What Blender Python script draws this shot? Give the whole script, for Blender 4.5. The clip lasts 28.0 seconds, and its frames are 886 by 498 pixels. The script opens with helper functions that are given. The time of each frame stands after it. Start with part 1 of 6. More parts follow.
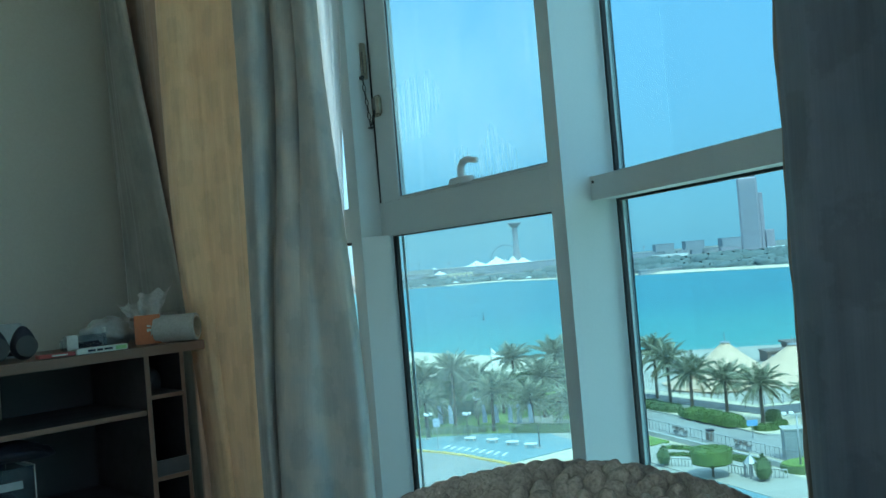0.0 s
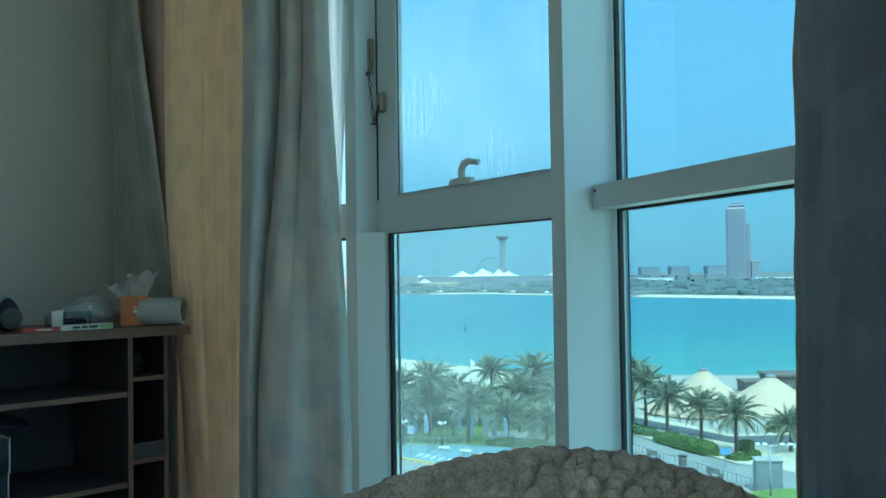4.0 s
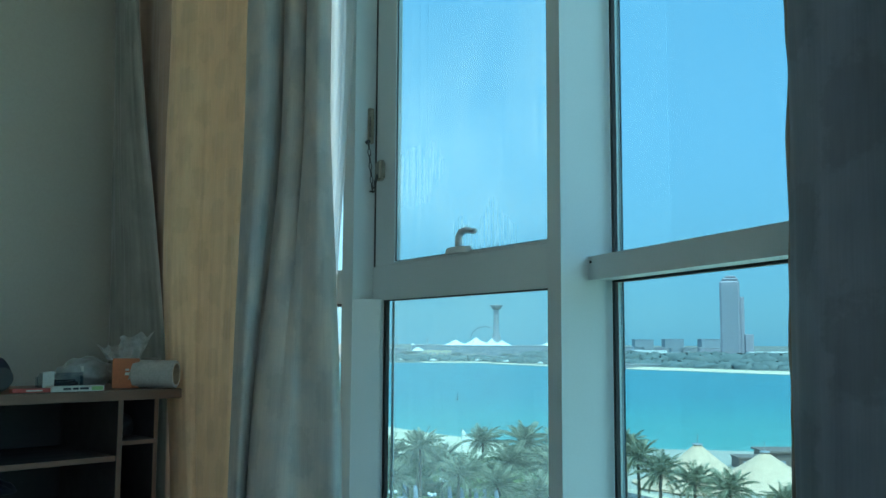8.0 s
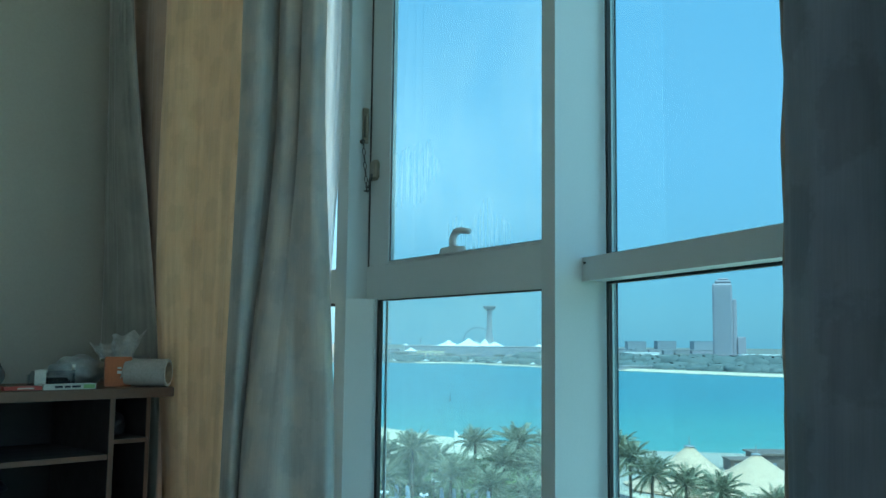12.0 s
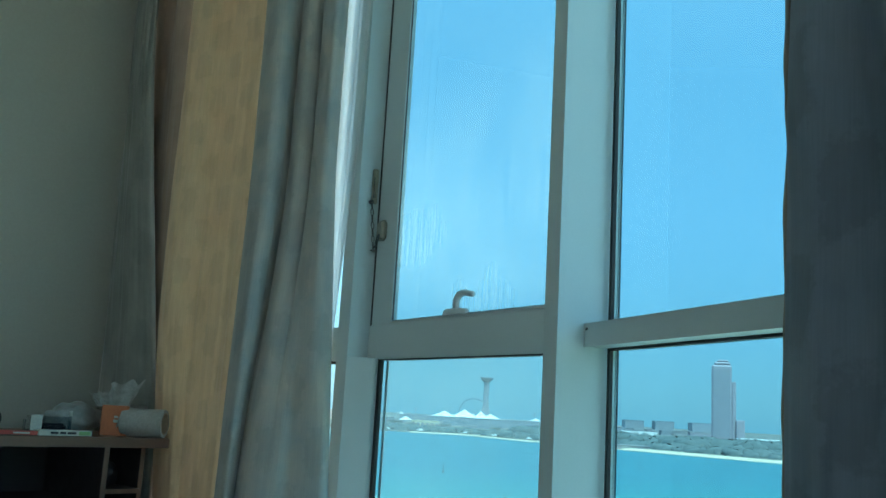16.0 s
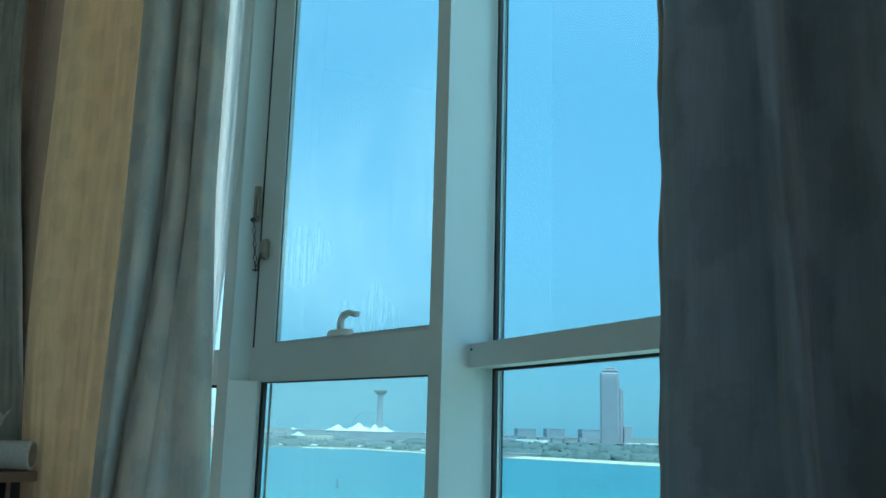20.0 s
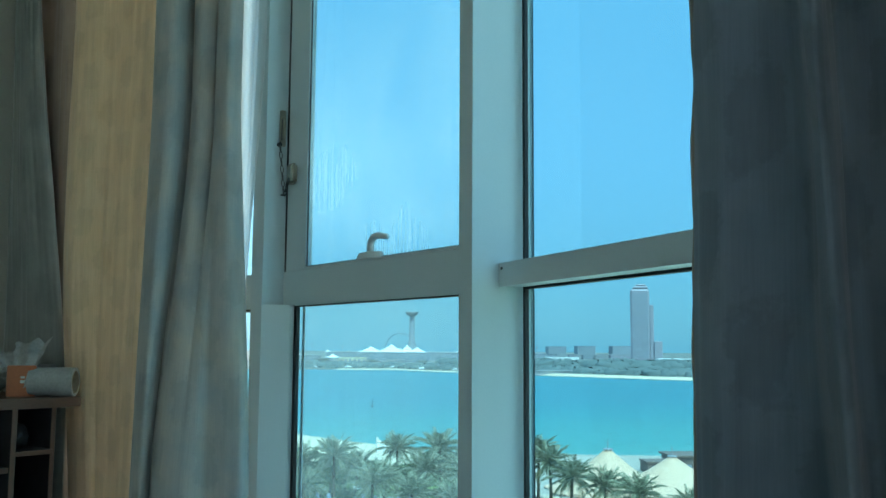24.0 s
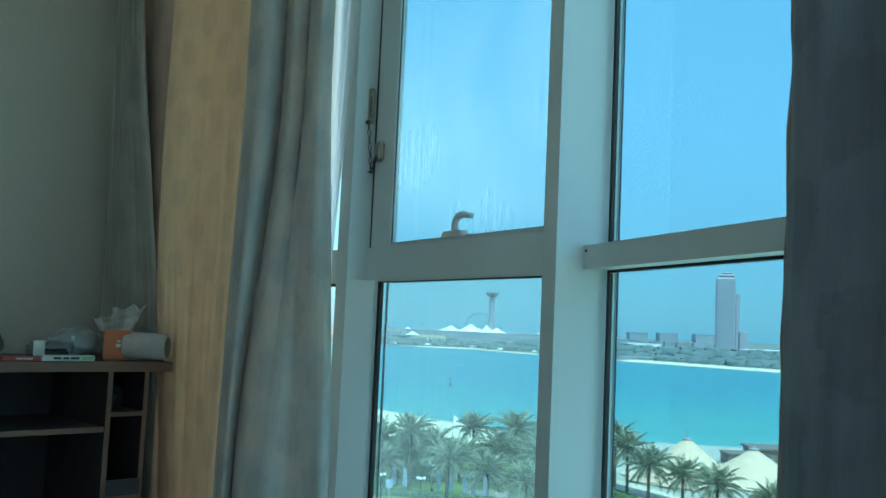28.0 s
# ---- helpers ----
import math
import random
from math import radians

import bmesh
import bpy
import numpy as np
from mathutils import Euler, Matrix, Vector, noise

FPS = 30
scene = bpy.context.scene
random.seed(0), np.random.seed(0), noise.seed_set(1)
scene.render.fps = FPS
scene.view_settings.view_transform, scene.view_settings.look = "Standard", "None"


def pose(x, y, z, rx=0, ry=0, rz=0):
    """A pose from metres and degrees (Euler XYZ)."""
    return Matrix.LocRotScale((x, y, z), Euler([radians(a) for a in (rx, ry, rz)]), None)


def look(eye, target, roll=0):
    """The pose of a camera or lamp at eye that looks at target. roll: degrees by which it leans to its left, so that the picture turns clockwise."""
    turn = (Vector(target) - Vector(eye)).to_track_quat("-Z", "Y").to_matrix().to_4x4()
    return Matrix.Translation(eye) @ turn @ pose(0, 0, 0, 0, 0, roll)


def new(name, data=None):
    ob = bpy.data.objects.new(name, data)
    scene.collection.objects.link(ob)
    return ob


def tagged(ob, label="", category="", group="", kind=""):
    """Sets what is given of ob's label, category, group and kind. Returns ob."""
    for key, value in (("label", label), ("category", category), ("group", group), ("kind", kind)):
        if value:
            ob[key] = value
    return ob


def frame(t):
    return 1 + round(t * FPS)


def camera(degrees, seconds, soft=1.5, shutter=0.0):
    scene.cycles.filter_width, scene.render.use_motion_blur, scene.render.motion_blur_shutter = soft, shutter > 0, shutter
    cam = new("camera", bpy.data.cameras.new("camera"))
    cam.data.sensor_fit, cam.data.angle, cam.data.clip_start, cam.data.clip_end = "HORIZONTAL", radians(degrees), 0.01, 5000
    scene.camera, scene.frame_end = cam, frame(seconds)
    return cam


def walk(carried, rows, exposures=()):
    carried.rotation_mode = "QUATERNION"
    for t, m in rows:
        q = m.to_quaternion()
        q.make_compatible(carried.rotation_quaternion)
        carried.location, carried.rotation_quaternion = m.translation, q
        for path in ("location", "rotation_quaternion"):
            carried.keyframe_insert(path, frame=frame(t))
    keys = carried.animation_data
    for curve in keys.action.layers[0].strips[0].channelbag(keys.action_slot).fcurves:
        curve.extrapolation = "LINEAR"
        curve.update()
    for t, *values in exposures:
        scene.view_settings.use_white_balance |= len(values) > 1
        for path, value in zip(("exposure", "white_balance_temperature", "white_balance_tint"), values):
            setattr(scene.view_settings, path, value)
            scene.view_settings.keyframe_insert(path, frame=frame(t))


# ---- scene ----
# ---- camera and its walk ----
cam = camera(51.7, 28.0)
PATH = [
    (0, (0.0301, 0.0035, 0.9426), (-0.0124, 2.0028, 0.9775), -4.83),
    (0.5, (0.0148, -0.0031, 0.9221), (-0.0774, 1.9945, 0.9543), -3.05),
    (1, (0.0121, 0.0002, 0.9221), (-0.0684, 1.9985, 0.9466), -2.02),
    (1.5, (0.0096, 0.0040, 0.9204), (-0.0570, 2.0028, 0.9290), -1.76),
    (2, (0.0101, 0.0109, 0.9209), (-0.0434, 2.0101, 0.9323), -1.56),
    (2.5, (0.0078, 0.0053, 0.9207), (-0.0310, 2.0046, 0.9581), -1.38),
    (3, (0.0068, 0.0055, 0.9212), (-0.0219, 2.0048, 0.9665), -1.21),
    (3.5, (0.0060, 0.0103, 0.9206), (-0.0143, 2.0097, 0.9675), -1.01),
    (5.5, (0.0035, 0.0129, 0.9222), (0.0054, 2.0087, 1.0506), -0.30),
    (6, (0.0018, 0.0013, 0.9234), (0.0065, 1.9932, 1.1029), -0.17),
    (6.5, (0.0006, -0.0052, 0.9205), (0.0042, 1.9833, 1.1346), -0.07),
    (7, (0.0004, -0.0084, 0.9191), (0.0016, 1.9791, 1.1429), 0.07),
    (7.5, (0.0015, 0.0021, 0.9199), (0.0001, 1.9905, 1.1346), 0.20),
    (8, (0.0000, 0.0000, 0.9200), (0.0000, 1.9899, 1.1204), 0.30),
    (8.5, (0.0003, 0.0035, 0.9199), (0.0019, 1.9942, 1.1124), 0.36),
    (9, (-0.0001, 0.0029, 0.9188), (0.0043, 1.9935, 1.1123), 0.43),
    (9.5, (-0.0006, 0.0007, 0.9193), (0.0063, 1.9907, 1.1192), 0.49),
    (10, (-0.0014, 0.0007, 0.9189), (0.0081, 1.9897, 1.1279), 0.51),
    (10.5, (-0.0013, 0.0001, 0.9195), (0.0106, 1.9883, 1.1359), 0.58),
    (11, (-0.0019, -0.0005, 0.9187), (0.0123, 1.9874, 1.1372), 0.61),
    (11.5, (-0.0022, 0.0022, 0.9191), (0.0128, 1.9908, 1.1322), 0.61),
    (12, (-0.0014, 0.0020, 0.9188), (0.0125, 1.9918, 1.1206), 0.66),
    (12.5, (-0.0001, 0.0036, 0.9189), (0.0122, 1.9948, 1.1062), 0.65),
    (14.5, (-0.0012, 0.0042, 0.9187), (0.0162, 1.9942, 1.1170), 1.09),
    (15, (0.0000, 0.0001, 0.9192), (0.0207, 1.9879, 1.1388), 1.22),
    (15.5, (-0.0226, 0.0037, 0.8797), (0.0332, 1.9784, 1.1920), 5.39),
    (16, (-0.0102, -0.0215, 0.8947), (-0.0044, 1.9475, 1.2452), 3.26),
    (16.5, (0.0001, -0.0045, 0.9098), (0.0262, 1.9807, 1.1510), 0.90),
    (17, (0.0237, 0.0374, 0.9339), (0.0748, 2.0354, 1.0088), -2.83),
    (17.5, (0.0054, 0.0394, 0.9172), (0.0704, 2.0383, 0.9028), -0.22),
    (18, (0.0056, 0.0407, 0.9158), (0.0943, 2.0386, 0.8975), -0.24),
    (18.5, (0.0081, 0.0269, 0.9206), (0.0962, 2.0217, 1.0340), -1.04),
    (19, (0.0077, 0.0355, 0.9208), (0.1700, 2.0162, 1.1460), -0.41),
    (19.5, (0.0047, 0.0262, 0.9157), (0.2049, 1.9944, 1.2089), 1.40),
    (20, (0.0129, 0.0129, 0.9214), (0.2507, 1.9608, 1.3078), 1.55),
    (20.5, (0.0194, 0.0425, 0.9283), (0.3632, 1.9890, 1.2334), 0.52),
    (21, (0.0163, 0.0397, 0.9259), (0.3342, 1.9933, 1.2130), 0.53),
    (21.5, (0.0178, 0.0348, 0.9297), (0.2991, 1.9950, 1.2099), 0.17),
    (22, (0.0168, 0.0259, 0.9287), (0.2771, 1.9906, 1.1977), -0.17),
    (22.5, (0.0223, 0.0300, 0.9337), (0.2563, 2.0016, 1.1745), -0.49),
    (24.5, (0.0111, 0.0198, 0.9166), (0.1810, 2.0021, 1.1214), 0.59),
    (25, (0.0185, 0.0276, 0.9264), (0.1792, 2.0132, 1.1049), 0.67),
    (25.5, (0.0148, 0.0246, 0.9242), (0.1701, 2.0134, 1.0685), 0.78),
    (26, (0.0166, 0.0348, 0.9260), (0.1710, 2.0252, 1.0465), 0.90),
    (26.5, (0.0145, 0.0449, 0.9211), (0.1603, 2.0362, 1.0367), 1.20),
    (27, (0.0126, 0.0345, 0.9239), (0.1353, 2.0269, 1.0471), 1.44),
    (27.5, (0.0080, 0.0151, 0.9195), (0.0768, 2.0086, 1.0648), 1.96),
    (28, (0.0073, 0.0122, 0.9164), (0.0117, 2.0051, 1.0850), 2.54),
]
walk(cam, [(t, look(eye, target, roll)) for t, eye, target, roll in PATH],
     exposures=[(0.0, 1.58, 6500, 10), (3.5, 1.58, 6500, 10), (6.5, 1.51, 6500, 10), (16.0, 1.51, 6500, 10), (17.6, 1.62, 6500, 10), (18.2, 1.62, 6500, 10), (19.5, 1.54, 6500, 10), (22.5, 1.54, 6500, 10), (26.0, 1.57, 6500, 10), (28.0, 1.57, 6500, 10)])

# ---- light ----
world = bpy.data.worlds.new("world")
scene.world = world
world.use_nodes = True
wn = world.node_tree
wn.nodes.clear()
w_out = wn.nodes.new("ShaderNodeOutputWorld")
w_bg = wn.nodes.new("ShaderNodeBackground")
w_sky = wn.nodes.new("ShaderNodeTexSky")
w_sky.sky_type = "NISHITA"
w_sky.sun_disc = False
w_sky.sun_elevation = radians(62)
w_sky.sun_rotation = radians(162)
w_sky.air_density = 1.0
w_sky.dust_density = 0.8
w_sky.ozone_density = 1.0
w_bg.inputs["Strength"].default_value = 0.15
# summer haze evens the sky out: blue away from the sun, whiter and brighter towards it
w_tc = wn.nodes.new("ShaderNodeTexCoord")
w_dot = wn.nodes.new("ShaderNodeVectorMath")
w_dot.operation = "DOT_PRODUCT"
w_dot.inputs[1].default_value = Vector((10, -50, 86)).normalized()
wn.links.new(w_tc.outputs["Generated"], w_dot.inputs[0])
w_rng = wn.nodes.new("ShaderNodeMapRange")
w_rng.interpolation_type = "SMOOTHSTEP"
w_rng.inputs["From Min"].default_value = -0.15
w_rng.inputs["From Max"].default_value = 0.85
wn.links.new(w_dot.outputs["Value"], w_rng.inputs["Value"])
w_haze = wn.nodes.new("ShaderNodeMix")
w_haze.data_type = "RGBA"
w_haze.inputs[6].default_value = (1.34, 2.86, 4.22, 1)
w_haze.inputs[7].default_value = (7.0, 8.0, 9.8, 1)
wn.links.new(w_rng.outputs[0], w_haze.inputs[0])
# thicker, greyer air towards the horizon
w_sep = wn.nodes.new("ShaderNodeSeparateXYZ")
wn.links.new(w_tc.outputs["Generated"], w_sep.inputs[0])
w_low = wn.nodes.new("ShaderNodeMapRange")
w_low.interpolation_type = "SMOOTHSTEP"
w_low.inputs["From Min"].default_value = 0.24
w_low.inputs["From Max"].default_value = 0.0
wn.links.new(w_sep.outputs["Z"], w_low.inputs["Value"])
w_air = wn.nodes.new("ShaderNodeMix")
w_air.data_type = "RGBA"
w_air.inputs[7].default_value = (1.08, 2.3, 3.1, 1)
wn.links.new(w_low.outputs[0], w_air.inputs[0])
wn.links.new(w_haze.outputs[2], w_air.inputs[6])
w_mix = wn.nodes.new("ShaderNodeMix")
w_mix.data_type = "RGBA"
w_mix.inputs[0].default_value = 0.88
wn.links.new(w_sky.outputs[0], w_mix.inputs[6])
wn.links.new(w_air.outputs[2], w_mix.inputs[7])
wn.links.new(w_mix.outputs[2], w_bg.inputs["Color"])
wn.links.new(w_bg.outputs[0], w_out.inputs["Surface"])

sun_data = bpy.data.lights.new("sun", "SUN")
sun_data.energy = 3.0
sun_data.angle = radians(0.5)
sun_data.color = (1.0, 0.92, 0.77)
sun = new("sun", sun_data)
sun.matrix_world = look((10, -50, 86), (0, 0, 0))


# ---- materials ----
def shader(name):
    m = bpy.data.materials.new(name)
    m.use_nodes = True
    nt = m.node_tree
    return m, nt, nt.nodes["Principled BSDF"]


def nod(nt, kind, **vals):
    n = nt.nodes.new(kind)
    for k, v in vals.items():
        n.inputs[k.replace("_", " ")].default_value = v
    return n


def ramp(nt, src, stops):
    r = nt.nodes.new("ShaderNodeValToRGB")
    e = r.color_ramp.elements
    while len(e) < len(stops):
        e.new(0.5)
    for i, (p, c) in enumerate(stops):
        e[i].position = p
        e[i].color = (*c, 1) if len(c) == 3 else c
    nt.links.new(src, r.inputs["Fac"])
    return r.outputs["Color"]


def coords(nt, scale=(1, 1, 1), rot=(0, 0, 0), kind="Object"):
    tc = nt.nodes.new("ShaderNodeTexCoord")
    mp = nt.nodes.new("ShaderNodeMapping")
    mp.inputs["Scale"].default_value = scale
    mp.inputs["Rotation"].default_value = rot
    nt.links.new(tc.outputs[kind], mp.inputs["Vector"])
    return mp.outputs["Vector"]


def noise_tex(nt, vec, scale, detail=5.0, rough=0.6, dist=0.0):
    n = nt.nodes.new("ShaderNodeTexNoise")
    n.inputs["Scale"].default_value = scale
    n.inputs["Detail"].default_value = detail
    n.inputs["Roughness"].default_value = rough
    n.inputs["Distortion"].default_value = dist
    nt.links.new(vec, n.inputs["Vector"])
    return n.outputs["Fac"]


def bump(nt, bsdf, height, strength, distance):
    b = nt.nodes.new("ShaderNodeBump")
    b.inputs["Strength"].default_value = strength
    b.inputs["Distance"].default_value = distance
    nt.links.new(height, b.inputs["Height"])
    nt.links.new(b.outputs["Normal"], bsdf.inputs["Normal"])


def mixc(nt, fac, a, b, mode="MIX"):
    m = nt.nodes.new("ShaderNodeMix")
    m.data_type = "RGBA"
    m.blend_type = mode
    for sock, v in ((m.inputs[0], fac), (m.inputs[6], a), (m.inputs[7], b)):
        if isinstance(v, (int, float)):
            sock.default_value = v
        elif isinstance(v, tuple):
            sock.default_value = (*v, 1)
        else:
            nt.links.new(v, sock)
    return m.outputs[2]


def plain(name, c1, c2, rough=0.6, scale=4.0, fine=60.0, bump_mm=0.3, metal=0.0, spec=0.5, stretch=(1, 1, 1), grain=0.82):
    """A surface with two scales of variation between two near colours, and a fine relief."""
    m, nt, b = shader(name)
    v = coords(nt, stretch)
    big = noise_tex(nt, v, scale, 4)
    small = noise_tex(nt, v, fine, 3)
    col = ramp(nt, big, [(0.3, c1), (0.7, c2)])
    dark = ramp(nt, small, [(0.3, (grain,) * 3), (0.65, (1, 1, 1))])
    nt.links.new(mixc(nt, 1.0, col, dark, "MULTIPLY"), b.inputs["Base Color"])
    rr = ramp(nt, big, [(0.3, (max(rough - 0.08, 0.02),) * 3), (0.7, (min(rough + 0.08, 1),) * 3)])
    nt.links.new(rr, b.inputs["Roughness"])
    b.inputs["Metallic"].default_value = metal
    b.inputs["Specular IOR Level"].default_value = spec
    if bump_mm:
        bump(nt, b, small, 0.6, bump_mm / 1000)
    return m


def fabric(name, c1, c2, motif=0.25, trans=0.12, weave=900.0, motif_scale=9.0):
    """A heavy curtain cloth: a damask motif woven in, a fine weave, some light coming through."""
    m, nt, b = shader(name)
    uv = coords(nt, (1, 1, 1), kind="UV")
    warp = nt.nodes.new("ShaderNodeTexNoise")
    warp.inputs["Scale"].default_value = motif_scale * 1.3
    warp.inputs["Detail"].default_value = 3
    nt.links.new(uv, warp.inputs["Vector"])
    add = nt.nodes.new("ShaderNodeVectorMath")
    add.operation = "MULTIPLY_ADD"
    add.inputs[1].default_value = (0.9 / motif_scale, 0.9 / motif_scale, 0.0)
    nt.links.new(warp.outputs["Color"], add.inputs[0])
    nt.links.new(uv, add.inputs[2])
    sep = nt.nodes.new("ShaderNodeSeparateXYZ")
    nt.links.new(add.outputs[0], sep.inputs[0])
    waves = []
    for out, k in (("X", 1.0), ("Y", 0.62)):
        turn = nt.nodes.new("ShaderNodeMath")
        turn.operation = "MULTIPLY"
        turn.inputs[1].default_value = 2 * math.pi * motif_scale * 0.5 * k
        nt.links.new(sep.outputs[out], turn.inputs[0])
        sn = nt.nodes.new("ShaderNodeMath")
        sn.operation = "SINE"
        nt.links.new(turn.outputs[0], sn.inputs[0])
        waves.append(sn)
    both = nt.nodes.new("ShaderNodeMath")
    both.operation = "MULTIPLY"
    nt.links.new(waves[0].outputs[0], both.inputs[0])
    nt.links.new(waves[1].outputs[0], both.inputs[1])
    leafwork = noise_tex(nt, uv, motif_scale * 7, 3)
    ragged = nt.nodes.new("ShaderNodeMath")
    ragged.operation = "MULTIPLY_ADD"
    ragged.inputs[1].default_value = 0.9
    nt.links.new(leafwork, ragged.inputs[0])
    nt.links.new(both.outputs[0], ragged.inputs[2])
    mot = ramp(nt, ragged.outputs[0], [(0.55, (0, 0, 0)), (0.85, (1, 1, 1))])
    big = noise_tex(nt, uv, 6.0, 4)
    base = ramp(nt, big, [(0.3, c1), (0.7, c2)])
    darker = mixc(nt, motif, base, tuple(0.55 * x for x in c1))
    col = mixc(nt, mot, base, darker)
    slub = noise_tex(nt, coords(nt, (260, 9, 1), kind="UV"), 1.0, 3)
    col = mixc(nt, 1.0, col, ramp(nt, slub, [(0.3, (0.92, 0.92, 0.92)), (0.7, (1.03, 1.03, 1.03))]), "MULTIPLY")
    nt.links.new(col, b.inputs["Base Color"])
    b.inputs["Roughness"].default_value = 0.88
    b.inputs["Sheen Weight"].default_value = 0.25
    b.inputs["Sheen Roughness"].default_value = 0.5
    b.inputs["Specular IOR Level"].default_value = 0.15
    h = mixc(nt, 0.5, slub, mot)
    bump(nt, b, h, 0.25, 0.0009)
    if trans:
        tr = nt.nodes.new("ShaderNodeBsdfTranslucent")
        nt.links.new(col, tr.inputs["Color"])
        mx = nt.nodes.new("ShaderNodeMixShader")
        mx.inputs[0].default_value = trans
        nt.links.new(b.outputs[0], mx.inputs[1])
        nt.links.new(tr.outputs[0], mx.inputs[2])
        nt.links.new(mx.outputs[0], nt.nodes["Material Output"].inputs["Surface"])
    return m


def glass_tinted(name, tint, dirt, streaks):
    """A tinted pane: clear by way of its tint, glossy by Fresnel, with a film of dust and dried runs on it."""
    m, nt, b = shader(name)
    nt.nodes.remove(b)
    out = nt.nodes["Material Output"]
    tp = nt.nodes.new("ShaderNodeBsdfTransparent")
    tp.inputs["Color"].default_value = (*tint, 1)
    gl = nt.nodes.new("ShaderNodeBsdfGlossy")
    gl.inputs["Roughness"].default_value = 0.02
    gl.inputs["Color"].default_value = (0.7, 0.8, 0.82, 1)
    fr = nt.nodes.new("ShaderNodeFresnel")
    fr.inputs["IOR"].default_value = 1.35
    half = nt.nodes.new("ShaderNodeMath")
    half.operation = "MULTIPLY"
    half.inputs[1].default_value = 0.10
    nt.links.new(fr.outputs[0], half.inputs[0])
    m1 = nt.nodes.new("ShaderNodeMixShader")
    nt.links.new(half.outputs[0], m1.inputs[0])
    nt.links.new(tp.outputs[0], m1.inputs[1])
    nt.links.new(gl.outputs[0], m1.inputs[2])
    tl = nt.nodes.new("ShaderNodeBsdfTranslucent")
    tl.inputs["Color"].default_value = (0.66, 0.88, 0.88, 1)
    v = coords(nt, (1, 1, 1))
    film = noise_tex(nt, v, 3.0, 4)
    runs = noise_tex(nt, coords(nt, (120, 120, 3.0)), 1.0, 3, 0.65)
    patch = noise_tex(nt, coords(nt, (2.3, 2.3, 1.8)), 1.0, 2)
    sep = nt.nodes.new("ShaderNodeSeparateXYZ")
    nt.links.new(coords(nt), sep.inputs[0])
    zone = nt.nodes.new("ShaderNodeMapRange")
    zone.inputs["From Min"].default_value = 1.95
    zone.inputs["From Max"].default_value = 1.45
    zone.inputs["To Min"].default_value = 0.0
    zone.inputs["To Max"].default_value = 1.0
    nt.links.new(sep.outputs["Z"], zone.inputs["Value"])
    r1 = ramp(nt, runs, [(0.44, (1, 1, 1)), (0.60, (0.25, 0.25, 0.25))])
    r2 = ramp(nt, patch, [(0.35, (0.3, 0.3, 0.3)), (0.62, (1, 1, 1))])
    rr = mixc(nt, 1.0, mixc(nt, 1.0, r1, r2, "MULTIPLY"), zone.outputs[0], "MULTIPLY")
    a = nt.nodes.new("ShaderNodeMath")
    a.operation = "MULTIPLY"
    a.inputs[1].default_value = streaks
    nt.links.new(rr, a.inputs[0])
    f2 = nt.nodes.new("ShaderNodeMath")
    f2.operation = "MULTIPLY_ADD"
    f2.inputs[1].default_value = dirt
    nt.links.new(film, f2.inputs[0])
    nt.links.new(a.outputs[0], f2.inputs[2])
    m2 = nt.nodes.new("ShaderNodeMixShader")
    nt.links.new(f2.outputs[0], m2.inputs[0])
    nt.links.new(m1.outputs[0], m2.inputs[1])
    nt.links.new(tl.outputs[0], m2.inputs[2])
    nt.links.new(m2.outputs[0], out.inputs["Surface"])
    return m


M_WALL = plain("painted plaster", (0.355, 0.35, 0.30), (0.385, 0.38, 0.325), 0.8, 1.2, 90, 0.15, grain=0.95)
# off-view walls, made this white to bounce light back into the room
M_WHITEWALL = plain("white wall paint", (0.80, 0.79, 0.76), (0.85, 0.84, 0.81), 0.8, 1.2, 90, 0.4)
M_CLEARGLASS = glass_tinted("lightly tinted window glass", (0.86, 0.94, 0.93), 0.02, 0.0)
M_CEIL = plain("ceiling paint", (0.82, 0.82, 0.80), (0.86, 0.86, 0.84), 0.85, 1.0, 60, 0.3)
# floor paled for stronger bounce
M_FLOOR = plain("floor tile", (0.66, 0.65, 0.62), (0.72, 0.71, 0.68), 0.35, 1.5, 30, 0.2)
M_ALU = plain("powder-coated aluminium", (0.455, 0.535, 0.54), (0.49, 0.57, 0.575), 0.36, 2.0, 240, 0.02, grain=0.965)
M_GASKET = plain("black rubber", (0.012, 0.013, 0.014), (0.02, 0.02, 0.022), 0.6, 20, 200, 0.1)
M_SPACER = plain("glazing spacer", (0.5, 0.58, 0.6), (0.56, 0.64, 0.66), 0.35, 20, 200, 0.05, 0.1)
M_GLASS = glass_tinted("tinted window glass", (0.475, 0.70, 0.745), 0.0, 0.012)
M_GLASSDUST = glass_tinted("dusty tinted glass", (0.475, 0.70, 0.745), 0.09, 0.05)
M_GLASSRUN = glass_tinted("rain-streaked tinted glass", (0.475, 0.70, 0.745), 0.04, 0.22)
M_BRONZE = plain("worn nickel", (0.30, 0.28, 0.22), (0.38, 0.36, 0.30), 0.35, 60, 400, 0.05, 0.9)
M_CHAIN = plain("dark steel", (0.05, 0.055, 0.055), (0.08, 0.085, 0.085), 0.45, 60, 400, 0.05, 0.5)
M_HANDLE = plain("grey painted metal", (0.50, 0.54, 0.54), (0.56, 0.6, 0.6), 0.4, 20, 300, 0.05)
M_CREAM = fabric("cream damask", (0.83, 0.59, 0.36), (0.87, 0.645, 0.415), 0.16, 0.16, motif_scale=12.0)
M_GREY = fabric("grey damask", (0.40, 0.43, 0.43), (0.55, 0.505, 0.435), 0.22, 0.30, motif_scale=9.0)
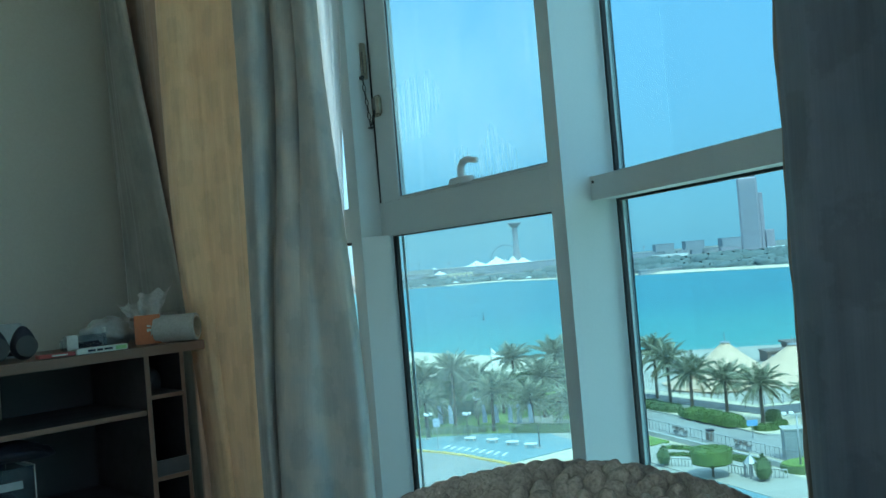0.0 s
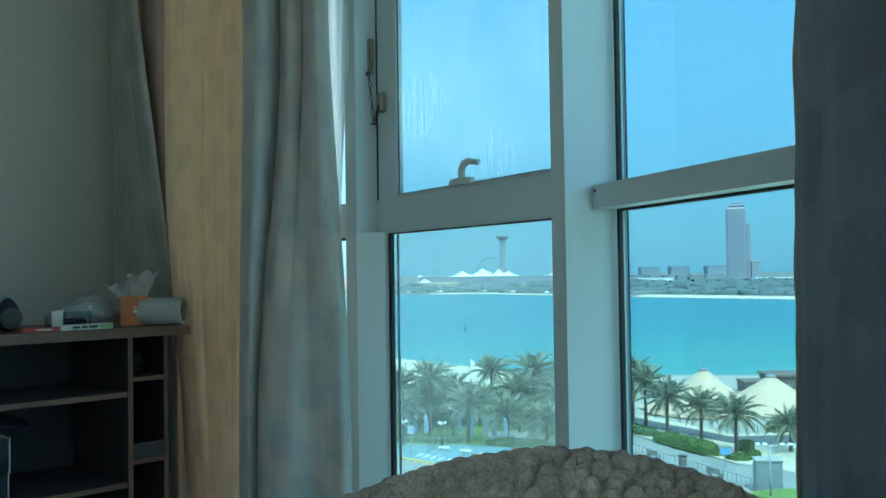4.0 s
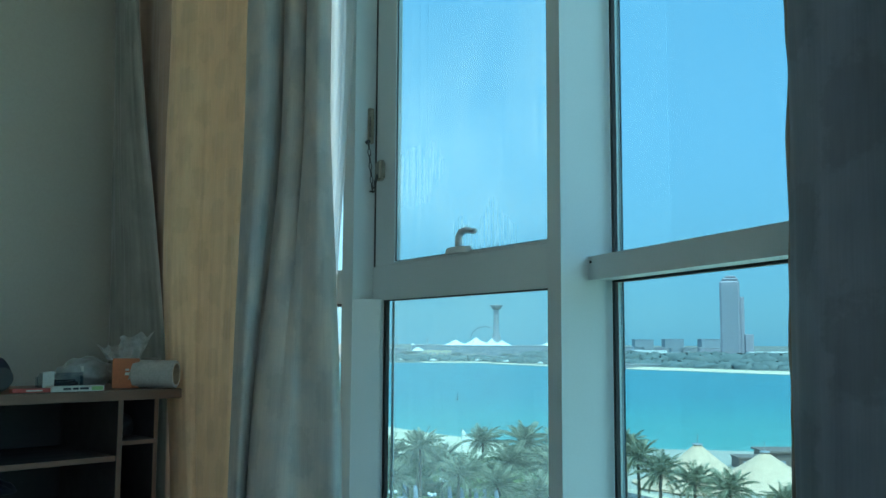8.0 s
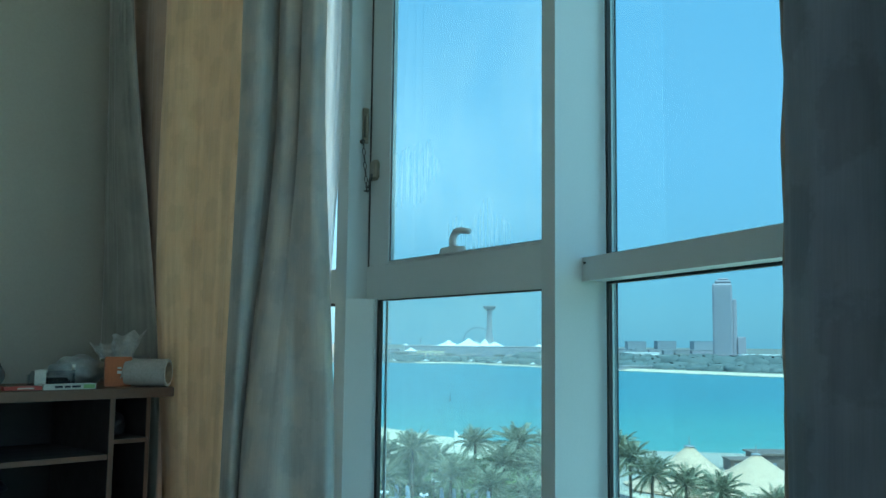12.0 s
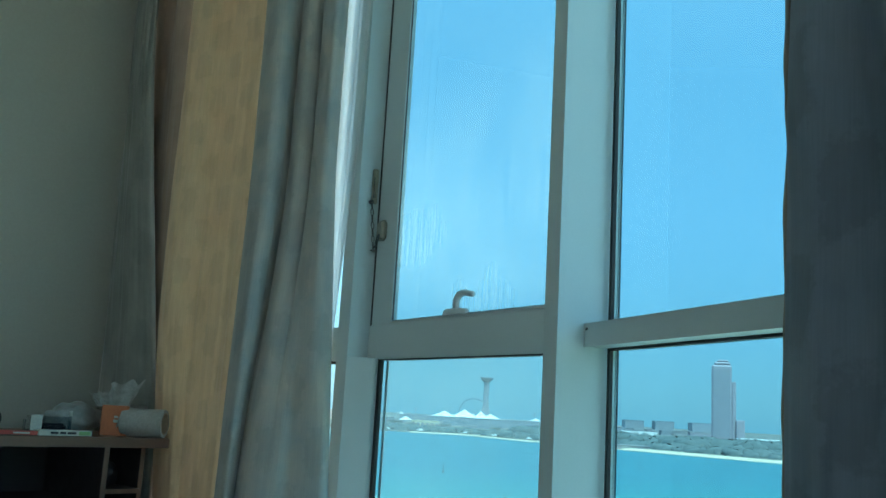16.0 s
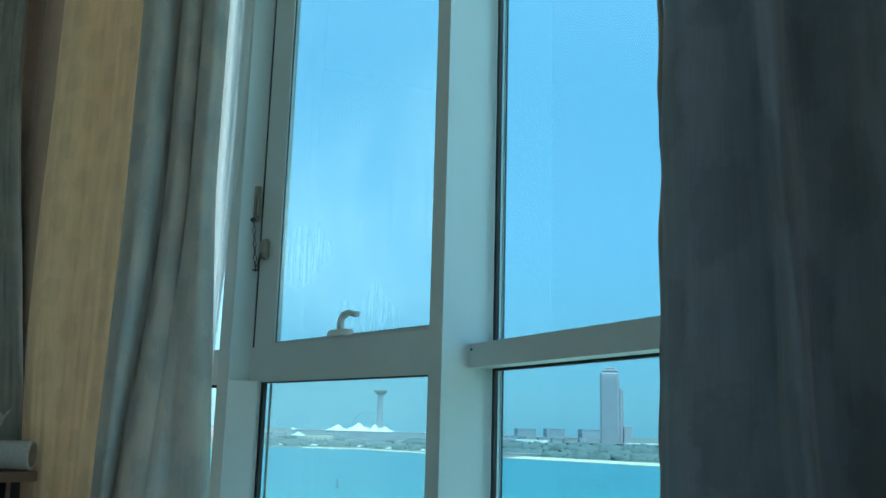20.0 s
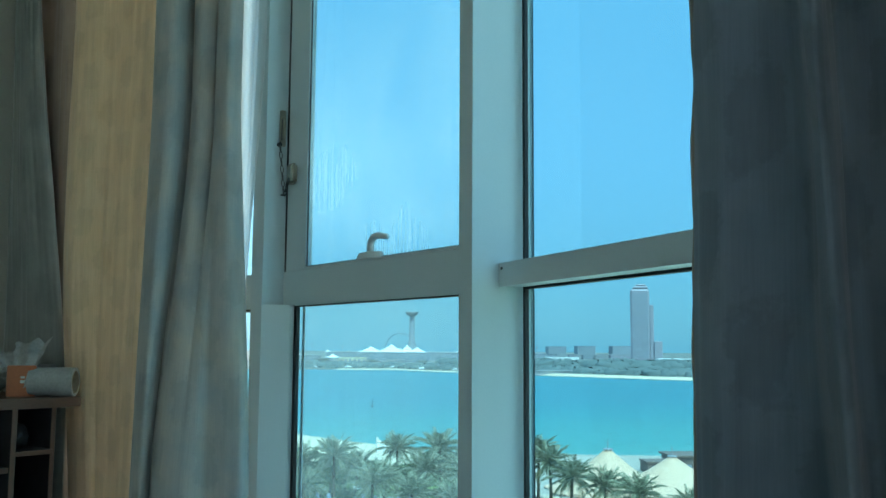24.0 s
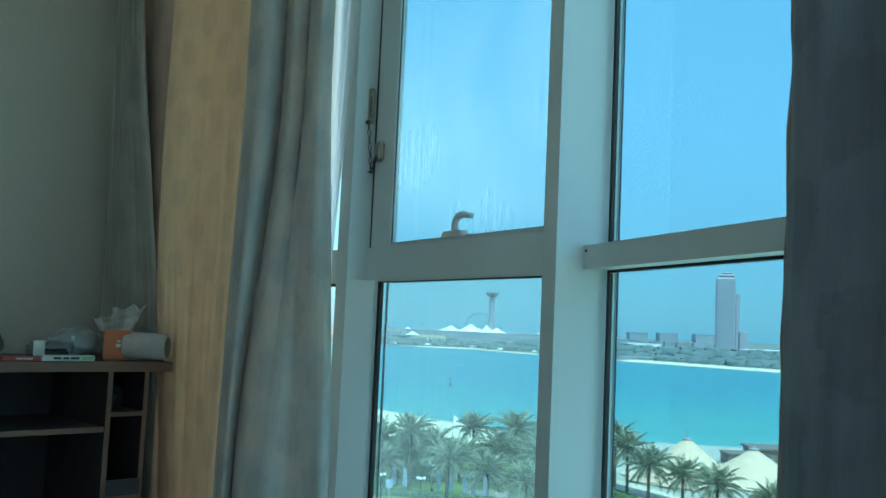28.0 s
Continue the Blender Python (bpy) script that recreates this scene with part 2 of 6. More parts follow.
M_TAUPE = fabric("taupe lining", (0.44, 0.31, 0.235), (0.5, 0.36, 0.27), 0.15, 0.10)
M_SLATE = fabric("slate damask", (0.128, 0.170, 0.210), (0.172, 0.21, 0.25), 0.32, 0.24, motif_scale=11.0)
# darker copy of the grey damask, its shade by the wall in the colour
M_GREYSHADE = fabric("grey damask with painted shade", (0.20, 0.20, 0.18), (0.245, 0.24, 0.21), 0.15, 0.06)
M_HEM = fabric("hem lining", (0.24, 0.215, 0.19), (0.28, 0.25, 0.22), 0.1, 0.1)
M_DESK = plain("walnut laminate", (0.094, 0.042, 0.022), (0.122, 0.056, 0.03), 0.5, 3, 40, 0.2, stretch=(1, 8, 8))
# the desk's walnut again, near black: the shade inside it is in the colour
M_DESKIN = plain("walnut laminate with painted shade", (0.019, 0.0165, 0.018), (0.028, 0.0245, 0.026), 0.6, 3, 40, 0.2, stretch=(1, 8, 8))
M_ORANGE = plain("orange card", (0.35, 0.088, 0.02), (0.40, 0.105, 0.024), 0.5, 6, 120, 0.05)
M_TISSUE = plain("white tissue paper", (0.30, 0.29, 0.265), (0.345, 0.335, 0.305), 0.95, 10, 120, 0.3)
M_CARD = plain("brown cardboard", (0.30, 0.22, 0.15), (0.36, 0.27, 0.18), 0.9, 8, 90, 0.2)
M_BLACK = plain("black plastic", (0.010, 0.011, 0.018), (0.016, 0.018, 0.028), 0.55, 8, 200, 0.1, spec=0.2)
M_WHITE = plain("white print", (0.42, 0.43, 0.38), (0.47, 0.48, 0.43), 0.5, 10, 100, 0.05)
M_GREENPRINT = plain("green print", (0.18, 0.34, 0.12), (0.22, 0.4, 0.15), 0.5, 10, 100, 0.05)
M_RED = plain("red print", (0.28, 0.03, 0.02), (0.34, 0.04, 0.03), 0.5, 10, 100, 0.05)
M_BAG = plain("white plastic film", (0.22, 0.235, 0.225), (0.27, 0.285, 0.27), 0.4, 20, 60, 1.0)
M_YARN = plain("brown grey yarn", (0.25, 0.235, 0.21), (0.45, 0.425, 0.38), 0.95, 26, 400, 3.0, spec=0.1, grain=0.60)
# linen paled to throw window light up at the curtains and cushion
M_BED = plain("bed linen", (0.70, 0.68, 0.64), (0.76, 0.74, 0.70), 0.9, 3, 150, 0.6)


def clear_plastic():
    m, nt, b = shader("clear plastic")
    b.inputs["Base Color"].default_value = (0.14, 0.17, 0.19, 1)
    b.inputs["Roughness"].default_value = 0.15
    tp = nt.nodes.new("ShaderNodeBsdfTransparent")
    tp.inputs["Color"].default_value = (0.85, 0.9, 0.93, 1)
    mx = nt.nodes.new("ShaderNodeMixShader")
    mx.inputs[0].default_value = 0.90
    nt.links.new(b.outputs[0], mx.inputs[1])
    nt.links.new(tp.outputs[0], mx.inputs[2])
    nt.links.new(mx.outputs[0], nt.nodes["Material Output"].inputs["Surface"])
    return m


def sheer_cloth():
    m, nt, b = shader("white sheer")
    b.inputs["Base Color"].default_value = (0.86, 0.85, 0.82, 1)
    b.inputs["Roughness"].default_value = 0.9
    v = coords(nt, (300, 6, 1), kind="UV")
    n = noise_tex(nt, v, 1.0, 2)
    tl = nt.nodes.new("ShaderNodeBsdfTranslucent")
    tl.inputs["Color"].default_value = (0.80, 0.83, 0.83, 1)
    m1 = nt.nodes.new("ShaderNodeMixShader")
    m1.inputs[0].default_value = 0.90
    nt.links.new(b.outputs[0], m1.inputs[1])
    nt.links.new(tl.outputs[0], m1.inputs[2])
    tp = nt.nodes.new("ShaderNodeBsdfTransparent")
    m2 = nt.nodes.new("ShaderNodeMixShader")
    nt.links.new(ramp(nt, n, [(0.3, (0.24, 0.24, 0.24)), (0.7, (0.36, 0.36, 0.36))]), m2.inputs[0])
    nt.links.new(m1.outputs[0], m2.inputs[1])
    nt.links.new(tp.outputs[0], m2.inputs[2])
    nt.links.new(m2.outputs[0], nt.nodes["Material Output"].inputs["Surface"])
    return m


M_CLEAR = clear_plastic()
M_SHEER = sheer_cloth()


def sea_water():
    m, nt, b = shader("sea water")
    sep = nt.nodes.new("ShaderNodeSeparateXYZ")
    nt.links.new(coords(nt), sep.inputs[0])
    dist = nt.nodes.new("ShaderNodeMapRange")
    dist.inputs["From Min"].default_value = 165
    dist.inputs["From Max"].default_value = 420
    nt.links.new(sep.outputs["Y"], dist.inputs["Value"])
    wob = noise_tex(nt, coords(nt, (0.012, 0.03, 1)), 1.0, 4)
    mx = nt.nodes.new("ShaderNodeMath")
    mx.operation = "MULTIPLY_ADD"
    mx.inputs[1].default_value = 0.35
    nt.links.new(wob, mx.inputs[0])
    nt.links.new(dist.outputs[0], mx.inputs[2])
    col = ramp(nt, mx.outputs[0], [(0.10, (0.14, 0.30, 0.27)), (0.30, (0.055, 0.24, 0.222)), (0.7, (0.030, 0.192, 0.21)), (1.0, (0.028, 0.170, 0.205))])
    nt.links.new(col, b.inputs["Base Color"])
    b.inputs["Roughness"].default_value = 0.35
    b.inputs["Specular IOR Level"].default_value = 0.25
    h = noise_tex(nt, coords(nt, (0.5, 1.2, 1)), 1.0, 5)
    bump(nt, b, h, 0.5, 0.4)
    return m


M_SEA = sea_water()
M_SAND = plain("pale sand", (0.55, 0.47, 0.34), (0.64, 0.55, 0.41), 0.95, 0.12, 2.0, 20)
M_PAVE = plain("pale concrete paving", (0.34, 0.315, 0.27), (0.41, 0.38, 0.325), 0.85, 0.15, 3.0, 5)
M_PLAZA = plain("light blue paving", (0.12, 0.24, 0.28), (0.2, 0.32, 0.345), 0.8, 0.6, 3.0, 5)
M_ROAD = plain("worn asphalt", (0.085, 0.09, 0.095), (0.12, 0.125, 0.13), 0.9, 0.2, 6.0, 5)
M_ROAD2 = plain("sun-bleached asphalt", (0.25, 0.245, 0.23), (0.31, 0.30, 0.28), 0.9, 0.2, 6.0, 5)
M_GRASS = plain("irrigated lawn", (0.13, 0.21, 0.045), (0.19, 0.275, 0.065), 0.95, 0.35, 5.0, 30)
M_KERB = plain("kerb concrete", (0.38, 0.375, 0.35), (0.46, 0.45, 0.42), 0.9, 0.5, 5.0, 3)
M_YELLOW = plain("yellow kerb paint", (0.62, 0.42, 0.10), (0.70, 0.48, 0.14), 0.7, 0.8, 5.0, 3)
def leaflets(name, dark, mid, pale):
    m, nt, b = shader(name)
    geo = nt.nodes.new("ShaderNodeNewGeometry")
    col = ramp(nt, geo.outputs["Random Per Island"], [(0.0, dark), (0.55, mid), (1.0, pale)])
    big = noise_tex(nt, coords(nt), 0.7, 3)
    nt.links.new(mixc(nt, 1.0, col, ramp(nt, big, [(0.3, (0.6, 0.62, 0.6)), (0.7, (1.15, 1.12, 1.1))]), "MULTIPLY"), b.inputs["Base Color"])
    b.inputs["Roughness"].default_value = 0.5
    return m


M_FROND = leaflets("palm frond", (0.10, 0.115, 0.065), (0.27, 0.285, 0.19), (0.47, 0.46, 0.35))
M_FROND2 = leaflets("dry palm frond", (0.13, 0.115, 0.065), (0.24, 0.215, 0.12), (0.34, 0.31, 0.19))
M_TRUNK = plain("palm bark", (0.075, 0.058, 0.042), (0.13, 0.1, 0.075), 0.95, 1.5, 8.0, 40)
M_LEAF = plain("hedge leaf", (0.075, 0.135, 0.03), (0.13, 0.2, 0.05), 0.7, 0.8, 6.0, 0)
M_LEAFD = plain("dark shrub leaf", (0.08, 0.13, 0.05), (0.13, 0.18, 0.07), 0.75, 0.8, 6.0, 0)
M_TENT = plain("white tent membrane", (0.62, 0.41, 0.285), (0.68, 0.46, 0.32), 0.6, 0.15, 2.0, 5)
M_STEEL = plain("galvanised steel", (0.30, 0.31, 0.32), (0.40, 0.41, 0.42), 0.5, 1.0, 20, 0.5, 0.4)
M_KIOSK = plain("grey metal cladding", (0.22, 0.25, 0.265), (0.27, 0.295, 0.31), 0.5, 0.5, 10, 1)
M_BANNER = plain("pale blue banner cloth", (0.28, 0.35, 0.45), (0.36, 0.43, 0.52), 0.8, 1.5, 20, 1)
M_BLUESIGN = plain("blue sign face", (0.12, 0.33, 0.58), (0.15, 0.38, 0.64), 0.5, 1.5, 20, 0)
M_BROWN = plain("brown facade", (0.15, 0.115, 0.10), (0.20, 0.155, 0.135), 0.8, 0.2, 2.0, 5)
# far greenery, greyed and blued in its colour for the haze over the water
M_FARLAND = plain("hazed far scrub", (0.13, 0.14, 0.13), (0.2, 0.205, 0.185), 0.95, 0.03, 0.3, 0)
M_FARTREE = plain("hazed far trees", (0.085, 0.12, 0.125), (0.14, 0.175, 0.175), 0.95, 0.08, 0.6, 0)
# far walls and windows: distance haze mixed into pale blue-grey base colours
M_FARWALL = plain("hazed far concrete", (0.29, 0.3, 0.32), (0.35, 0.355, 0.37), 0.8, 0.05, 0.4, 0)
M_HOTEL = plain("hazed rose granite facade", (0.305, 0.285, 0.33), (0.335, 0.315, 0.36), 0.8, 0.05, 0.3, 0)
M_FARGLASS = plain("hazed window bands", (0.215, 0.25, 0.295), (0.255, 0.29, 0.335), 0.3, 0.05, 0.3, 0)
M_FARBLOCK = plain("haze-blued far concrete", (0.245, 0.275, 0.315), (0.285, 0.315, 0.355), 0.8, 0.05, 0.4, 0)
M_FARWHITE = plain("far white canvas", (0.78, 0.78, 0.76), (0.84, 0.84, 0.82), 0.7, 0.1, 1.0, 0)


# ---- building helpers ----
def mesh_from(name, verts, faces, material, smooth=False):
    me = bpy.data.meshes.new(name)
    me.from_pydata([tuple(v) for v in verts], [], faces)
    me.update()
    me.materials.append(material)
    if smooth:
        me.polygons.foreach_set("use_smooth", [True] * len(me.polygons))
    return me


def thing(name, label="", category="", group="", kind="", at=(0, 0, 0), yaw=0.0):
    ob = new(name)
    ob.empty_display_size = 0.1
    ob.matrix_world = pose(*at, 0, 0, yaw)
    return tagged(ob, label, category, group, kind)


def attach(name, me, parent, label=""):
    """Links a mesh, given in its parent's space, as one part."""
    ob = new(name, me)
    ob.parent = parent
    return tagged(ob, label)


def finish(bm, name, material, smooth=False, bevel=0.0, seg=1):
    if bevel:
        bmesh.ops.bevel(bm, geom=bm.edges[:], offset=bevel, segments=seg, affect="EDGES", clamp_overlap=True)
    bmesh.ops.recalc_face_normals(bm, faces=bm.faces[:])
    me = bpy.data.meshes.new(name)
    bm.to_mesh(me)
    bm.free()
    me.materials.append(material)
    if smooth:
        me.polygons.foreach_set("use_smooth", [True] * len(me.polygons))
    return me


def part(name, bm, material, parent, label="", smooth=False, bevel=0.0, seg=1):
    return attach(name, finish(bm, name, material, smooth, bevel, seg), parent, label)


def solid(name, bm, material, label="", category="", group="", kind="", smooth=False, bevel=0.0, seg=1):
    """A top-level thing of one mesh."""
    ob = new(name, finish(bm, name, material, smooth, bevel, seg))
    return tagged(ob, label, category, group, kind)


def add_box(bm, x0, x1, y0, y1, z0, z1, m=None):
    vs = bmesh.ops.create_cube(bm, size=1.0)["verts"]
    for v in vs:
        v.co = Vector((x0 + (v.co.x + 0.5) * (x1 - x0), y0 + (v.co.y + 0.5) * (y1 - y0), z0 + (v.co.z + 0.5) * (z1 - z0)))
        if m is not None:
            v.co = m @ v.co
    return vs


def box_bm(x0, x1, y0, y1, z0, z1):
    bm = bmesh.new()
    add_box(bm, x0, x1, y0, y1, z0, z1)
    return bm


def add_cyl(bm, p, q, r0, r1=None, n=12):
    """A tapered rod from p to q."""
    p, q = Vector(p), Vector(q)
    r1 = r0 if r1 is None else r1
    d = q - p
    turn = d.to_track_quat("Z", "Y").to_matrix().to_4x4()
    bmesh.ops.create_cone(bm, cap_ends=True, segments=n, radius1=r0, radius2=r1, depth=d.length,
                          matrix=Matrix.Translation((p + q) / 2) @ turn)


def cyl_bm(p, q, r0, r1=None, n=12):
    bm = bmesh.new()
    add_cyl(bm, p, q, r0, r1, n)
    return bm


def prism(points, z0, z1):
    """A closed prism over a plan polygon."""
    n = len(points)
    verts = [(x, y, z0) for x, y in points] + [(x, y, z1) for x, y in points]
    faces = [tuple(range(n - 1, -1, -1)), tuple(range(n, 2 * n))]
    faces += [(i, (i + 1) % n, n + (i + 1) % n, n + i) for i in range(n)]
    return verts, faces


def prism_bm(points, z0, z1):
    bm = bmesh.new()
    verts, faces = prism(points, z0, z1)
    vs = [bm.verts.new(v) for v in verts]
    for f in faces:
        bm.faces.new([vs[i] for i in f])
    return bm


def tube_mesh(name, pts, radii, material, n=10, caps=True):
    """A smooth tube along a line of points."""
    pts = [Vector(p) for p in pts]
    verts, faces = [], []
    up = Vector((0, 0, 1))
    for i, p in enumerate(pts):
        d = (pts[min(i + 1, len(pts) - 1)] - pts[max(i - 1, 0)]).normalized()
        a = d.cross(up if abs(d.z) < 0.95 else Vector((1, 0, 0))).normalized()
        b = a.cross(d).normalized()
        for k in range(n):
            w = 2 * math.pi * k / n
            verts.append(p + radii[i] * (math.cos(w) * a + math.sin(w) * b))
    for i in range(len(pts) - 1):
        for k in range(n):
            faces.append((i * n + k, i * n + (k + 1) % n, (i + 1) * n + (k + 1) % n, (i + 1) * n + k))
    if caps:
        faces.append(tuple(range(n - 1, -1, -1)))
        faces.append(tuple((len(pts) - 1) * n + k for k in range(n)))
    return mesh_from(name, verts, faces, material, True)


# ---- plan of the room ----
def unit(yaw):
    return Vector((-math.sin(radians(yaw)), math.cos(radians(yaw)), 0))


C1 = Vector((0.264, 2.050, 0))            # room corner of the middle mullion
C1F = Vector((0.242, 2.096, 0))
C2 = Vector((-0.292, 2.950, 0))           # room corner of the far mullion
C2F = Vector((-0.324, 2.990, 0))
C0 = C1 - unit(19) * 1.06                 # near mullion, behind the near curtain
YAW_R, YAW_L, YAW_T = 19.0, 32.0, 45.0
WALL_END = C2F + unit(YAW_T) * 1.377
CEIL = 2.75
P_SASH, P_GLASS = 0.075, 0.128
Z_TB, Z_TT = 1.061, 1.112                 # underside and top of the transom


def facet(origin, yaw):
    """x runs along the facade away from the near end, y outwards."""
    m = pose(origin.x, origin.y, 0, 0, 0, yaw)
    return m @ Matrix(((0, 1, 0, 0), (1, 0, 0, 0), (0, 0, 1, 0), (0, 0, 0, 1)))


FR, FL, FT = facet(C1, YAW_R), facet(C1F, YAW_L), facet(C2F, YAW_T)


def wall_slab(name, a, b, z0, z1, thick, outward, material, label):
    a, b = Vector(a), Vector(b)
    o = Vector(outward).normalized() * thick
    bm = prism_bm([(a.x, a.y), (b.x, b.y), (b.x + o.x, b.y + o.y), (a.x + o.x, a.y + o.y)], z0, z1)
    return solid(name, bm, material, label, "wall", kind="structure")


KA = Vector((WALL_END.x, WALL_END.y, 0))
KB = KA + Vector((-0.7071, -0.7071, 0)) * 4.0
KC = Vector((-3.4, -3.6, 0))
CE1 = C0 - unit(6) * 1.12                # the bow is assumed to go on, unseen, beside and behind the viewer
CE2 = CE1 - unit(-7) * 1.12
CE3 = CE2 - unit(-20) * 1.12
CE4 = CE3 - unit(-33) * 1.12
KD = CE4 - unit(-46) * 1.0
KD = Vector((KD.x, KD.y, 0))
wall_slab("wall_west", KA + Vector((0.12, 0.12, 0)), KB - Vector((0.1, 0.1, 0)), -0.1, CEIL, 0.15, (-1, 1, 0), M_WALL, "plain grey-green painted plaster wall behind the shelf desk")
wall_slab("wall_south", KB, KC, -0.1, CEIL, 0.15, (-1, -0.15, 0), M_WHITEWALL, "plain white plaster wall closing the room")
wall_slab("wall_back", KC, KD, -0.1, CEIL, 0.15, (KD.y - KC.y, KC.x - KD.x, 0), M_WHITEWALL, "plain white painted plaster wall closing the room")
room = [(KB.x, KB.y), (KC.x, KC.y), (KD.x, KD.y), (CE4.x, CE4.y), (CE3.x, CE3.y), (CE2.x, CE2.y), (CE1.x, CE1.y), (C0.x, C0.y), (C1.x, C1.y), (C2.x, C2.y), (KA.x, KA.y)]
cx, cy = -0.8, 1.2
wide = [(cx + (x - cx) * 1.0 + 0.16 * (x - cx) / math.hypot(x - cx, y - cy), cy + (y - cy) + 0.16 * (y - cy) / math.hypot(x - cx, y - cy)) for x, y in room]
solid("floor", prism_bm(wide, -0.3, -0.1), M_FLOOR, "beige tiled floor of the room", "floor", kind="structure")
solid("ceiling", prism_bm(wide, CEIL, CEIL + 0.2), M_CEIL, "white painted ceiling", "ceiling", kind="structure")


# ---- the window wall ----
def fbox(bm, F, s0, s1, p0, p1, z0, z1):
    return add_box(bm, s0, s1, p0, p1, z0, z1, F)


def fpart(name, F, s0, s1, p0, p1, z0, z1, material, parent, label="", bevel=0.0015):
    bm = bmesh.new()
    fbox(bm, F, s0, s1, p0, p1, z0, z1)
    return part(name, bm, material, parent, label, bevel=bevel, seg=2)


def mullion(name, corner, yaw, label, depth=0.19, wide_face=0.0515):
    F = facet(corner, yaw)
    bm = bmesh.new()
    fbox(bm, F, 0.0, wide_face, 0.0, depth, -0.1, CEIL)
    return solid(name, bm, M_ALU, label, "window mullion", kind="structure", bevel=0.0025, seg=2)


mullion("mullion_1", C1, 25.5, "deep pale aluminium window mullion", 0.168)
mullion("mullion_2", C2, 38.5, "pale aluminium window mullion beside the curtain", 0.14, 0.060)
mullion("mullion_3", C0 - unit(12.5) * 0.05, 12.5, "pale aluminium window mullion behind the curtain")


def pane(name, F, s0, s1, z0, z1, parent, p=P_GLASS, material=None):
    ob = fpart(name, F, s0, s1, p, p + 0.008, z0, z1, material or M_GLASS, parent, bevel=0)
    return ob


def gaskets(F, s0, s1, z0, z1, parent, wide_near=0.012, w=0.010, deep=0.012, p=P_GLASS):
    """Black rubber seals round a pane."""
    p0, p1 = p - deep, p - 0.001
    fpart("gasket", F, s0, s0 + w, p0, p1, z0, z1, M_GASKET, parent, bevel=0)
    fpart("gasket", F, s1 - wide_near, s1, p0, p1, z0, z1, M_GASKET, parent, bevel=0)
    fpart("gasket", F, s0 + w, s1 - wide_near, p0, p1, z0, z0 + w, M_GASKET, parent, bevel=0)
    fpart("gasket", F, s0 + w, s1 - wide_near, p0, p1, z1 - w, z1, M_GASKET, parent, bevel=0)


# fixed window nearest to the viewer: two panes over and under a boxed transom
win_r = thing("window_1", "fixed tinted window with boxed aluminium transom", "window", kind="structure")
fpart("transom", FR, -1.0, 0.012, P_SASH, 0.185, Z_TB, Z_TT, M_ALU, win_r, "pale aluminium transom")
fpart("end_screw", FR, -0.006, -0.003, P_SASH - 0.0015, P_SASH + 0.002, 1.099, 1.102, M_GASKET, win_r)
P_R = 0.145
pane("pane", FR, -1.04, 0.03, Z_TT - 0.005, CEIL, win_r, P_R)
pane("pane", FR, -1.04, 0.03, 0.05, Z_TB + 0.005, win_r, P_R)
for z0, z1 in ((Z_TT, CEIL), (0.06, Z_TB)):
    gaskets(FR, -1.02, 0.006, z0, z1, win_r, 0.011, 0.006, 0.010, P_R)
    fpart("spacer", FR, -0.0105, -0.0055, P_R + 0.0085, P_R + 0.0105, z0, z1, M_SPACER, win_r, bevel=0)
    fpart("outer_seal", FR, -0.0118, -0.0107, P_R + 0.0085, P_R + 0.0100, z0, z1, M_GASKET, win_r, bevel=0)
fpart("sill", FR, -1.02, 0.012, 0.05, 0.19, -0.1, 0.06, M_ALU, win_r)

# middle window: a top-hung sash over a fixed pane
L_END = 1.012
win_l = thing("window_2", "tinted window with a closed top-hung sash above a fixed pane", "window", kind="structure")
Z_SB = 1.167
fpart("rail", FL, 0.0, L_END, P_SASH, 0.175, 1.054, 1.158, M_ALU, win_l, "wide aluminium rail")
fpart("jamb", FL, 1.0062, L_END, P_SASH, 0.175, 1.158, CEIL, M_ALU, win_l)
fpart("jamb", FL, 0.952, L_END, P_SASH, 0.107, -0.1, 1.054, M_ALU, win_l)
fpart("sill", FL, 0.0, 0.952, 0.06, 0.19, -0.1, 0.06, M_ALU, win_l)
pane("pane", FL, -0.03, 0.96, 0.05, 1.056, win_l, 0.098, M_GLASSDUST)
gaskets(FL, 0.0, 0.9518, 0.06, 1.0538, win_l, 0.018, 0.008, 0.012, 0.098)
fpart("glazing_bead", FL, 0.0, 0.932, 0.0765, 0.0805, 1.0495, 1.0537, M_ALU, win_l, bevel=0)
fpart("spacer", FL, 0.918, 0.933, 0.1065, 0.1085, 0.06, 1.045, M_SPACER, win_l, bevel=0)
sash = fpart("sash", FL, 0.872, 0.9960, P_SASH + 0.002, 0.0945, 1.162, CEIL - 0.03, M_ALU, win_l, "closed opening sash")
fpart("sash_rail", FL, 0.0, 0.872, P_SASH + 0.002, 0.0945, 1.162, Z_SB, M_ALU, win_l)
fpart("sash_seal", FL, 0.9962, 1.0062, P_SASH + 0.0004, 0.165, 1.158, CEIL, M_GASKET, win_l, bevel=0)
fpart("sash_seal", FL, 0.0, 0.9965, P_SASH + 0.012, 0.165, 1.158, 1.162, M_GASKET, win_l, bevel=0)
pane("pane", FL, -0.03, 0.877, Z_SB - 0.005, CEIL, win_l, 0.086, M_GLASSRUN)
gaskets(FL, 0.0, 0.8718, Z_SB + 0.0002, CEIL, win_l, 0.004, 0.004, 0.004, 0.086)

# cover plates closing the corner between the far mullion and the jamb
def plan_of(F, s_, p_):
    q = F @ Vector((s_, p_, 0))
    return (q.x, q.y)


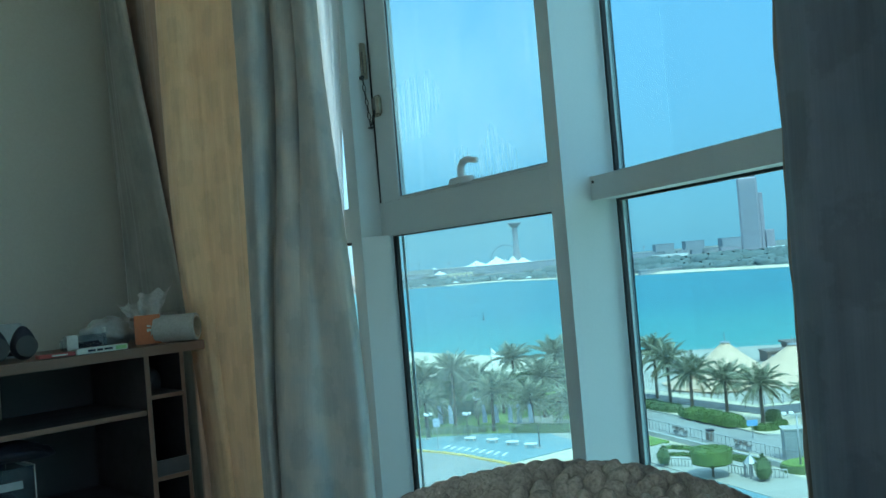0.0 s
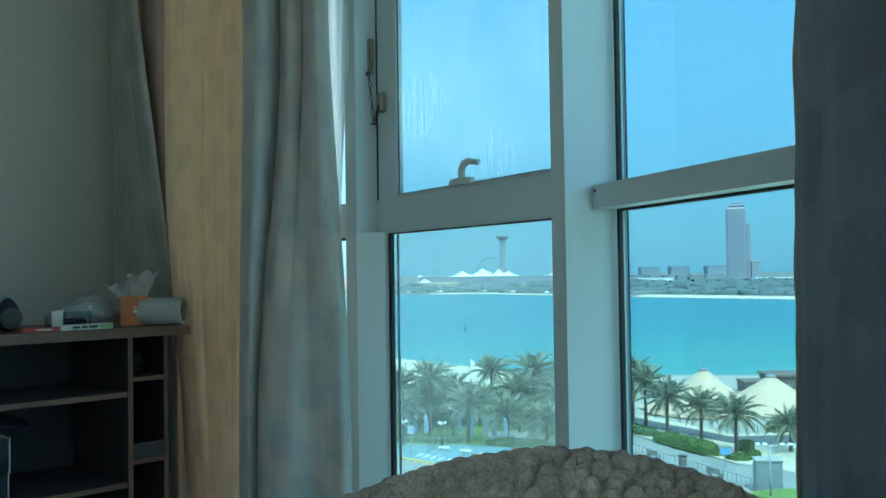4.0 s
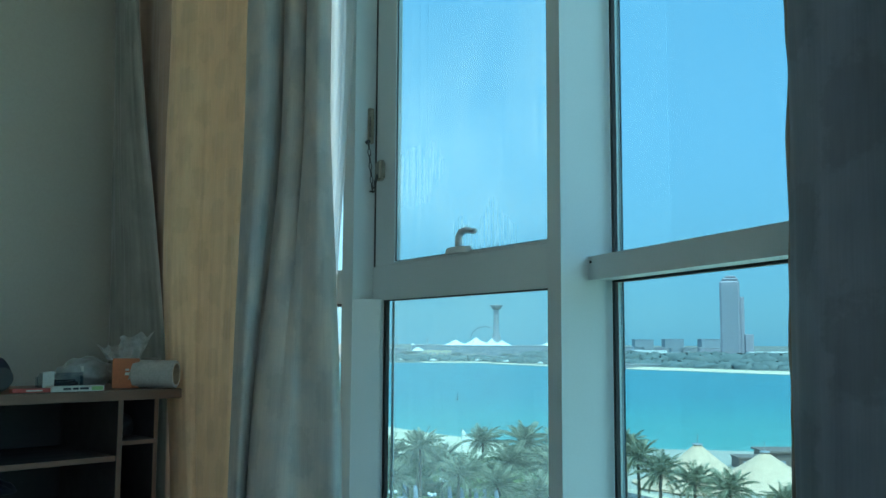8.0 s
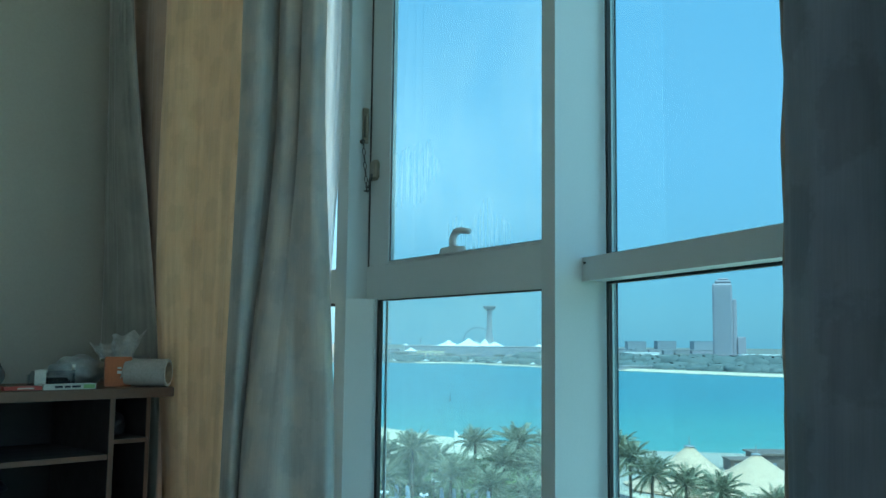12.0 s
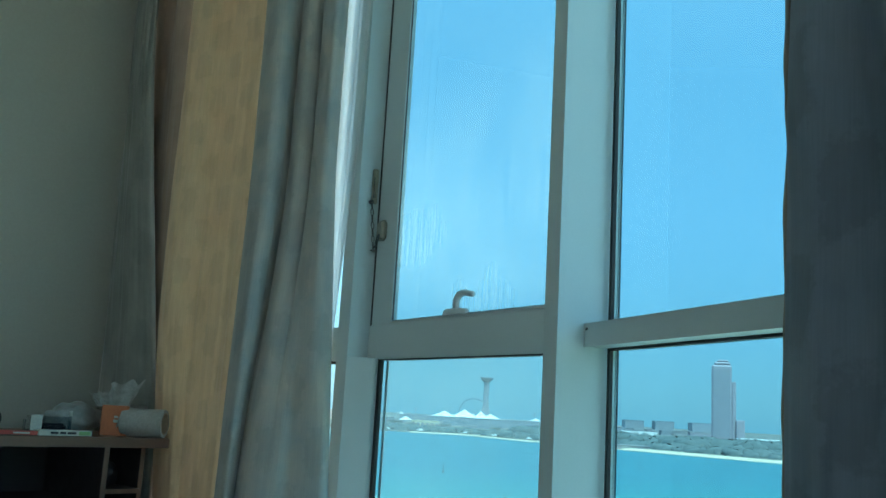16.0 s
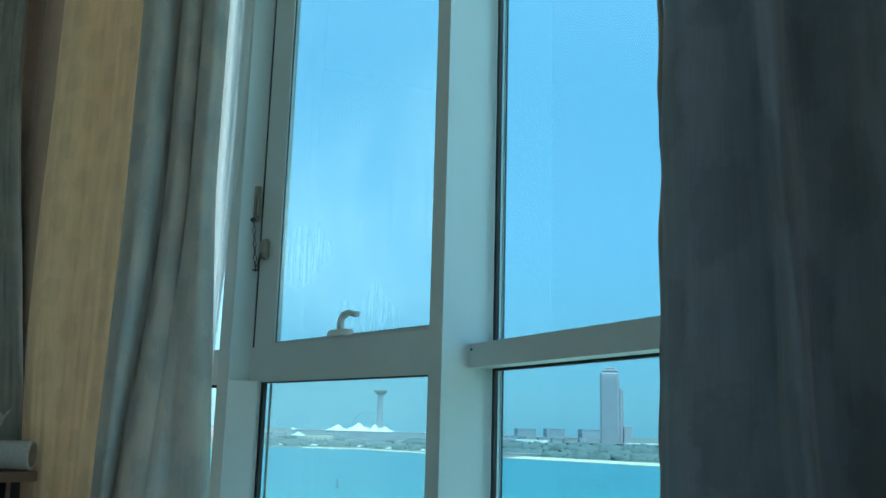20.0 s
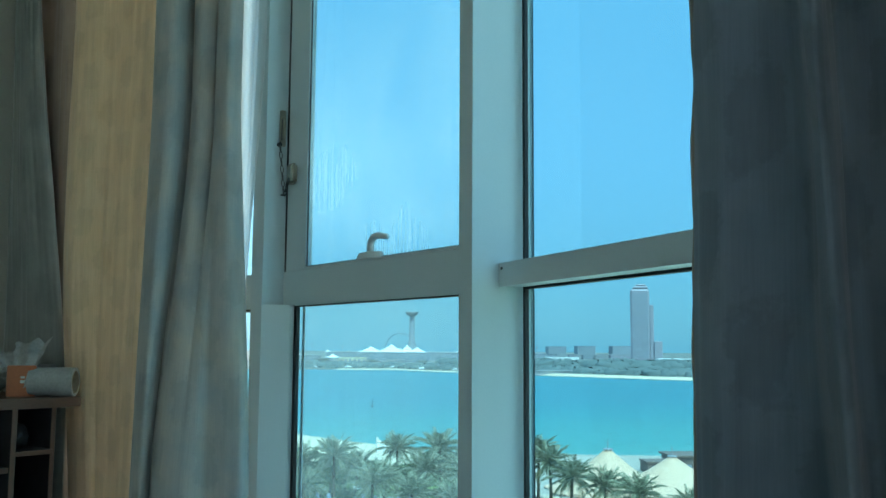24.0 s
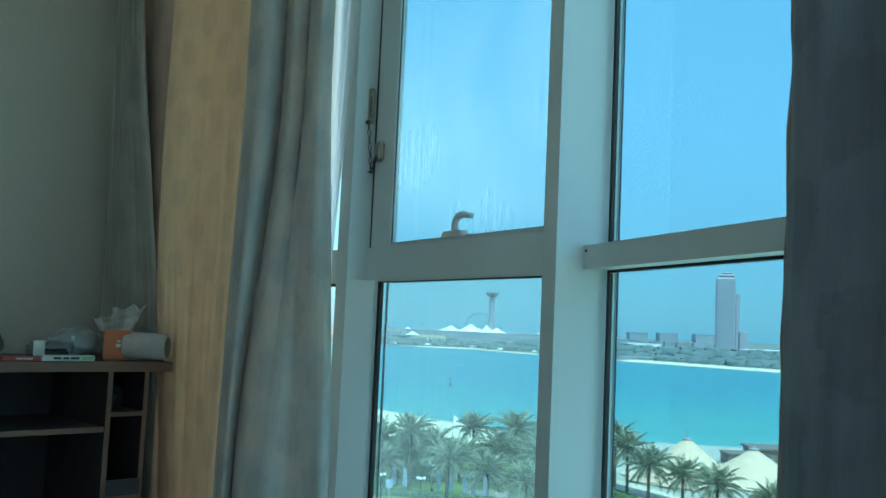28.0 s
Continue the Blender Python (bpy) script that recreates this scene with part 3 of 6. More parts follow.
poly = [(C2.x, C2.y - 0.001), plan_of(FL, 1.0078, 0.0725), plan_of(FL, 1.0098, 0.092), plan_of(FL, 1.03, 0.10), (C2.x - 0.005, C2.y + 0.03)]
part("cover_plate", prism_bm(poly, 1.0535, CEIL), M_ALU, win_l)
poly = [(C2.x, C2.y - 0.001), plan_of(FL, 0.9535, 0.0725), plan_of(FL, 0.9555, 0.092), plan_of(FL, 1.03, 0.10), (C2.x - 0.005, C2.y + 0.03)]
part("cover_plate", prism_bm(poly, -0.1, 1.0535), M_ALU, win_l)

# far window, almost wholly behind the curtains
win_t = thing("window_3", "clearer window mostly hidden behind gathered curtains", "window", kind="structure")
fpart("rail", FT, 0.0, 0.78, P_SASH, 0.175, 1.047, 1.158, M_ALU, win_t)
fpart("sill", FT, 0.0, 0.78, 0.06, 0.19, -0.1, 0.06, M_ALU, win_t)
pane("pane", FT, -0.03, 0.79, 0.05, 1.05, win_t, P_GLASS, M_CLEARGLASS)
pane("pane", FT, -0.03, 0.79, 1.15, CEIL, win_t, P_GLASS, M_CLEARGLASS)
gaskets(FT, 0.02, 0.78, 0.06, 1.047, win_t)
pier_a, pier_b = FT @ Vector((0.78, 0, 0)), FT @ Vector((1.50, 0, 0))
wall_slab("wall_north", pier_a, pier_b, -0.1, CEIL, 0.19, FT @ Vector((0, 1, 0)) - FT @ Vector((0, 0, 0)), M_WALL, "plain plaster wall pier hidden behind the curtains")


# unseen window bays added behind the viewer, to bring more daylight into the room
for k, (corner, yaw, run) in enumerate(((CE2 - unit(-20) * 0.03, -20.0, 1.06), (CE3 - unit(-33) * 0.03, -33.0, 1.06), (CE4 - unit(-46) * 0.03, -46.0, 0.92))):
    FE = facet(corner, yaw)
    win_e = thing("window_%d" % (k + 4), "unseen window added behind the viewer to light the room", "window", kind="structure")
    fpart("rail", FE, -run, 0.0, P_SASH, 0.175, Z_TB, Z_TT, M_ALU, win_e)
    fpart("jamb", FE, -run - 0.05, -run, 0.0, 0.19, -0.1, CEIL, M_ALU, win_e)
    fpart("sill", FE, -run, 0.0, 0.05, 0.19, -0.1, 0.06, M_ALU, win_e)
    pane("pane", FE, -run, 0.0, 0.05, Z_TB + 0.003, win_e, P_GLASS, M_CLEARGLASS)
    pane("pane", FE, -run, 0.0, Z_TT - 0.003, CEIL, win_e, P_GLASS, M_CLEARGLASS)
# unseen walls added in two bays, keeping daylight off the near curtain
for k, (a, b) in enumerate(((C0, CE1), (CE1, CE2))):
    out = Vector(((a - b).y, -(a - b).x, 0))
    wall_slab("wall_east_%d" % (k + 1), a, b, -0.1, CEIL, 0.15, out, M_WHITEWALL, "plain white painted plaster wall closing the room")


# window handle: an oval base with a swan-neck lever
def window_handle():
    place = pose(*(FL @ Vector((0.506, P_SASH + 0.01, Z_SB - 0.002))), 0, 0, YAW_L + 90)
    bm = bmesh.new()
    bmesh.ops.create_cone(bm, cap_ends=True, segments=28, radius1=0.056, radius2=0.049, depth=0.019, matrix=Matrix.Translation((0, 0, 0.0095)))
    bmesh.ops.scale(bm, vec=(1.15, 0.5, 1.0), verts=bm.verts[:])
    base = part("handle", bm, M_HANDLE, win_l, "grey curved window handle", bevel=0.003, seg=2)
    base.matrix_local = place
    pts = [(0.0, 0, 0.015), (0.003, 0, 0.034), (0.0, 0, 0.050), (-0.012, 0, 0.061), (-0.034, 0, 0.065), (-0.060, 0, 0.060), (-0.080, 0, 0.057)]
    attach("lever", tube_mesh("lever", pts, [0.0115, 0.0112, 0.011, 0.0105, 0.0095, 0.0085, 0.008], M_HANDLE, 14), base)


window_handle()


def restrictor():
    """A bolt plate on the jamb, a catch on the sash and a slack chain between them."""
    top = FL @ Vector((0.993, P_SASH - 0.006, 1.642))
    r = thing("window_restrictor", "worn metal safety chain hanging between jamb and sash", "window chain", at=tuple(top), yaw=YAW_L + 90)
    part("bolt_plate", box_bm(0.0005, 0.0125, 0.004, 0.024, -0.075, 0.045), M_BRONZE, r, bevel=0.003, seg=2)
    part("bolt", cyl_bm((-0.002, 0.014, -0.055), (-0.002, 0.014, 0.038), 0.005, None, 12), M_BRONZE, r, smooth=True)
    part("slot", box_bm(-0.0015, 0.001, 0.0195, 0.0215, -0.055, 0.015), M_CHAIN, r, bevel=0)
    part("chain_eye", cyl_bm((-0.002, 0.026, -0.070), (0.010, 0.026, -0.070), 0.007, None, 12), M_CHAIN, r)
    part("catch", box_bm(-0.062, -0.022, -0.010, 0.014, -0.204, -0.138), M_BRONZE, r, bevel=0.007, seg=3)
    part("catch_hole", cyl_bm((-0.042, 0.012, -0.191), (-0.042, 0.0148, -0.191), 0.008, None, 14), M_CHAIN, r)
    # one link, then copies along the hanging lines
    link_pts = [(0.0046 * math.cos(a), 0, 0.0125 * math.sin(a)) for a in [2 * math.pi * i / 16 for i in range(17)]]
    link = tube_mesh("chain_link", link_pts, [0.0015] * 17, M_CHAIN, 6, False)
    for a, b, count in ((Vector((-0.003, 0.027, -0.072)), Vector((-0.010, 0.014, -0.232)), 7), (Vector((-0.012, 0.012, -0.236)), Vector((-0.040, 0.016, -0.198)), 3)):
        for i in range(count):
            p, q = a.lerp(b, i / count), a.lerp(b, (i + 1) / count)
            d = q - p
            ob = attach("chain_link", link, r)
            ob.matrix_local = Matrix.Translation((p + q) / 2) @ d.to_track_quat("Z", "Y").to_matrix().to_4x4() @ pose(0, 0, 0, 0, 0, 20 + 75 * (i % 2))
    ring = [(-0.010 + 0.010 * math.cos(a), 0.013 + 0.010 * math.sin(a), -0.236) for a in [2 * math.pi * i / 20 for i in range(21)]]
    attach("ring", tube_mesh("ring", ring, [0.0016] * 21, M_CHAIN, 6, False), r)
    return r


restrictor()


# ---- curtains ----
def catmull(pts, n):
    """n points evenly along a smooth line through the given plan points."""
    P = [Vector((x, y, 0)) for x, y in pts]
    P = [2 * P[0] - P[1]] + P + [2 * P[-1] - P[-2]]
    dense = []
    for i in range(1, len(P) - 2):
        for k in range(16):
            u = k / 16
            a, b, c, d = P[i - 1], P[i], P[i + 1], P[i + 2]
            dense.append(0.5 * (2 * b + (c - a) * u + (2 * a - 5 * b + 4 * c - d) * u * u + (3 * b - a - 3 * c + d) * u ** 3))
    dense.append(P[-2])
    run = [0.0]
    for i in range(1, len(dense)):
        run.append(run[-1] + (dense[i] - dense[i - 1]).length)
    out = []
    for k in range(n):
        want = run[-1] * k / (n - 1)
        i = max(j for j in range(len(run)) if run[j] <= want + 1e-9)
        i = min(i, len(run) - 2)
        u = (want - run[i]) / max(run[i + 1] - run[i], 1e-9)
        out.append(dense[i].lerp(dense[i + 1], u))
    return out, run[-1]


def polar(deg, r):
    """A plan point seen at an angle to the right of straight ahead."""
    return (r * math.sin(radians(deg)), r * math.cos(radians(deg)))


def curtain(name, top, bottom, material, label, z0=-0.096, z1=2.72, n=120, rows=70, thick=0.003, wave=0.006, seed=1.0, category="curtain", zf=0.9, knee=(0.0, 2.72)):
    a, la = catmull(top, n)
    b, lb = catmull(bottom, n)
    length = max(la, lb)
    verts, uvs = [], []
    for j in range(rows):
        v = j / (rows - 1)
        z = z0 + (z1 - z0) * v
        e = min(max((z - knee[0]) / (knee[1] - knee[0]), 0.0), 1.0)
        ease = e * e * (3 - 2 * e)
        for i in range(n):
            p = b[i].lerp(a[i], ease)
            w = wave * noise.noise((i * 6.0 / n * length * 2, z * zf, seed)) + 0.4 * wave * noise.noise((i * 22.0 / n * length * 2, z * 2.6, seed + 7))
            t = (b[min(i + 1, n - 1)].lerp(a[min(i + 1, n - 1)], ease) - b[max(i - 1, 0)].lerp(a[max(i - 1, 0)], ease))
            t = t.normalized() if t.length > 1e-9 else Vector((1, 0, 0))
            nrm = Vector((t.y, -t.x, 0))
            q = p + nrm * w
            verts.append((q.x, q.y, z, nrm.x, nrm.y))
            uvs.append((i / (n - 1) * length, z))
    front = [(x, y, z) for x, y, z, _, _ in verts]
    back = [(x - nx * thick, y - ny * thick, z) for x, y, z, nx, ny in verts]
    N = len(front)
    faces = []
    for j in range(rows - 1):
        for i in range(n - 1):
            k = j * n + i
            faces.append((k, k + 1, k + n + 1, k + n))
            faces.append((N + k, N + k + n, N + k + n + 1, N + k + 1))
    for j in range(rows - 1):
        for k, flip in ((j * n, False), (j * n + n - 1, True)):
            f = (k, k + n, N + k + n, N + k)
            faces.append(f[::-1] if flip else f)
    for i in range(n - 1):
        for k, flip in ((i, True), ((rows - 1) * n + i, False)):
            f = (k, k + 1, N + k + 1, N + k)
            faces.append(f[::-1] if flip else f)
    me = mesh_from(name, front + back, faces, material, True)
    lay = me.uv_layers.new(name="UVMap")
    idx = np.empty(len(me.loops), int)
    me.loops.foreach_get("vertex_index", idx)
    lay.data.foreach_set("uv", np.array(uvs + uvs)[idx].ravel())
    ob = new(name, me)
    return tagged(ob, label, category)


# far bundle: brown lining and shade-coloured grey edge at the wall, cream drape before them, grey drape in front
curtain("curtain",
        [polar(-19.6, 3.92), polar(-19.2, 3.97), polar(-18.7, 3.98), polar(-18.2, 3.92), polar(-17.8, 3.82), polar(-17.2, 3.76), polar(-16.4, 3.76)],
        [polar(-18.8, 3.92), polar(-18.4, 3.97), polar(-18.0, 3.98), polar(-17.6, 3.95), polar(-17.2, 3.85), polar(-16.6, 3.78), polar(-16.0, 3.78)],
        M_TAUPE, "brown curtain lining gathered against the wall corner", seed=3.0, wave=0.010)
curtain("curtain",
        [(-1.375, 3.862), (-1.385, 3.78), polar(-20.35, 3.95), polar(-20.1, 3.89), polar(-19.8, 3.86), polar(-19.5, 3.85), polar(-19.25, 3.84), polar(-19.12, 3.86)],
        [(-1.36, 3.868), (-1.35, 3.78), polar(-19.9, 3.92), polar(-19.5, 3.86), polar(-18.9, 3.80), polar(-18.0, 3.74), polar(-17.0, 3.70), polar(-16.5, 3.70)],
        M_GREYSHADE, "grey curtain edge beside the wall, coloured as in shade", seed=4.0, wave=0.014, knee=(0.5, 2.5))
curtain("curtain",
        [polar(-17.1, 3.72), polar(-16.8, 3.62), polar(-16.0, 3.56), polar(-15.2, 3.55), polar(-14.9, 3.53), polar(-14.5, 3.50), polar(-13.4, 3.43), polar(-12.8, 3.38), polar(-12.2, 3.37), polar(-11.9, 3.44)],
        [polar(-16.0, 3.72), polar(-15.5, 3.60), polar(-15.0, 3.54), polar(-14.7, 3.55), polar(-14.5, 3.53), polar(-14.3, 3.50), polar(-13.7, 3.43), polar(-13.2, 3.38), polar(-12.6, 3.37), polar(-12.3, 3.44)],
        M_CREAM, "cream damask curtain hanging in broad flat folds", seed=5.0, wave=0.012, knee=(0.0, 1.35))
curtain("curtain",
        [polar(-12.2, 3.33), polar(-12.5, 3.25), polar(-12.4, 3.15), polar(-11.9, 3.09), polar(-11.2, 3.07), polar(-10.6, 3.11), polar(-10.35, 3.20), polar(-10.2, 3.22), polar(-10.1, 3.14), polar(-9.8, 3.09), polar(-9.3, 3.08), polar(-8.95, 3.09), polar(-8.78, 3.11), polar(-8.85, 3.06), polar(-8.65, 3.01), polar(-8.1, 2.97), polar(-7.6, 2.975), polar(-7.3, 3.01), polar(-7.12, 3.06)],
        [polar(-12.6, 3.33), polar(-12.85, 3.25), polar(-12.8, 3.15), polar(-12.5, 3.08), polar(-12.2, 3.07), polar(-12.0, 3.11), polar(-11.9, 3.19), polar(-11.82, 3.20), polar(-11.7, 3.10), polar(-11.0, 3.0), polar(-10.2, 2.95), polar(-9.4, 2.94), polar(-8.8, 2.96), polar(-8.3, 2.95), polar(-7.5, 2.92), polar(-6.7, 2.89), polar(-6.3, 2.90), polar(-6.08, 2.94)],
        M_GREY, "grey damask curtain drawn back beside the window", seed=9.0, wave=0.004, n=190, knee=(0.3, 1.78))
curtain("sheer_curtain",
        [polar(-8.4, 3.10), polar(-7.9, 3.06), polar(-7.5, 3.045), polar(-7.1, 3.01), polar(-6.8, 3.0), polar(-6.5, 2.97), polar(-6.3, 2.965), polar(-6.05, 2.935), polar(-5.8, 2.925)],
        [polar(-7.6, 3.08), polar(-7.3, 3.05), polar(-7.15, 3.055), polar(-7.0, 3.035), polar(-6.9, 3.04), polar(-6.8, 3.025), polar(-6.72, 3.03), polar(-6.68, 3.02), polar(-6.64, 3.02)],
        M_SHEER, "white sheer curtain gathered beside the mullion", seed=13.0, wave=0.004, thick=0.001, n=90, category="sheer curtain", knee=(0.95, 2.0))
# near drape
drape = curtain("curtain",
        [polar(22.1, 1.29), polar(21.35, 1.26), polar(21.5, 1.21), polar(22.5, 1.17), polar(24.0, 1.17), polar(25.8, 1.175), polar(26.9, 1.15), polar(27.3, 1.06), polar(27.9, 1.035), polar(28.5, 1.06), polar(28.8, 1.13), polar(30.2, 1.12), polar(32.0, 1.085), polar(33.4, 1.02), polar(34.2, 0.975), polar(34.9, 0.98), polar(36.2, 0.99), polar(38.5, 0.935), polar(41.0, 0.87), polar(43, 0.82), (0.60, 0.45), (0.58, 0.32), (0.64, 0.18), (0.62, 0.02)],
        [polar(21.6, 1.29), polar(20.75, 1.26), polar(20.9, 1.21), polar(22.0, 1.16), polar(24.3, 1.17), polar(26.4, 1.175), polar(28.1, 1.15), polar(28.6, 1.06), polar(29.2, 1.035), polar(29.8, 1.06), polar(30.1, 1.12), polar(31.4, 1.11), polar(33.0, 1.075), polar(34.6, 1.01), polar(35.4, 0.965), polar(36.1, 0.97), polar(37.6, 0.97), polar(39.8, 0.91), polar(42.0, 0.85), polar(44, 0.80), (0.60, 0.43), (0.58, 0.30), (0.64, 0.16), (0.62, 0.0)],
        M_SLATE, "dark slate damask curtain hanging close by, backlit", seed=21.0, wave=0.009, n=240, rows=110, zf=3.2, knee=(0.5, 1.5))
hem = []
for i in range(160):
    z = -0.09 + 2.79 * i / 159
    e = min(max((z - 0.5), 0.0), 1.0)
    x, y = polar(20.82 + 0.6 * e * e * (3 - 2 * e), 1.252)
    hem.append((x - 0.004 + 0.004 * noise.noise((0.0, z * 9, 2.0)), y, z))
attach("hem", tube_mesh("hem", hem, [0.0045 + 0.002 * noise.noise((4.0, p[2] * 17, 1.0)) for p in hem], M_HEM, 8), drape, "brownish stitched hem")


# ---- desk with shelves ----
DA, DB = Vector((-0.7071, -0.7071, 0)), Vector((-0.7071, 0.7071, 0))
D0 = Vector((-0.925, 3.290, 0))
DESK_YAW = 225.0                     # local x runs along the front, local y is away from the wall behind


def on_desk(a, b, z):
    return D0 + DA * a + DB * b + Vector((0, 0, z))


desk = thing("shelf_desk", "walnut laminate desk with open shelves against the wall", "desk", at=tuple(D0), yaw=DESK_YAW)


def dbox(name, a0, a1, b0, b1, z0, z1, material=None, label="", bevel=0.0015):
    bm = box_bm(a0, a1, -b1, -b0, z0, z1)
    return part(name, bm, material or M_DESK, desk, label, bevel=bevel, seg=2)


DT = 0.748
top_pts = [(0.0, 0.0), (1.30, 0.0), (1.30, -0.52), (0.0, -0.52)]
bm = prism_bm(top_pts, DT - 0.034, DT)
part("desktop", bm, M_DESK, desk, bevel=0.003, seg=2)
DU = DT - 0.0345
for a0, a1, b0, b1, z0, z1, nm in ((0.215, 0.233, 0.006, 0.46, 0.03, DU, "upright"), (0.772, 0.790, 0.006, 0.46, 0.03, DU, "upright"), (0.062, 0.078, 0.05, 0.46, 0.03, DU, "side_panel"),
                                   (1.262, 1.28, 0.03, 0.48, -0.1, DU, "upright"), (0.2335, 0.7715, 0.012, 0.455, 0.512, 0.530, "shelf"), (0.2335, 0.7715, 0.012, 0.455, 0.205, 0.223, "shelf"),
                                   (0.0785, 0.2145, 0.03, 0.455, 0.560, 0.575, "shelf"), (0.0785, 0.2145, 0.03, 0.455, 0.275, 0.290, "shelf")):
    # bodies take the shade-darkened walnut, front edges the plain one
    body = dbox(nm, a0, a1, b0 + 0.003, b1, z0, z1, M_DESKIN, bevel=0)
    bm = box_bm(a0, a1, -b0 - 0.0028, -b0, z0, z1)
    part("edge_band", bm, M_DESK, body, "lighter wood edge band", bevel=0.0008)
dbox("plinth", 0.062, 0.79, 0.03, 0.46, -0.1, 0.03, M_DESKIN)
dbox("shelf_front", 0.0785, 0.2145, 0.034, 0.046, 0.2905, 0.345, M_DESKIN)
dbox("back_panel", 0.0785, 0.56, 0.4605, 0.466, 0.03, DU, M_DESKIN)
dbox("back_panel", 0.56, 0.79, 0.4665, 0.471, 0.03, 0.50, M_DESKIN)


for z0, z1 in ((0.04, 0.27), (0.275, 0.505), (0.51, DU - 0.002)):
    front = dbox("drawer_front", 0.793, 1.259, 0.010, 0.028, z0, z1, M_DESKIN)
    bm = bmesh.new()
    bmesh.ops.create_uvsphere(bm, u_segments=14, v_segments=10, radius=0.011, matrix=Matrix.Translation((0.835, 0.002, (z0 + z1) / 2)))
    part("knob", bm, M_WHITE, front, "small pale knob", smooth=True)
for z in (0.535, DU - 0.022):
    dbox("shelf_clip", 0.760, 0.7715, 0.004, 0.016, z, z + 0.012, M_WHITE, "small white clip")


def desk_thing(name, a, b, z, label, category, turn=0.0):
    p = on_desk(a, b, z)
    return thing(name, label, category, at=tuple(p), yaw=DESK_YAW + turn)


# tissue box with a pulled tissue
tb = desk_thing("tissue_box", 0.142, 0.150, DT + 0.001, "orange cube tissue box with a white tissue pulled out", "tissue box", -24)
part("carton", box_bm(-0.045, 0.045, -0.043, 0.043, 0, 0.104), M_ORANGE, tb, bevel=0.002, seg=2)
bm = bmesh.new()
for w, h0, h1 in ((0.014, 0.0, 0.010), (0.010, 0.016, 0.023)):
    add_box(bm, 0.0 - w, 0.0 + w * 0.3, 0.0432, 0.0438, 0.045 + h0, 0.045 + h1)
part("print", bm, M_WHITE, tb)


def crumpled(name, w, h, seed, material, tb_parent, place, fold=0.03, tilt=0.0):
    """A creased sheet standing up out of a slot."""
    n, mrows = 22, 22
    verts, faces = [], []
    for j in range(mrows):
        v = j / (mrows - 1)
        for i in range(n):
            u = i / (n - 1) - 0.5
            fan = 0.6 + 0.45 * v
            x = u * w * fan + tilt * v * h + 0.007 * noise.noise((u * 4, v * 3, seed))
            y = fold * math.sin(u * 9 + seed) * (0.3 + v) + 0.009 * noise.noise((u * 4, v * 4, seed + 4))
            edge = 1 - v * (0.10 * (1 - abs(2 * u) ** 1.4) + 0.32 * u + 0.30 * noise.noise((u * 5, 2.0, seed)))
            verts.append((x, y, v * h * edge))
    for j in range(mrows - 1):
        for i in range(n - 1):
            k = j * n + i
            faces.append((k, k + 1, k + n + 1, k + n))
    N = len(verts)
    verts2 = [(x, y - 0.0012, z) for x, y, z in verts]
    faces += [tuple(N + q for q in f[::-1]) for f in faces[:]]
    me = mesh_from(name, [Vector(p) + Vector(place) for p in verts + verts2], faces, material, True)
    return attach(name, me, tb_parent)


crumpled("tissue", 0.115, 0.098, 1.3, M_TISSUE, tb, (-0.012, 0.0, 0.098), 0.009, -0.22)
crumpled("tissue", 0.085, 0.055, 4.1, M_TISSUE, tb, (0.038, 0.012, 0.098), 0.015, 0.30)

# kitchen roll lying on its side
kr = desk_thing("paper_roll", 0.062, 0.066, DT + 0.0495, "white paper towel roll lying on its side", "paper roll", -46)
bm = bmesh.new()
n = 40
prof = [(-0.066, 0.0392), (-0.066, 0.048), (-0.064, 0.0492), (0.080, 0.0492), (0.082, 0.048), (0.082, 0.0392)]
rings = [[bm.verts.new((x, r * math.cos(2 * math.pi * k / n), r * math.sin(2 * math.pi * k / n))) for k in range(n)] for x, r in prof]
for i in range(len(rings)):
    a, b = rings[i], rings[(i + 1) % len(rings)]
    for k in range(n):
        bm.faces.new((a[k], a[(k + 1) % n], b[(k + 1) % n], b[k]))
part("paper", bm, M_TISSUE, kr)
bm = bmesh.new()
rings = [[bm.verts.new((x, r * math.cos(2 * math.pi * k / n), r * math.sin(2 * math.pi * k / n))) for k in range(n)] for x, r in ((-0.0665, 0.0365), (-0.0665, 0.039), (0.0825, 0.039), (0.0825, 0.0365))]
for i in range(4):
    a, b = rings[i], rings[(i + 1) % 4]
    for k in range(n):
        bm.faces.new((a[k], a[(k + 1) % n], b[(k + 1) % n], b[k]))
part("core", bm, M_CARD, kr, "brown cardboard core")
# loose flap of paper
verts, faces = [], []
for i in range(12):
    a = math.radians(200 - i * 8)
    r = 0.0505 + 0.0012 * i
    for x in (0.01, 0.092 + 0.004 * math.sin(i)):
        verts.append((x, r * math.cos(a), max(r * math.sin(a), -0.049)))
faces = [(2 * i, 2 * i + 1, 2 * i + 3, 2 * i + 2) for i in range(11)]
N = len(verts)
verts += [(x, y + 0.001, z + 0.001) for x, y, z in verts]
faces += [tuple(N + q for q in f[::-1]) for f in faces[:]]
flap = []
for i in range(15):
    u = i / 14
    for k in range(9):
        v = k / 8
        a = math.radians(150 - 150 * v)
        r = 0.0508 + 0.004 * noise.noise((u * 3, v * 4, 1.0))
        ragged = 0.030 + 0.022 * math.sin(v * 5.2) + 0.008 * noise.noise((v * 9, 0, 3.0))
        flap.append((0.05 + u * (0.032 + ragged), r * math.cos(a) * (1 - 0.25 * u), r * math.sin(a) - 0.02 * u * u))
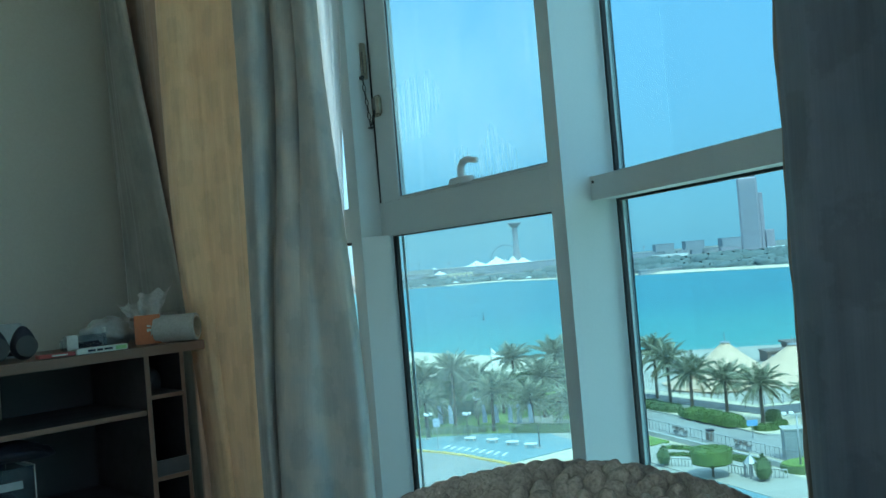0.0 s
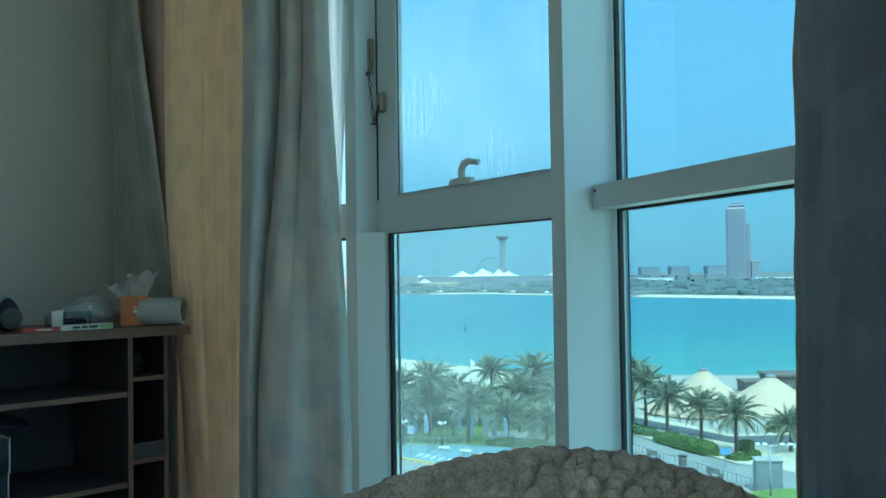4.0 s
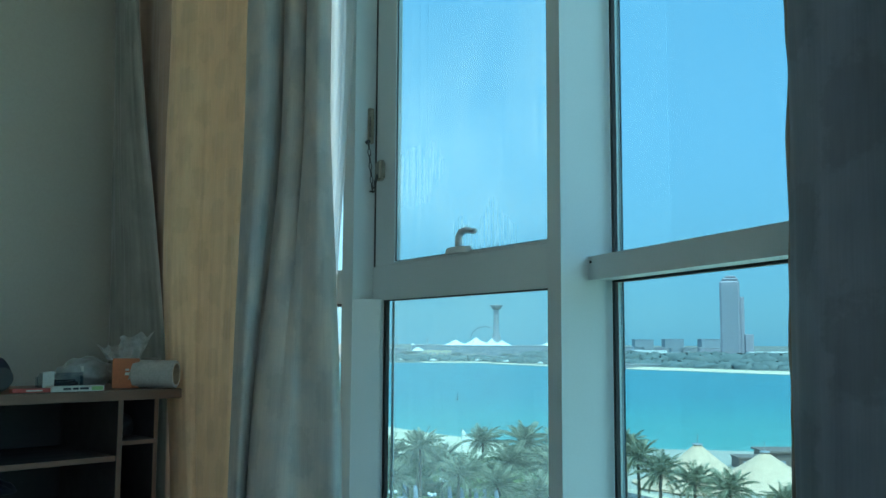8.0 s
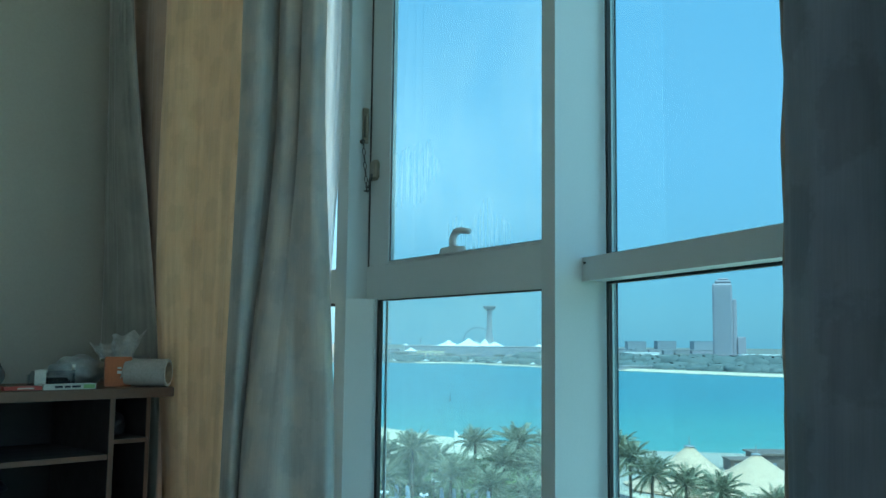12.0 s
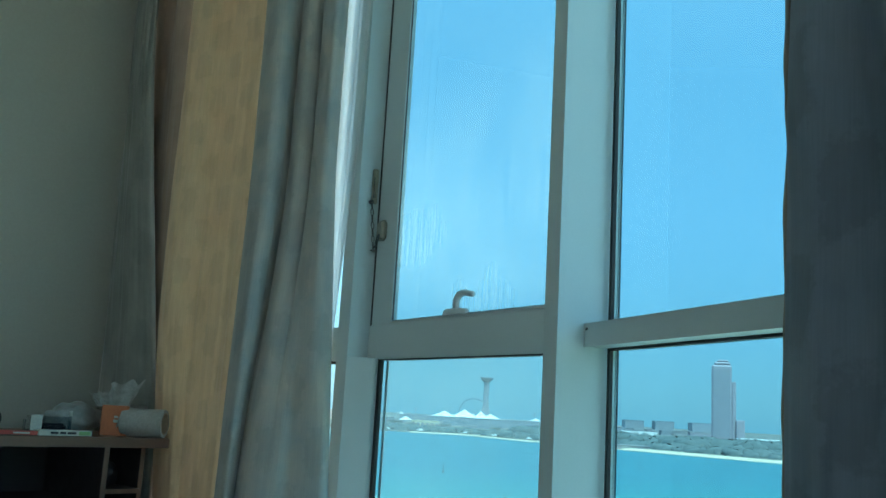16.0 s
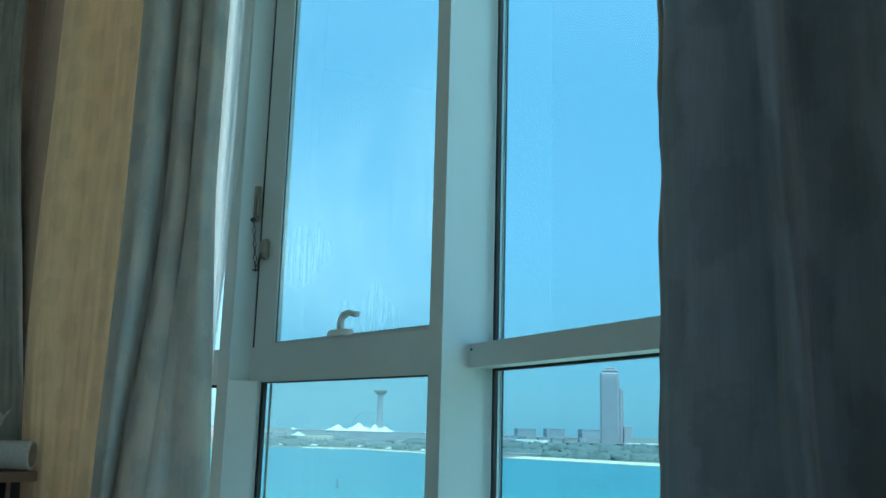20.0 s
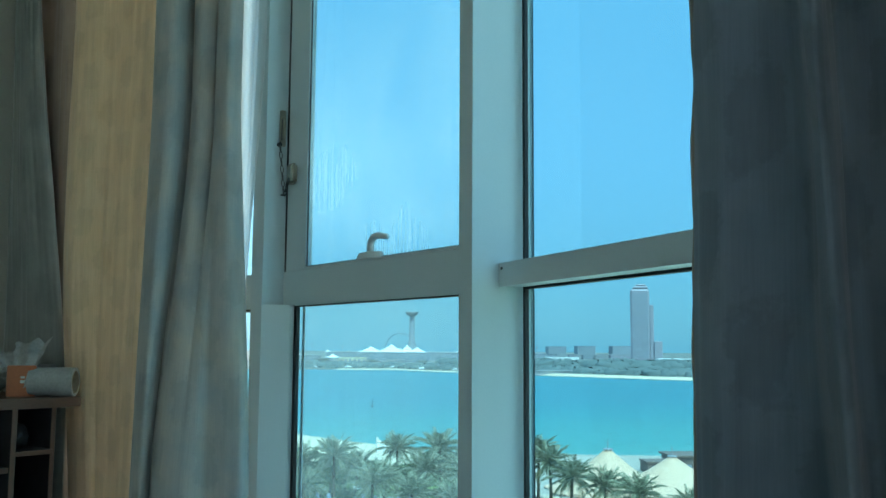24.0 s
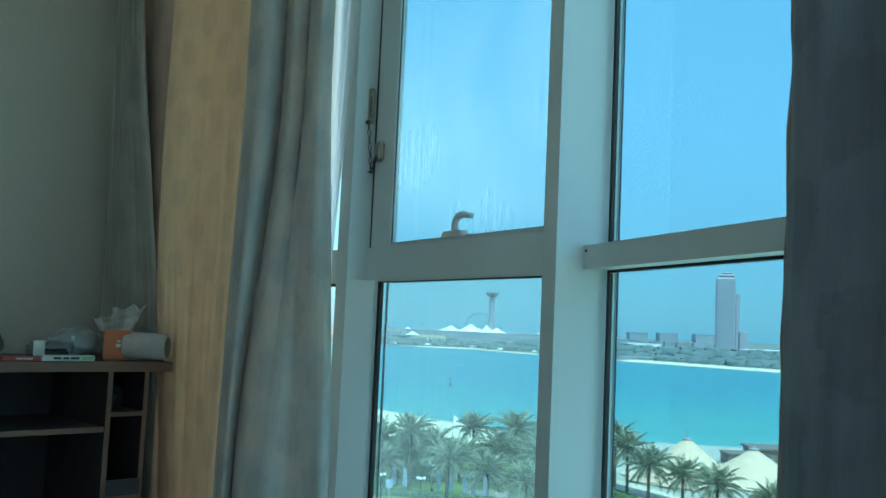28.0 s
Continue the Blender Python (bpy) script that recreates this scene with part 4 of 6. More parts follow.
ff = [(9 * i + k, 9 * i + k + 1, 9 * i + k + 10, 9 * i + k + 9) for i in range(14) for k in range(8)]
N2 = len(flap)
flap += [(x, y * 0.98, z - 0.0008) for x, y, z in flap]
ff += [tuple(N2 + q for q in f[::-1]) for f in ff[:]]
attach("torn_sheet", mesh_from("torn_sheet", flap, ff, M_TISSUE, True), kr)
attach("loose_sheet", mesh_from("loose_sheet", verts, faces, M_TISSUE, True), kr)

# flat printed cartons
c1 = desk_thing("carton", 0.366, 0.045, DT + 0.0005, "long white and green printed carton lying flat", "box", 3)
part("box", box_bm(-0.09, 0.09, -0.022, 0.022, 0, 0.018), M_WHITE, c1, bevel=0.001)
bm = bmesh.new()
for x0, x1 in ((-0.035, -0.005), (0.0, 0.02), (0.026, 0.052)):
    add_box(bm, x0, x1, 0.0221, 0.0226, 0.006, 0.013)
part("print_bar", bm, M_BLACK, c1)
part("print_band", box_bm(-0.085, -0.045, 0.0221, 0.0226, 0.003, 0.015), M_GREENPRINT, c1)
c2 = desk_thing("carton", 0.505, 0.06, DT + 0.0005, "small red printed carton lying flat", "box", -8)
part("box", box_bm(-0.06, 0.06, -0.025, 0.025, 0, 0.013), M_RED, c2, bevel=0.001)
part("print_bar", box_bm(-0.03, 0.02, 0.0251, 0.0256, 0.004, 0.009), M_WHITE, c2)

# clear blister package with a dark thing inside
bl = desk_thing("blister_pack", 0.385, 0.13, DT + 0.0005, "clear plastic package holding a dark gadget", "package", 5)
part("shell", box_bm(-0.075, 0.075, -0.03, 0.03, 0, 0.058), M_CLEAR, bl, bevel=0.012, seg=3)
bm = bmesh.new()
add_box(bm, -0.06, 0.045, -0.02, 0.02, 0.004, 0.036)
part("gadget", bm, M_BLACK, bl, bevel=0.009, seg=3)
part("card", box_bm(0.035, 0.074, 0.0305, 0.0315, 0.012, 0.064), M_WHITE, bl, "white torn card", bevel=0.0005)
bl2 = desk_thing("lip_balm", 0.33, 0.085, DT + 0.0005, "slim clear tube standing upright", "tube")
part("tube", cyl_bm((0, 0, 0), (0, 0, 0.062), 0.0055, None, 14), M_CLEAR, bl2, smooth=True)
part("cap", cyl_bm((0, 0, 0.062), (0, 0, 0.08), 0.006, None, 14), M_WHITE, bl2, smooth=True)

# crumpled white bag behind the tissue box
bm = bmesh.new()
bmesh.ops.create_icosphere(bm, subdivisions=4, radius=1.0)
for v in bm.verts:
    p = v.co.copy()
    f = 1 + 0.22 * noise.noise(p * 2.3) + 0.10 * noise.noise(p * 6.0)
    v.co = Vector((p.x * 0.10 * f, p.y * 0.05 * f, max(p.z * 0.055 * f + 0.05, 0.0)))
bag = solid("plastic_bag", bm, M_BAG, "crumpled white plastic bag on the desk", "bag", smooth=True)
bag.matrix_world = Matrix.Translation(on_desk(0.235, 0.27, DT + 0.0005)) @ pose(0, 0, 0, 0, 0, DESK_YAW)


# pale carton behind the headphones
wc = desk_thing("carton", 0.70, 0.33, DT + 0.0005, "pale grey cardboard carton standing behind the headphones", "box", 4)
part("box", box_bm(-0.17, 0.17, -0.05, 0.05, 0, 0.118), M_BAG, wc, bevel=0.002, seg=2)
part("flap_seam", box_bm(-0.169, 0.169, -0.0015, 0.0015, 0.1182, 0.1188), M_CARD, wc)
part("print_bar", box_bm(-0.075, -0.045, 0.0502, 0.0507, 0.094, 0.099), M_BLACK, wc)
# headphones resting on their ear cups
hp = desk_thing("headphones", 0.63, 0.12, DT + 0.0005, "black over-ear headphones resting on the desk", "headphones", 0)
for x in (-0.044, 0.044):
    bm = bmesh.new()
    bmesh.ops.create_uvsphere(bm, u_segments=24, v_segments=16, radius=1.0)
    for v in bm.verts:
        k = 1.0 - 0.28 * max(v.co.z, 0)
        v.co = Vector((x + v.co.x * 0.043 * k, v.co.y * 0.030, 0.048 + v.co.z * (0.048 if v.co.z < 0 else 0.064)))
    cup = part("ear_cup", bm, M_BLACK, hp, smooth=True)
    bm = bmesh.new()
    bmesh.ops.create_cone(bm, cap_ends=True, segments=24, radius1=0.036, radius2=0.030, depth=0.014,
                          matrix=Matrix.Translation((x, 0.03, 0.046)) @ pose(0, 0, 0, 90, 0, 0))
    part("cushion_ring", bm, M_GASKET, hp, bevel=0.003, seg=2)
arc = [(0.044 * math.cos(a), -0.02 - 0.07 * math.sin(a), 0.02) for a in [math.pi * i / 16 for i in range(17)]]
attach("headband", tube_mesh("headband", arc, [0.008] * 17, M_BLACK, 10), hp)

# clear storage box with dark contents on a shelf
sb = desk_thing("storage_box", 0.705, 0.20, 0.2235, "clear plastic storage box half full of dark things", "storage box", 0)
part("front_wall", box_bm(-0.10, 0.10, 0.128, 0.132, 0, 0.19), M_CLEAR, sb)
part("back_wall", box_bm(-0.10, 0.10, -0.132, -0.128, 0, 0.19), M_CLEAR, sb)
part("side_wall", box_bm(-0.104, -0.1005, -0.132, 0.132, 0, 0.19), M_CLEAR, sb)
part("side_wall", box_bm(0.1005, 0.104, -0.132, 0.132, 0, 0.19), M_CLEAR, sb)
part("base", box_bm(-0.1, 0.1, -0.1275, 0.1275, 0, 0.004), M_CLEAR, sb)
part("rim", box_bm(-0.108, -0.1045, -0.136, 0.136, 0.18, 0.194), M_WHITE, sb, "pale rim")
part("rim", box_bm(-0.108, 0.108, 0.1325, 0.137, 0.182, 0.192), M_CLEAR, sb)
part("label", box_bm(-0.068, 0.065, 0.1325, 0.1335, 0.125, 0.15), M_BAG, sb, "pale paper label")
for x0, x1, z0, z1 in ((-0.1075, -0.1045, 0.085, 0.178), (-0.1035, -0.1005, 0.003, 0.085), (-0.1, 0.1, 0.0005, 0.0045)):
    part("edge", box_bm(x0, x1, 0.1325, 0.1355, z0, z1), M_WHITE, sb, "bright moulded edge")
part("clip", box_bm(-0.098, -0.082, 0.1325, 0.142, 0.155, 0.188), M_CLEAR, sb, "clear snap clip", bevel=0.003)
bm = bmesh.new()
bmesh.ops.create_icosphere(bm, subdivisions=3, radius=1.0)
for v in bm.verts:
    p = v.co.copy()
    f = 1 + 0.25 * noise.noise(p * 2.0 + Vector((5, 1, 2)))
    v.co = Vector((max(min(p.x * 0.11 * f, 0.094), -0.094), max(min(p.y * 0.13 * f, 0.12), -0.12), max(min(0.05 + p.z * 0.06 * f, 0.12), 0.0045)))
part("contents", bm, M_BLACK, sb, "dark folded things", smooth=True)
# black cloth bag slumped on the storage box
bm = bmesh.new()
bmesh.ops.create_icosphere(bm, subdivisions=4, radius=1.0)
for v in bm.verts:
    p = v.co.copy()
    f = 1 + 0.20 * noise.noise(p * 1.8 + Vector((3, 4, 2))) + 0.06 * noise.noise(p * 5.0)
    droop = 0.03 * max(-p.x, 0) ** 2
    v.co = Vector((p.x * 0.19 * f, p.y * 0.11 * f, max(p.z * 0.042 * f + 0.040 - droop, 0.0)))
cloth_bag = solid("cloth_bag", bm, M_BLACK, "black cloth bag slumped on the clear storage box", "bag", smooth=True)
cloth_bag.matrix_world = Matrix.Translation(on_desk(0.695, 0.19, 0.2235 + 0.195)) @ pose(0, 0, 0, 0, 0, DESK_YAW)
# dark bag lying on the lower shelf of the narrow bay
bm = bmesh.new()
bmesh.ops.create_icosphere(bm, subdivisions=3, radius=1.0)
for v in bm.verts:
    p = v.co.copy()
    f = 1 + 0.3 * noise.noise(p * 2.0 + Vector((1, 7, 2)))
    v.co = Vector((p.x * 0.055 * f, p.y * 0.10 * f, max(p.z * 0.05 * f + 0.04, 0.0)))
pouch = solid("pouch", bm, M_DESKIN, "dark crumpled pouch pushed into the narrow shelf", "pouch", smooth=True)
pouch.matrix_world = Matrix.Translation(on_desk(0.15, 0.2, 0.5755)) @ pose(0, 0, 0, 0, 0, DESK_YAW)

# ---- bed and knitted cushion ----
bed = thing("bed", "low bed with pale linen under the knitted cushion", "bed", at=(0.05, 0.62, 0))
part("mattress", box_bm(-0.42, 0.36, -0.60, 0.62, 0.26, 0.50), M_BED, bed, bevel=0.04, seg=4, smooth=True)
part("bed_base", box_bm(-0.40, 0.34, -0.58, 0.60, -0.1, 0.26), M_DESKIN, bed, bevel=0.004)


def knitted_cushion():
    """A plump cushion in chunky bobble knit: one dense skin whose stitches stand out along its normals."""
    nu, nv = 900, 640
    cx, cy, z0, high = 0.066, 0.665, 0.5005, 0.287
    hx, hy = 0.345, 0.175
    U, V = np.meshgrid(np.linspace(-1, 1, nu), np.linspace(-1, 1, nv))
    # a square sheet folded onto an oval plan
    PX, PY = U * np.sqrt(1 - V * V / 2), V * np.sqrt(1 - U * U / 2)
    X, Y = PX * hx, PY * hy
    fall = np.clip(1 - PX ** 2 - PY ** 2, 0, 1)
    Z = z0 + high * fall ** 0.56

    def run(axis):
        """Length along the skin from the middle."""
        d = np.sqrt(np.gradient(X, axis=axis) ** 2 + np.gradient(Y, axis=axis) ** 2 + np.gradient(Z, axis=axis) ** 2)
        c = np.cumsum(d, axis=axis)
        mid = np.take(c, [c.shape[axis] // 2], axis=axis)
        return c - mid

    SX, SY = run(1), run(0)
    rng = np.random.default_rng(4)

    def bobbles(pitch, ang, jitter, lo, hi, aspect, radius, power, lean, spread):
        ang = math.radians(ang)
        A = (SX * math.cos(ang) + SY * math.sin(ang)) / pitch
        B = (-SX * math.sin(ang) + SY * math.cos(ang)) / (pitch * 0.86)
        h = np.zeros_like(Z)
        M = 160
        jit = rng.uniform(-jitter, jitter, (M, M, 2))
        size = rng.uniform(lo, hi, (M, M))
        turn = math.radians(lean) + rng.uniform(-spread, spread, (M, M))
        Bi = np.floor(B).astype(int)
        for db in (-1, 0, 1):
            row = Bi + db
            shift = 0.5 * (row % 2)
            Ai = np.floor(A - shift).astype(int)
            for da in (-1, 0, 1):
                col = Ai + da
                k = jit[row % M, col % M]
                s = size[row % M, col % M]
                w = turn[row % M, col % M]
                dx = A - (col + 0.5 + shift + k[..., 0])
                dy = (B - (row + 0.5 + k[..., 1])) * 0.9
                ex = np.abs(dx * np.cos(w) + dy * np.sin(w))
                ey = np.abs(-dx * np.sin(w) + dy * np.cos(w)) * aspect
                d2 = ((ex ** 2.2 + ey ** 2.2) ** (2 / 2.2)) / (radius * s) ** 2
                h = np.maximum(h, np.clip(1 - d2, 0, 1) ** power * s)
        return h, A, B

    big, A, B = bobbles(0.0156, 28, 0.24, 0.78, 1.18, 1.28, 0.58, 0.52, 20, 0.8)
    crease = np.sin(A * 5.1 + 1.9 * np.sin(B * 3.3)) * np.sin(B * 4.7 + 1.4 * np.sin(A * 2.9))
    big = big * (1 + 0.13 * crease)
    small, A2, B2 = bobbles(0.0070, 40, 0.42, 0.45, 1.40, 2.4, 0.80, 0.75, -25, 0.6)
    rib = np.clip(np.cos(2 * math.pi * (SX * 0.80 + SY * 0.60 + 0.004 * np.sin(SY * 60)) / 0.031), 0, 1) ** 6
    side = np.clip((0.02 - X + 0.30 * SY) / 0.075, 0, 1)
    side = side * side * (3 - 2 * side)
    back = np.clip((SY + 0.035) / 0.05, 0, 1)          # flatter, tighter knit over the crest
    left = 0.0085 * small * (1 - 0.8 * rib) + 0.0040 * rib
    relief = 0.0112 * big * (1 - side) * (1 - 0.75 * back) + side * left * (1 - 0.72 * back)
    fine = np.zeros_like(Z)
    for k in range(1, 5):
        fx, fy, ph = rng.uniform(190, 420), rng.uniform(190, 420), rng.uniform(0, 6)
        fine += np.sin(SX * fx + SY * fy * (-1) ** k + ph) / k
    soft = 0.004 * np.sin(SX * 13 + 1) * np.cos(SY * 17)
    relief = (relief + 0.0004 * fine + soft) * np.clip(fall * 6, 0, 1)
    gx = np.stack([np.gradient(q, axis=1) for q in (X, Y, Z)], -1)
    gy = np.stack([np.gradient(q, axis=0) for q in (X, Y, Z)], -1)
    nrm = np.cross(gx, gy)
    nrm /= np.maximum(np.linalg.norm(nrm, axis=-1, keepdims=True), 1e-12)
    verts = np.stack([X + cx, Y + cy, Z], -1) + nrm * relief[..., None]
    verts[..., 2] = np.maximum(verts[..., 2], z0)
    verts = verts.reshape(-1, 3)
    k = np.arange(nu * nv).reshape(nv, nu)
    quads = np.stack([k[:-1, :-1], k[:-1, 1:], k[1:, 1:], k[1:, :-1]], -1).reshape(-1, 4)
    me = bpy.data.meshes.new("cushion")
    me.vertices.add(len(verts))
    me.vertices.foreach_set("co", verts.ravel())
    me.loops.add(quads.size)
    me.loops.foreach_set("vertex_index", quads.ravel().astype(np.int32))
    me.polygons.add(len(quads))
    me.polygons.foreach_set("loop_start", np.arange(0, quads.size, 4, dtype=np.int32))
    me.update(calc_edges=True)
    me.validate()
    me.polygons.foreach_set("use_smooth", [True] * len(me.polygons))
    me.materials.append(M_YARN)
    return tagged(new("cushion", me), "plump cushion in chunky brown-grey bobble knit", "cushion")


knitted_cushion()


# ---- outdoors: ground and sea ----
GZ = -19.0
SZ = -20.5


def sheet(name, pts, z, material, label, category, kind="structure", thick=0.3):
    return solid(name, prism_bm(pts, z - thick, z), material, label, category, kind=kind)


def shore(x):
    if x > 30:
        return 167.5 - 0.35 * (x - 30)
    if x < -12:
        return 229.5 - 0.9 * (x + 12)
    return 211.5 - 1.47 * x + 1.5 * math.sin(x * 0.2)


def ground_sheet():
    """One sheet from the foot of the house to the far side: flat land, a beach that dips under the sea, the sea bed, the far land."""
    xs = np.concatenate([np.linspace(-2500, -120, 8), np.linspace(-100, 160, 53), np.linspace(190, 3500, 9)])
    prof = [(-400, 0), (-38, 0), (-10, -0.25), (0, -1.5), (14, -2.4), (60, -7)]
    verts, faces = [], []
    rows = len(prof) + 3
    for x in xs:
        s = shore(min(max(x, -120), 170))
        for d, z in prof:
            verts.append((x, s + d if d > -399 else -400, GZ + z))
        verts.append((x, 560, GZ - 9))
        verts.append((x, 1100, GZ - 9))
        verts.append((x, 4800, GZ - 9))
    for i in range(len(xs) - 1):
        for j in range(rows - 1):
            k = i * rows + j
            faces.append((k, k + rows, k + rows + 1, k + 1))
    return tagged(new("ground", mesh_from("ground", verts, faces, M_SAND)), "pale sandy ground and beach running down to the sea", "ground", kind="structure")


ground_sheet()
verts = [(-3500, 120, SZ), (4500, 120, SZ), (4500, 4700, SZ), (-3500, 4700, SZ)]
tagged(new("sea", mesh_from("sea", verts, [(0, 1, 2, 3)], M_SEA)), "calm turquoise sea between the beach and the far shore", "sea", kind="structure")


def strip(a, b, w0, w1):
    """Plan polygon along a line from a to b, from w0 to w1 to its left."""
    a, b = Vector((*a, 0)), Vector((*b, 0))
    d = (b - a).normalized()
    n = Vector((-d.y, d.x, 0))
    return [tuple((p + n * w)[:2]) for p, w in ((a, w0), (b, w0), (b, w1), (a, w1))]


# right part: promenade road with a planted island, fence and pavement
K0, K1 = (19.2, 116.0), (30.2, 92.0)
sheet("road", strip((14, 122), (36, 74), -4.5, 4.2), GZ + 0.02, M_ROAD2, "sun-bleached promenade road", "road", thick=0.05)
sheet("pavement", strip((10, 116), (30, 70), -7.0, -1.2), GZ + 0.14, M_PAVE, "pale concrete pavement beside the road", "pavement", thick=0.2)
sheet("road", [(17, 133), (25, 124.0), (33.1, 109.5), (39.5, 109.8), (62, 114), (62, 109), (40, 104.6), (32.8, 104.0), (24.5, 117.5), (15, 128)], GZ + 0.03, M_ROAD, "dark asphalt drive curving behind the palms", "road", thick=0.05)
sheet("pavement", [(18, 140), (27, 125.5), (34, 111), (64, 116), (64, 170), (18, 178)], GZ + 0.02, M_PAVE, "bright pale paving round the tents", "pavement", thick=0.05)
ISLAND = [(18.3, 119), (22.2, 110.2), (26.6, 99.5), (29.0, 93.4), (30.6, 92.6), (33.0, 95.2), (32.6, 99), (30.5, 104), (26, 113.5), (20.5, 122)]
isl = sheet("planting_island", ISLAND, GZ + 0.16, M_KERB, "kerbed planting island with palms and hedges", "traffic island", thick=0.2)
inner = [(25.7 + (x - 25.7) * 0.94, 107 + (y - 107) * 0.97) for x, y in ISLAND]
sheet("planting_bed", inner, GZ + 0.20, M_SAND, "sandy planting bed under the palms", "planting bed", thick=0.1)

# left part: park lawn, plaza and street corner
sheet("lawn", [(-16, 107.5), (1.5, 106.5), (12.0, 101.5), (18.5, 112), (14.5, 122), (4, 124), (-16, 125)], GZ + 0.06, M_GRASS, "green irrigated lawn under the palms", "lawn", thick=0.1)
sheet("lawn", [(-18, 127), (4, 126), (14, 124.5), (16, 150), (-18, 160)], GZ + 0.05, M_GRASS, "green lawn in the back of the park", "lawn", thick=0.1)
sheet("path", [(-18, 125.0), (4, 124), (14, 122.2), (14, 124.3), (4, 126), (-18, 127)], GZ + 0.07, M_PAVE, "pale park path", "path", thick=0.1)
sheet("plaza", [(-14, 102.6), (-5.9, 99.6), (-1.3, 95.6), (3.0, 90), (14, 98), (12, 101.2), (1.5, 106), (-14, 107.2)], GZ + 0.12, M_PLAZA, "light blue patterned plaza paving", "plaza", thick=0.2)
sheet("road", [(-30, 110), (-14, 102.3), (-6, 99.0), (-1.5, 95.0), (2.6, 89.8), (14, 70), (-30, 60)], GZ + 0.01, M_ROAD2, "street corner of grey asphalt", "road", thick=0.05)


def kerb_line(pts, w, z0, z1, material, label):
    k = thing("kerb", label, "kerb", kind="structure")
    for a, b in zip(pts[:-1], pts[1:]):
        n = max(1, round((Vector(b) - Vector(a)).length / 1.2))
        for i in range(n):
            p, q = Vector(a).lerp(Vector(b), (i + 0.02) / n), Vector(a).lerp(Vector(b), (i + 0.98) / n)
            bm = prism_bm(strip(p, q, 0, w), z0, z1)
            part("kerb_stone", bm, material, k)
    return k


kerb_line([(-14, 102.5), (-9.5, 101.0), (-5.9, 99.4), (-3.6, 97.6), (-1.4, 95.4), (3.0, 89.8)], -0.45, GZ, GZ + 0.17, M_YELLOW, "yellow painted kerb of the street corner")

# plaza inlays: pale bars and slabs
pl = thing("plaza_inlay", "white inlaid bars in the plaza paving", "paving inlay", kind="structure")
for i in range(9):
    u = i / 8
    m = pose(-3.5 + 6.1 * u, 100.3 - 6.2 * u, 0, 0, 0, -24)
    bm = bmesh.new()
    add_box(bm, -0.13, 0.13, -0.75, 0.75, GZ + 0.121, GZ + 0.14, m)
    part("paving_bar", bm, M_FARWHITE, pl)
for x, y, l in ((-0.9, 102.3, 1.3), (1.5, 100.4, 1.3), (3.6, 98.3, 1.35), (5.4, 96.4, 1.35)):
    m = pose(x, y, 0, 0, 0, -14)
    b_ = thing("plaza_bench", "low pale stone bench on the plaza", "bench", group="plaza benches", at=(x, y, GZ + 0.12), yaw=-14)
    part("seat", box_bm(-l / 2, l / 2, -0.28, 0.28, 0.32, 0.46), M_FARWHITE, b_, bevel=0.02)
    for sx in (-1, 1):
        part("support", box_bm(sx * l * 0.36 - 0.12, sx * l * 0.36 + 0.12, -0.2, 0.2, 0, 0.32), M_KERB, b_)


# ---- palms ----
def frond_mesh(name, length, start, droop, seed, material, leaf=0.42, step=0.06):
    """A date palm frond: an arching rib with two ranks of narrow leaflets."""
    rng = random.Random(seed)
    verts, faces = [], []
    n = int(length / step)
    p = Vector((0, 0, 0))
    ang = radians(start)
    pts = []
    for i in range(n + 1):
        pts.append((p.copy(), ang))
        ang -= radians(droop) / n * (0.5 + 1.0 * i / n)
        p = p + Vector((math.cos(ang), 0, math.sin(ang))) * step
    for i in range(n):
        (a, _), (b, _) = pts[i], pts[i + 1]
        w = 0.035 * (1 - i / n) + 0.006
        k = len(verts)
        verts += [a + Vector((0, w, 0)), a + Vector((0, -w, 0)), b + Vector((0, -w, 0)), b + Vector((0, w, 0)), a + Vector((0, 0, -w)), b + Vector((0, 0, -w))]
        faces += [(k, k + 1, k + 2, k + 3), (k, k + 3, k + 5, k + 4), (k + 1, k + 4, k + 5, k + 2)]
    for i in range(4, n):
        u = i / n
        a, t = pts[i]
        along = Vector((math.cos(t), 0, math.sin(t)))
        size = leaf * (0.55 + 0.9 * math.sin(math.pi * min(u * 0.95 + 0.08, 1))) * rng.uniform(0.85, 1.1)
        for s in (-1, 1):
            d = (along * rng.uniform(0.75, 1.15) + Vector((0, s * 0.8, 0)) + Vector((0, 0, rng.uniform(-0.5, 0.3)))).normalized()
            tip = a + d * size + Vector((0, 0, -0.20 * size))
            wv = along * 0.016
            k = len(verts)
            verts += [a - wv, a + wv, a + d * size * 0.55 + wv * 0.8, tip]
            faces += [(k, k + 1, k + 2, k + 3)]
    return mesh_from(name, verts, faces, material)


FRONDS = {}
for lev, (start, droop, length) in enumerate(((82, 26, 2.3), (64, 42, 2.7), (44, 56, 3.1), (20, 62, 3.2), (-4, 55, 3.0), (-30, 42, 2.7))):
    FRONDS[lev] = [frond_mesh("frond", length * f, start, droop, 10 * lev + k, M_FROND if lev < 5 else M_FROND2) for k, f in enumerate((0.92, 1.06))]


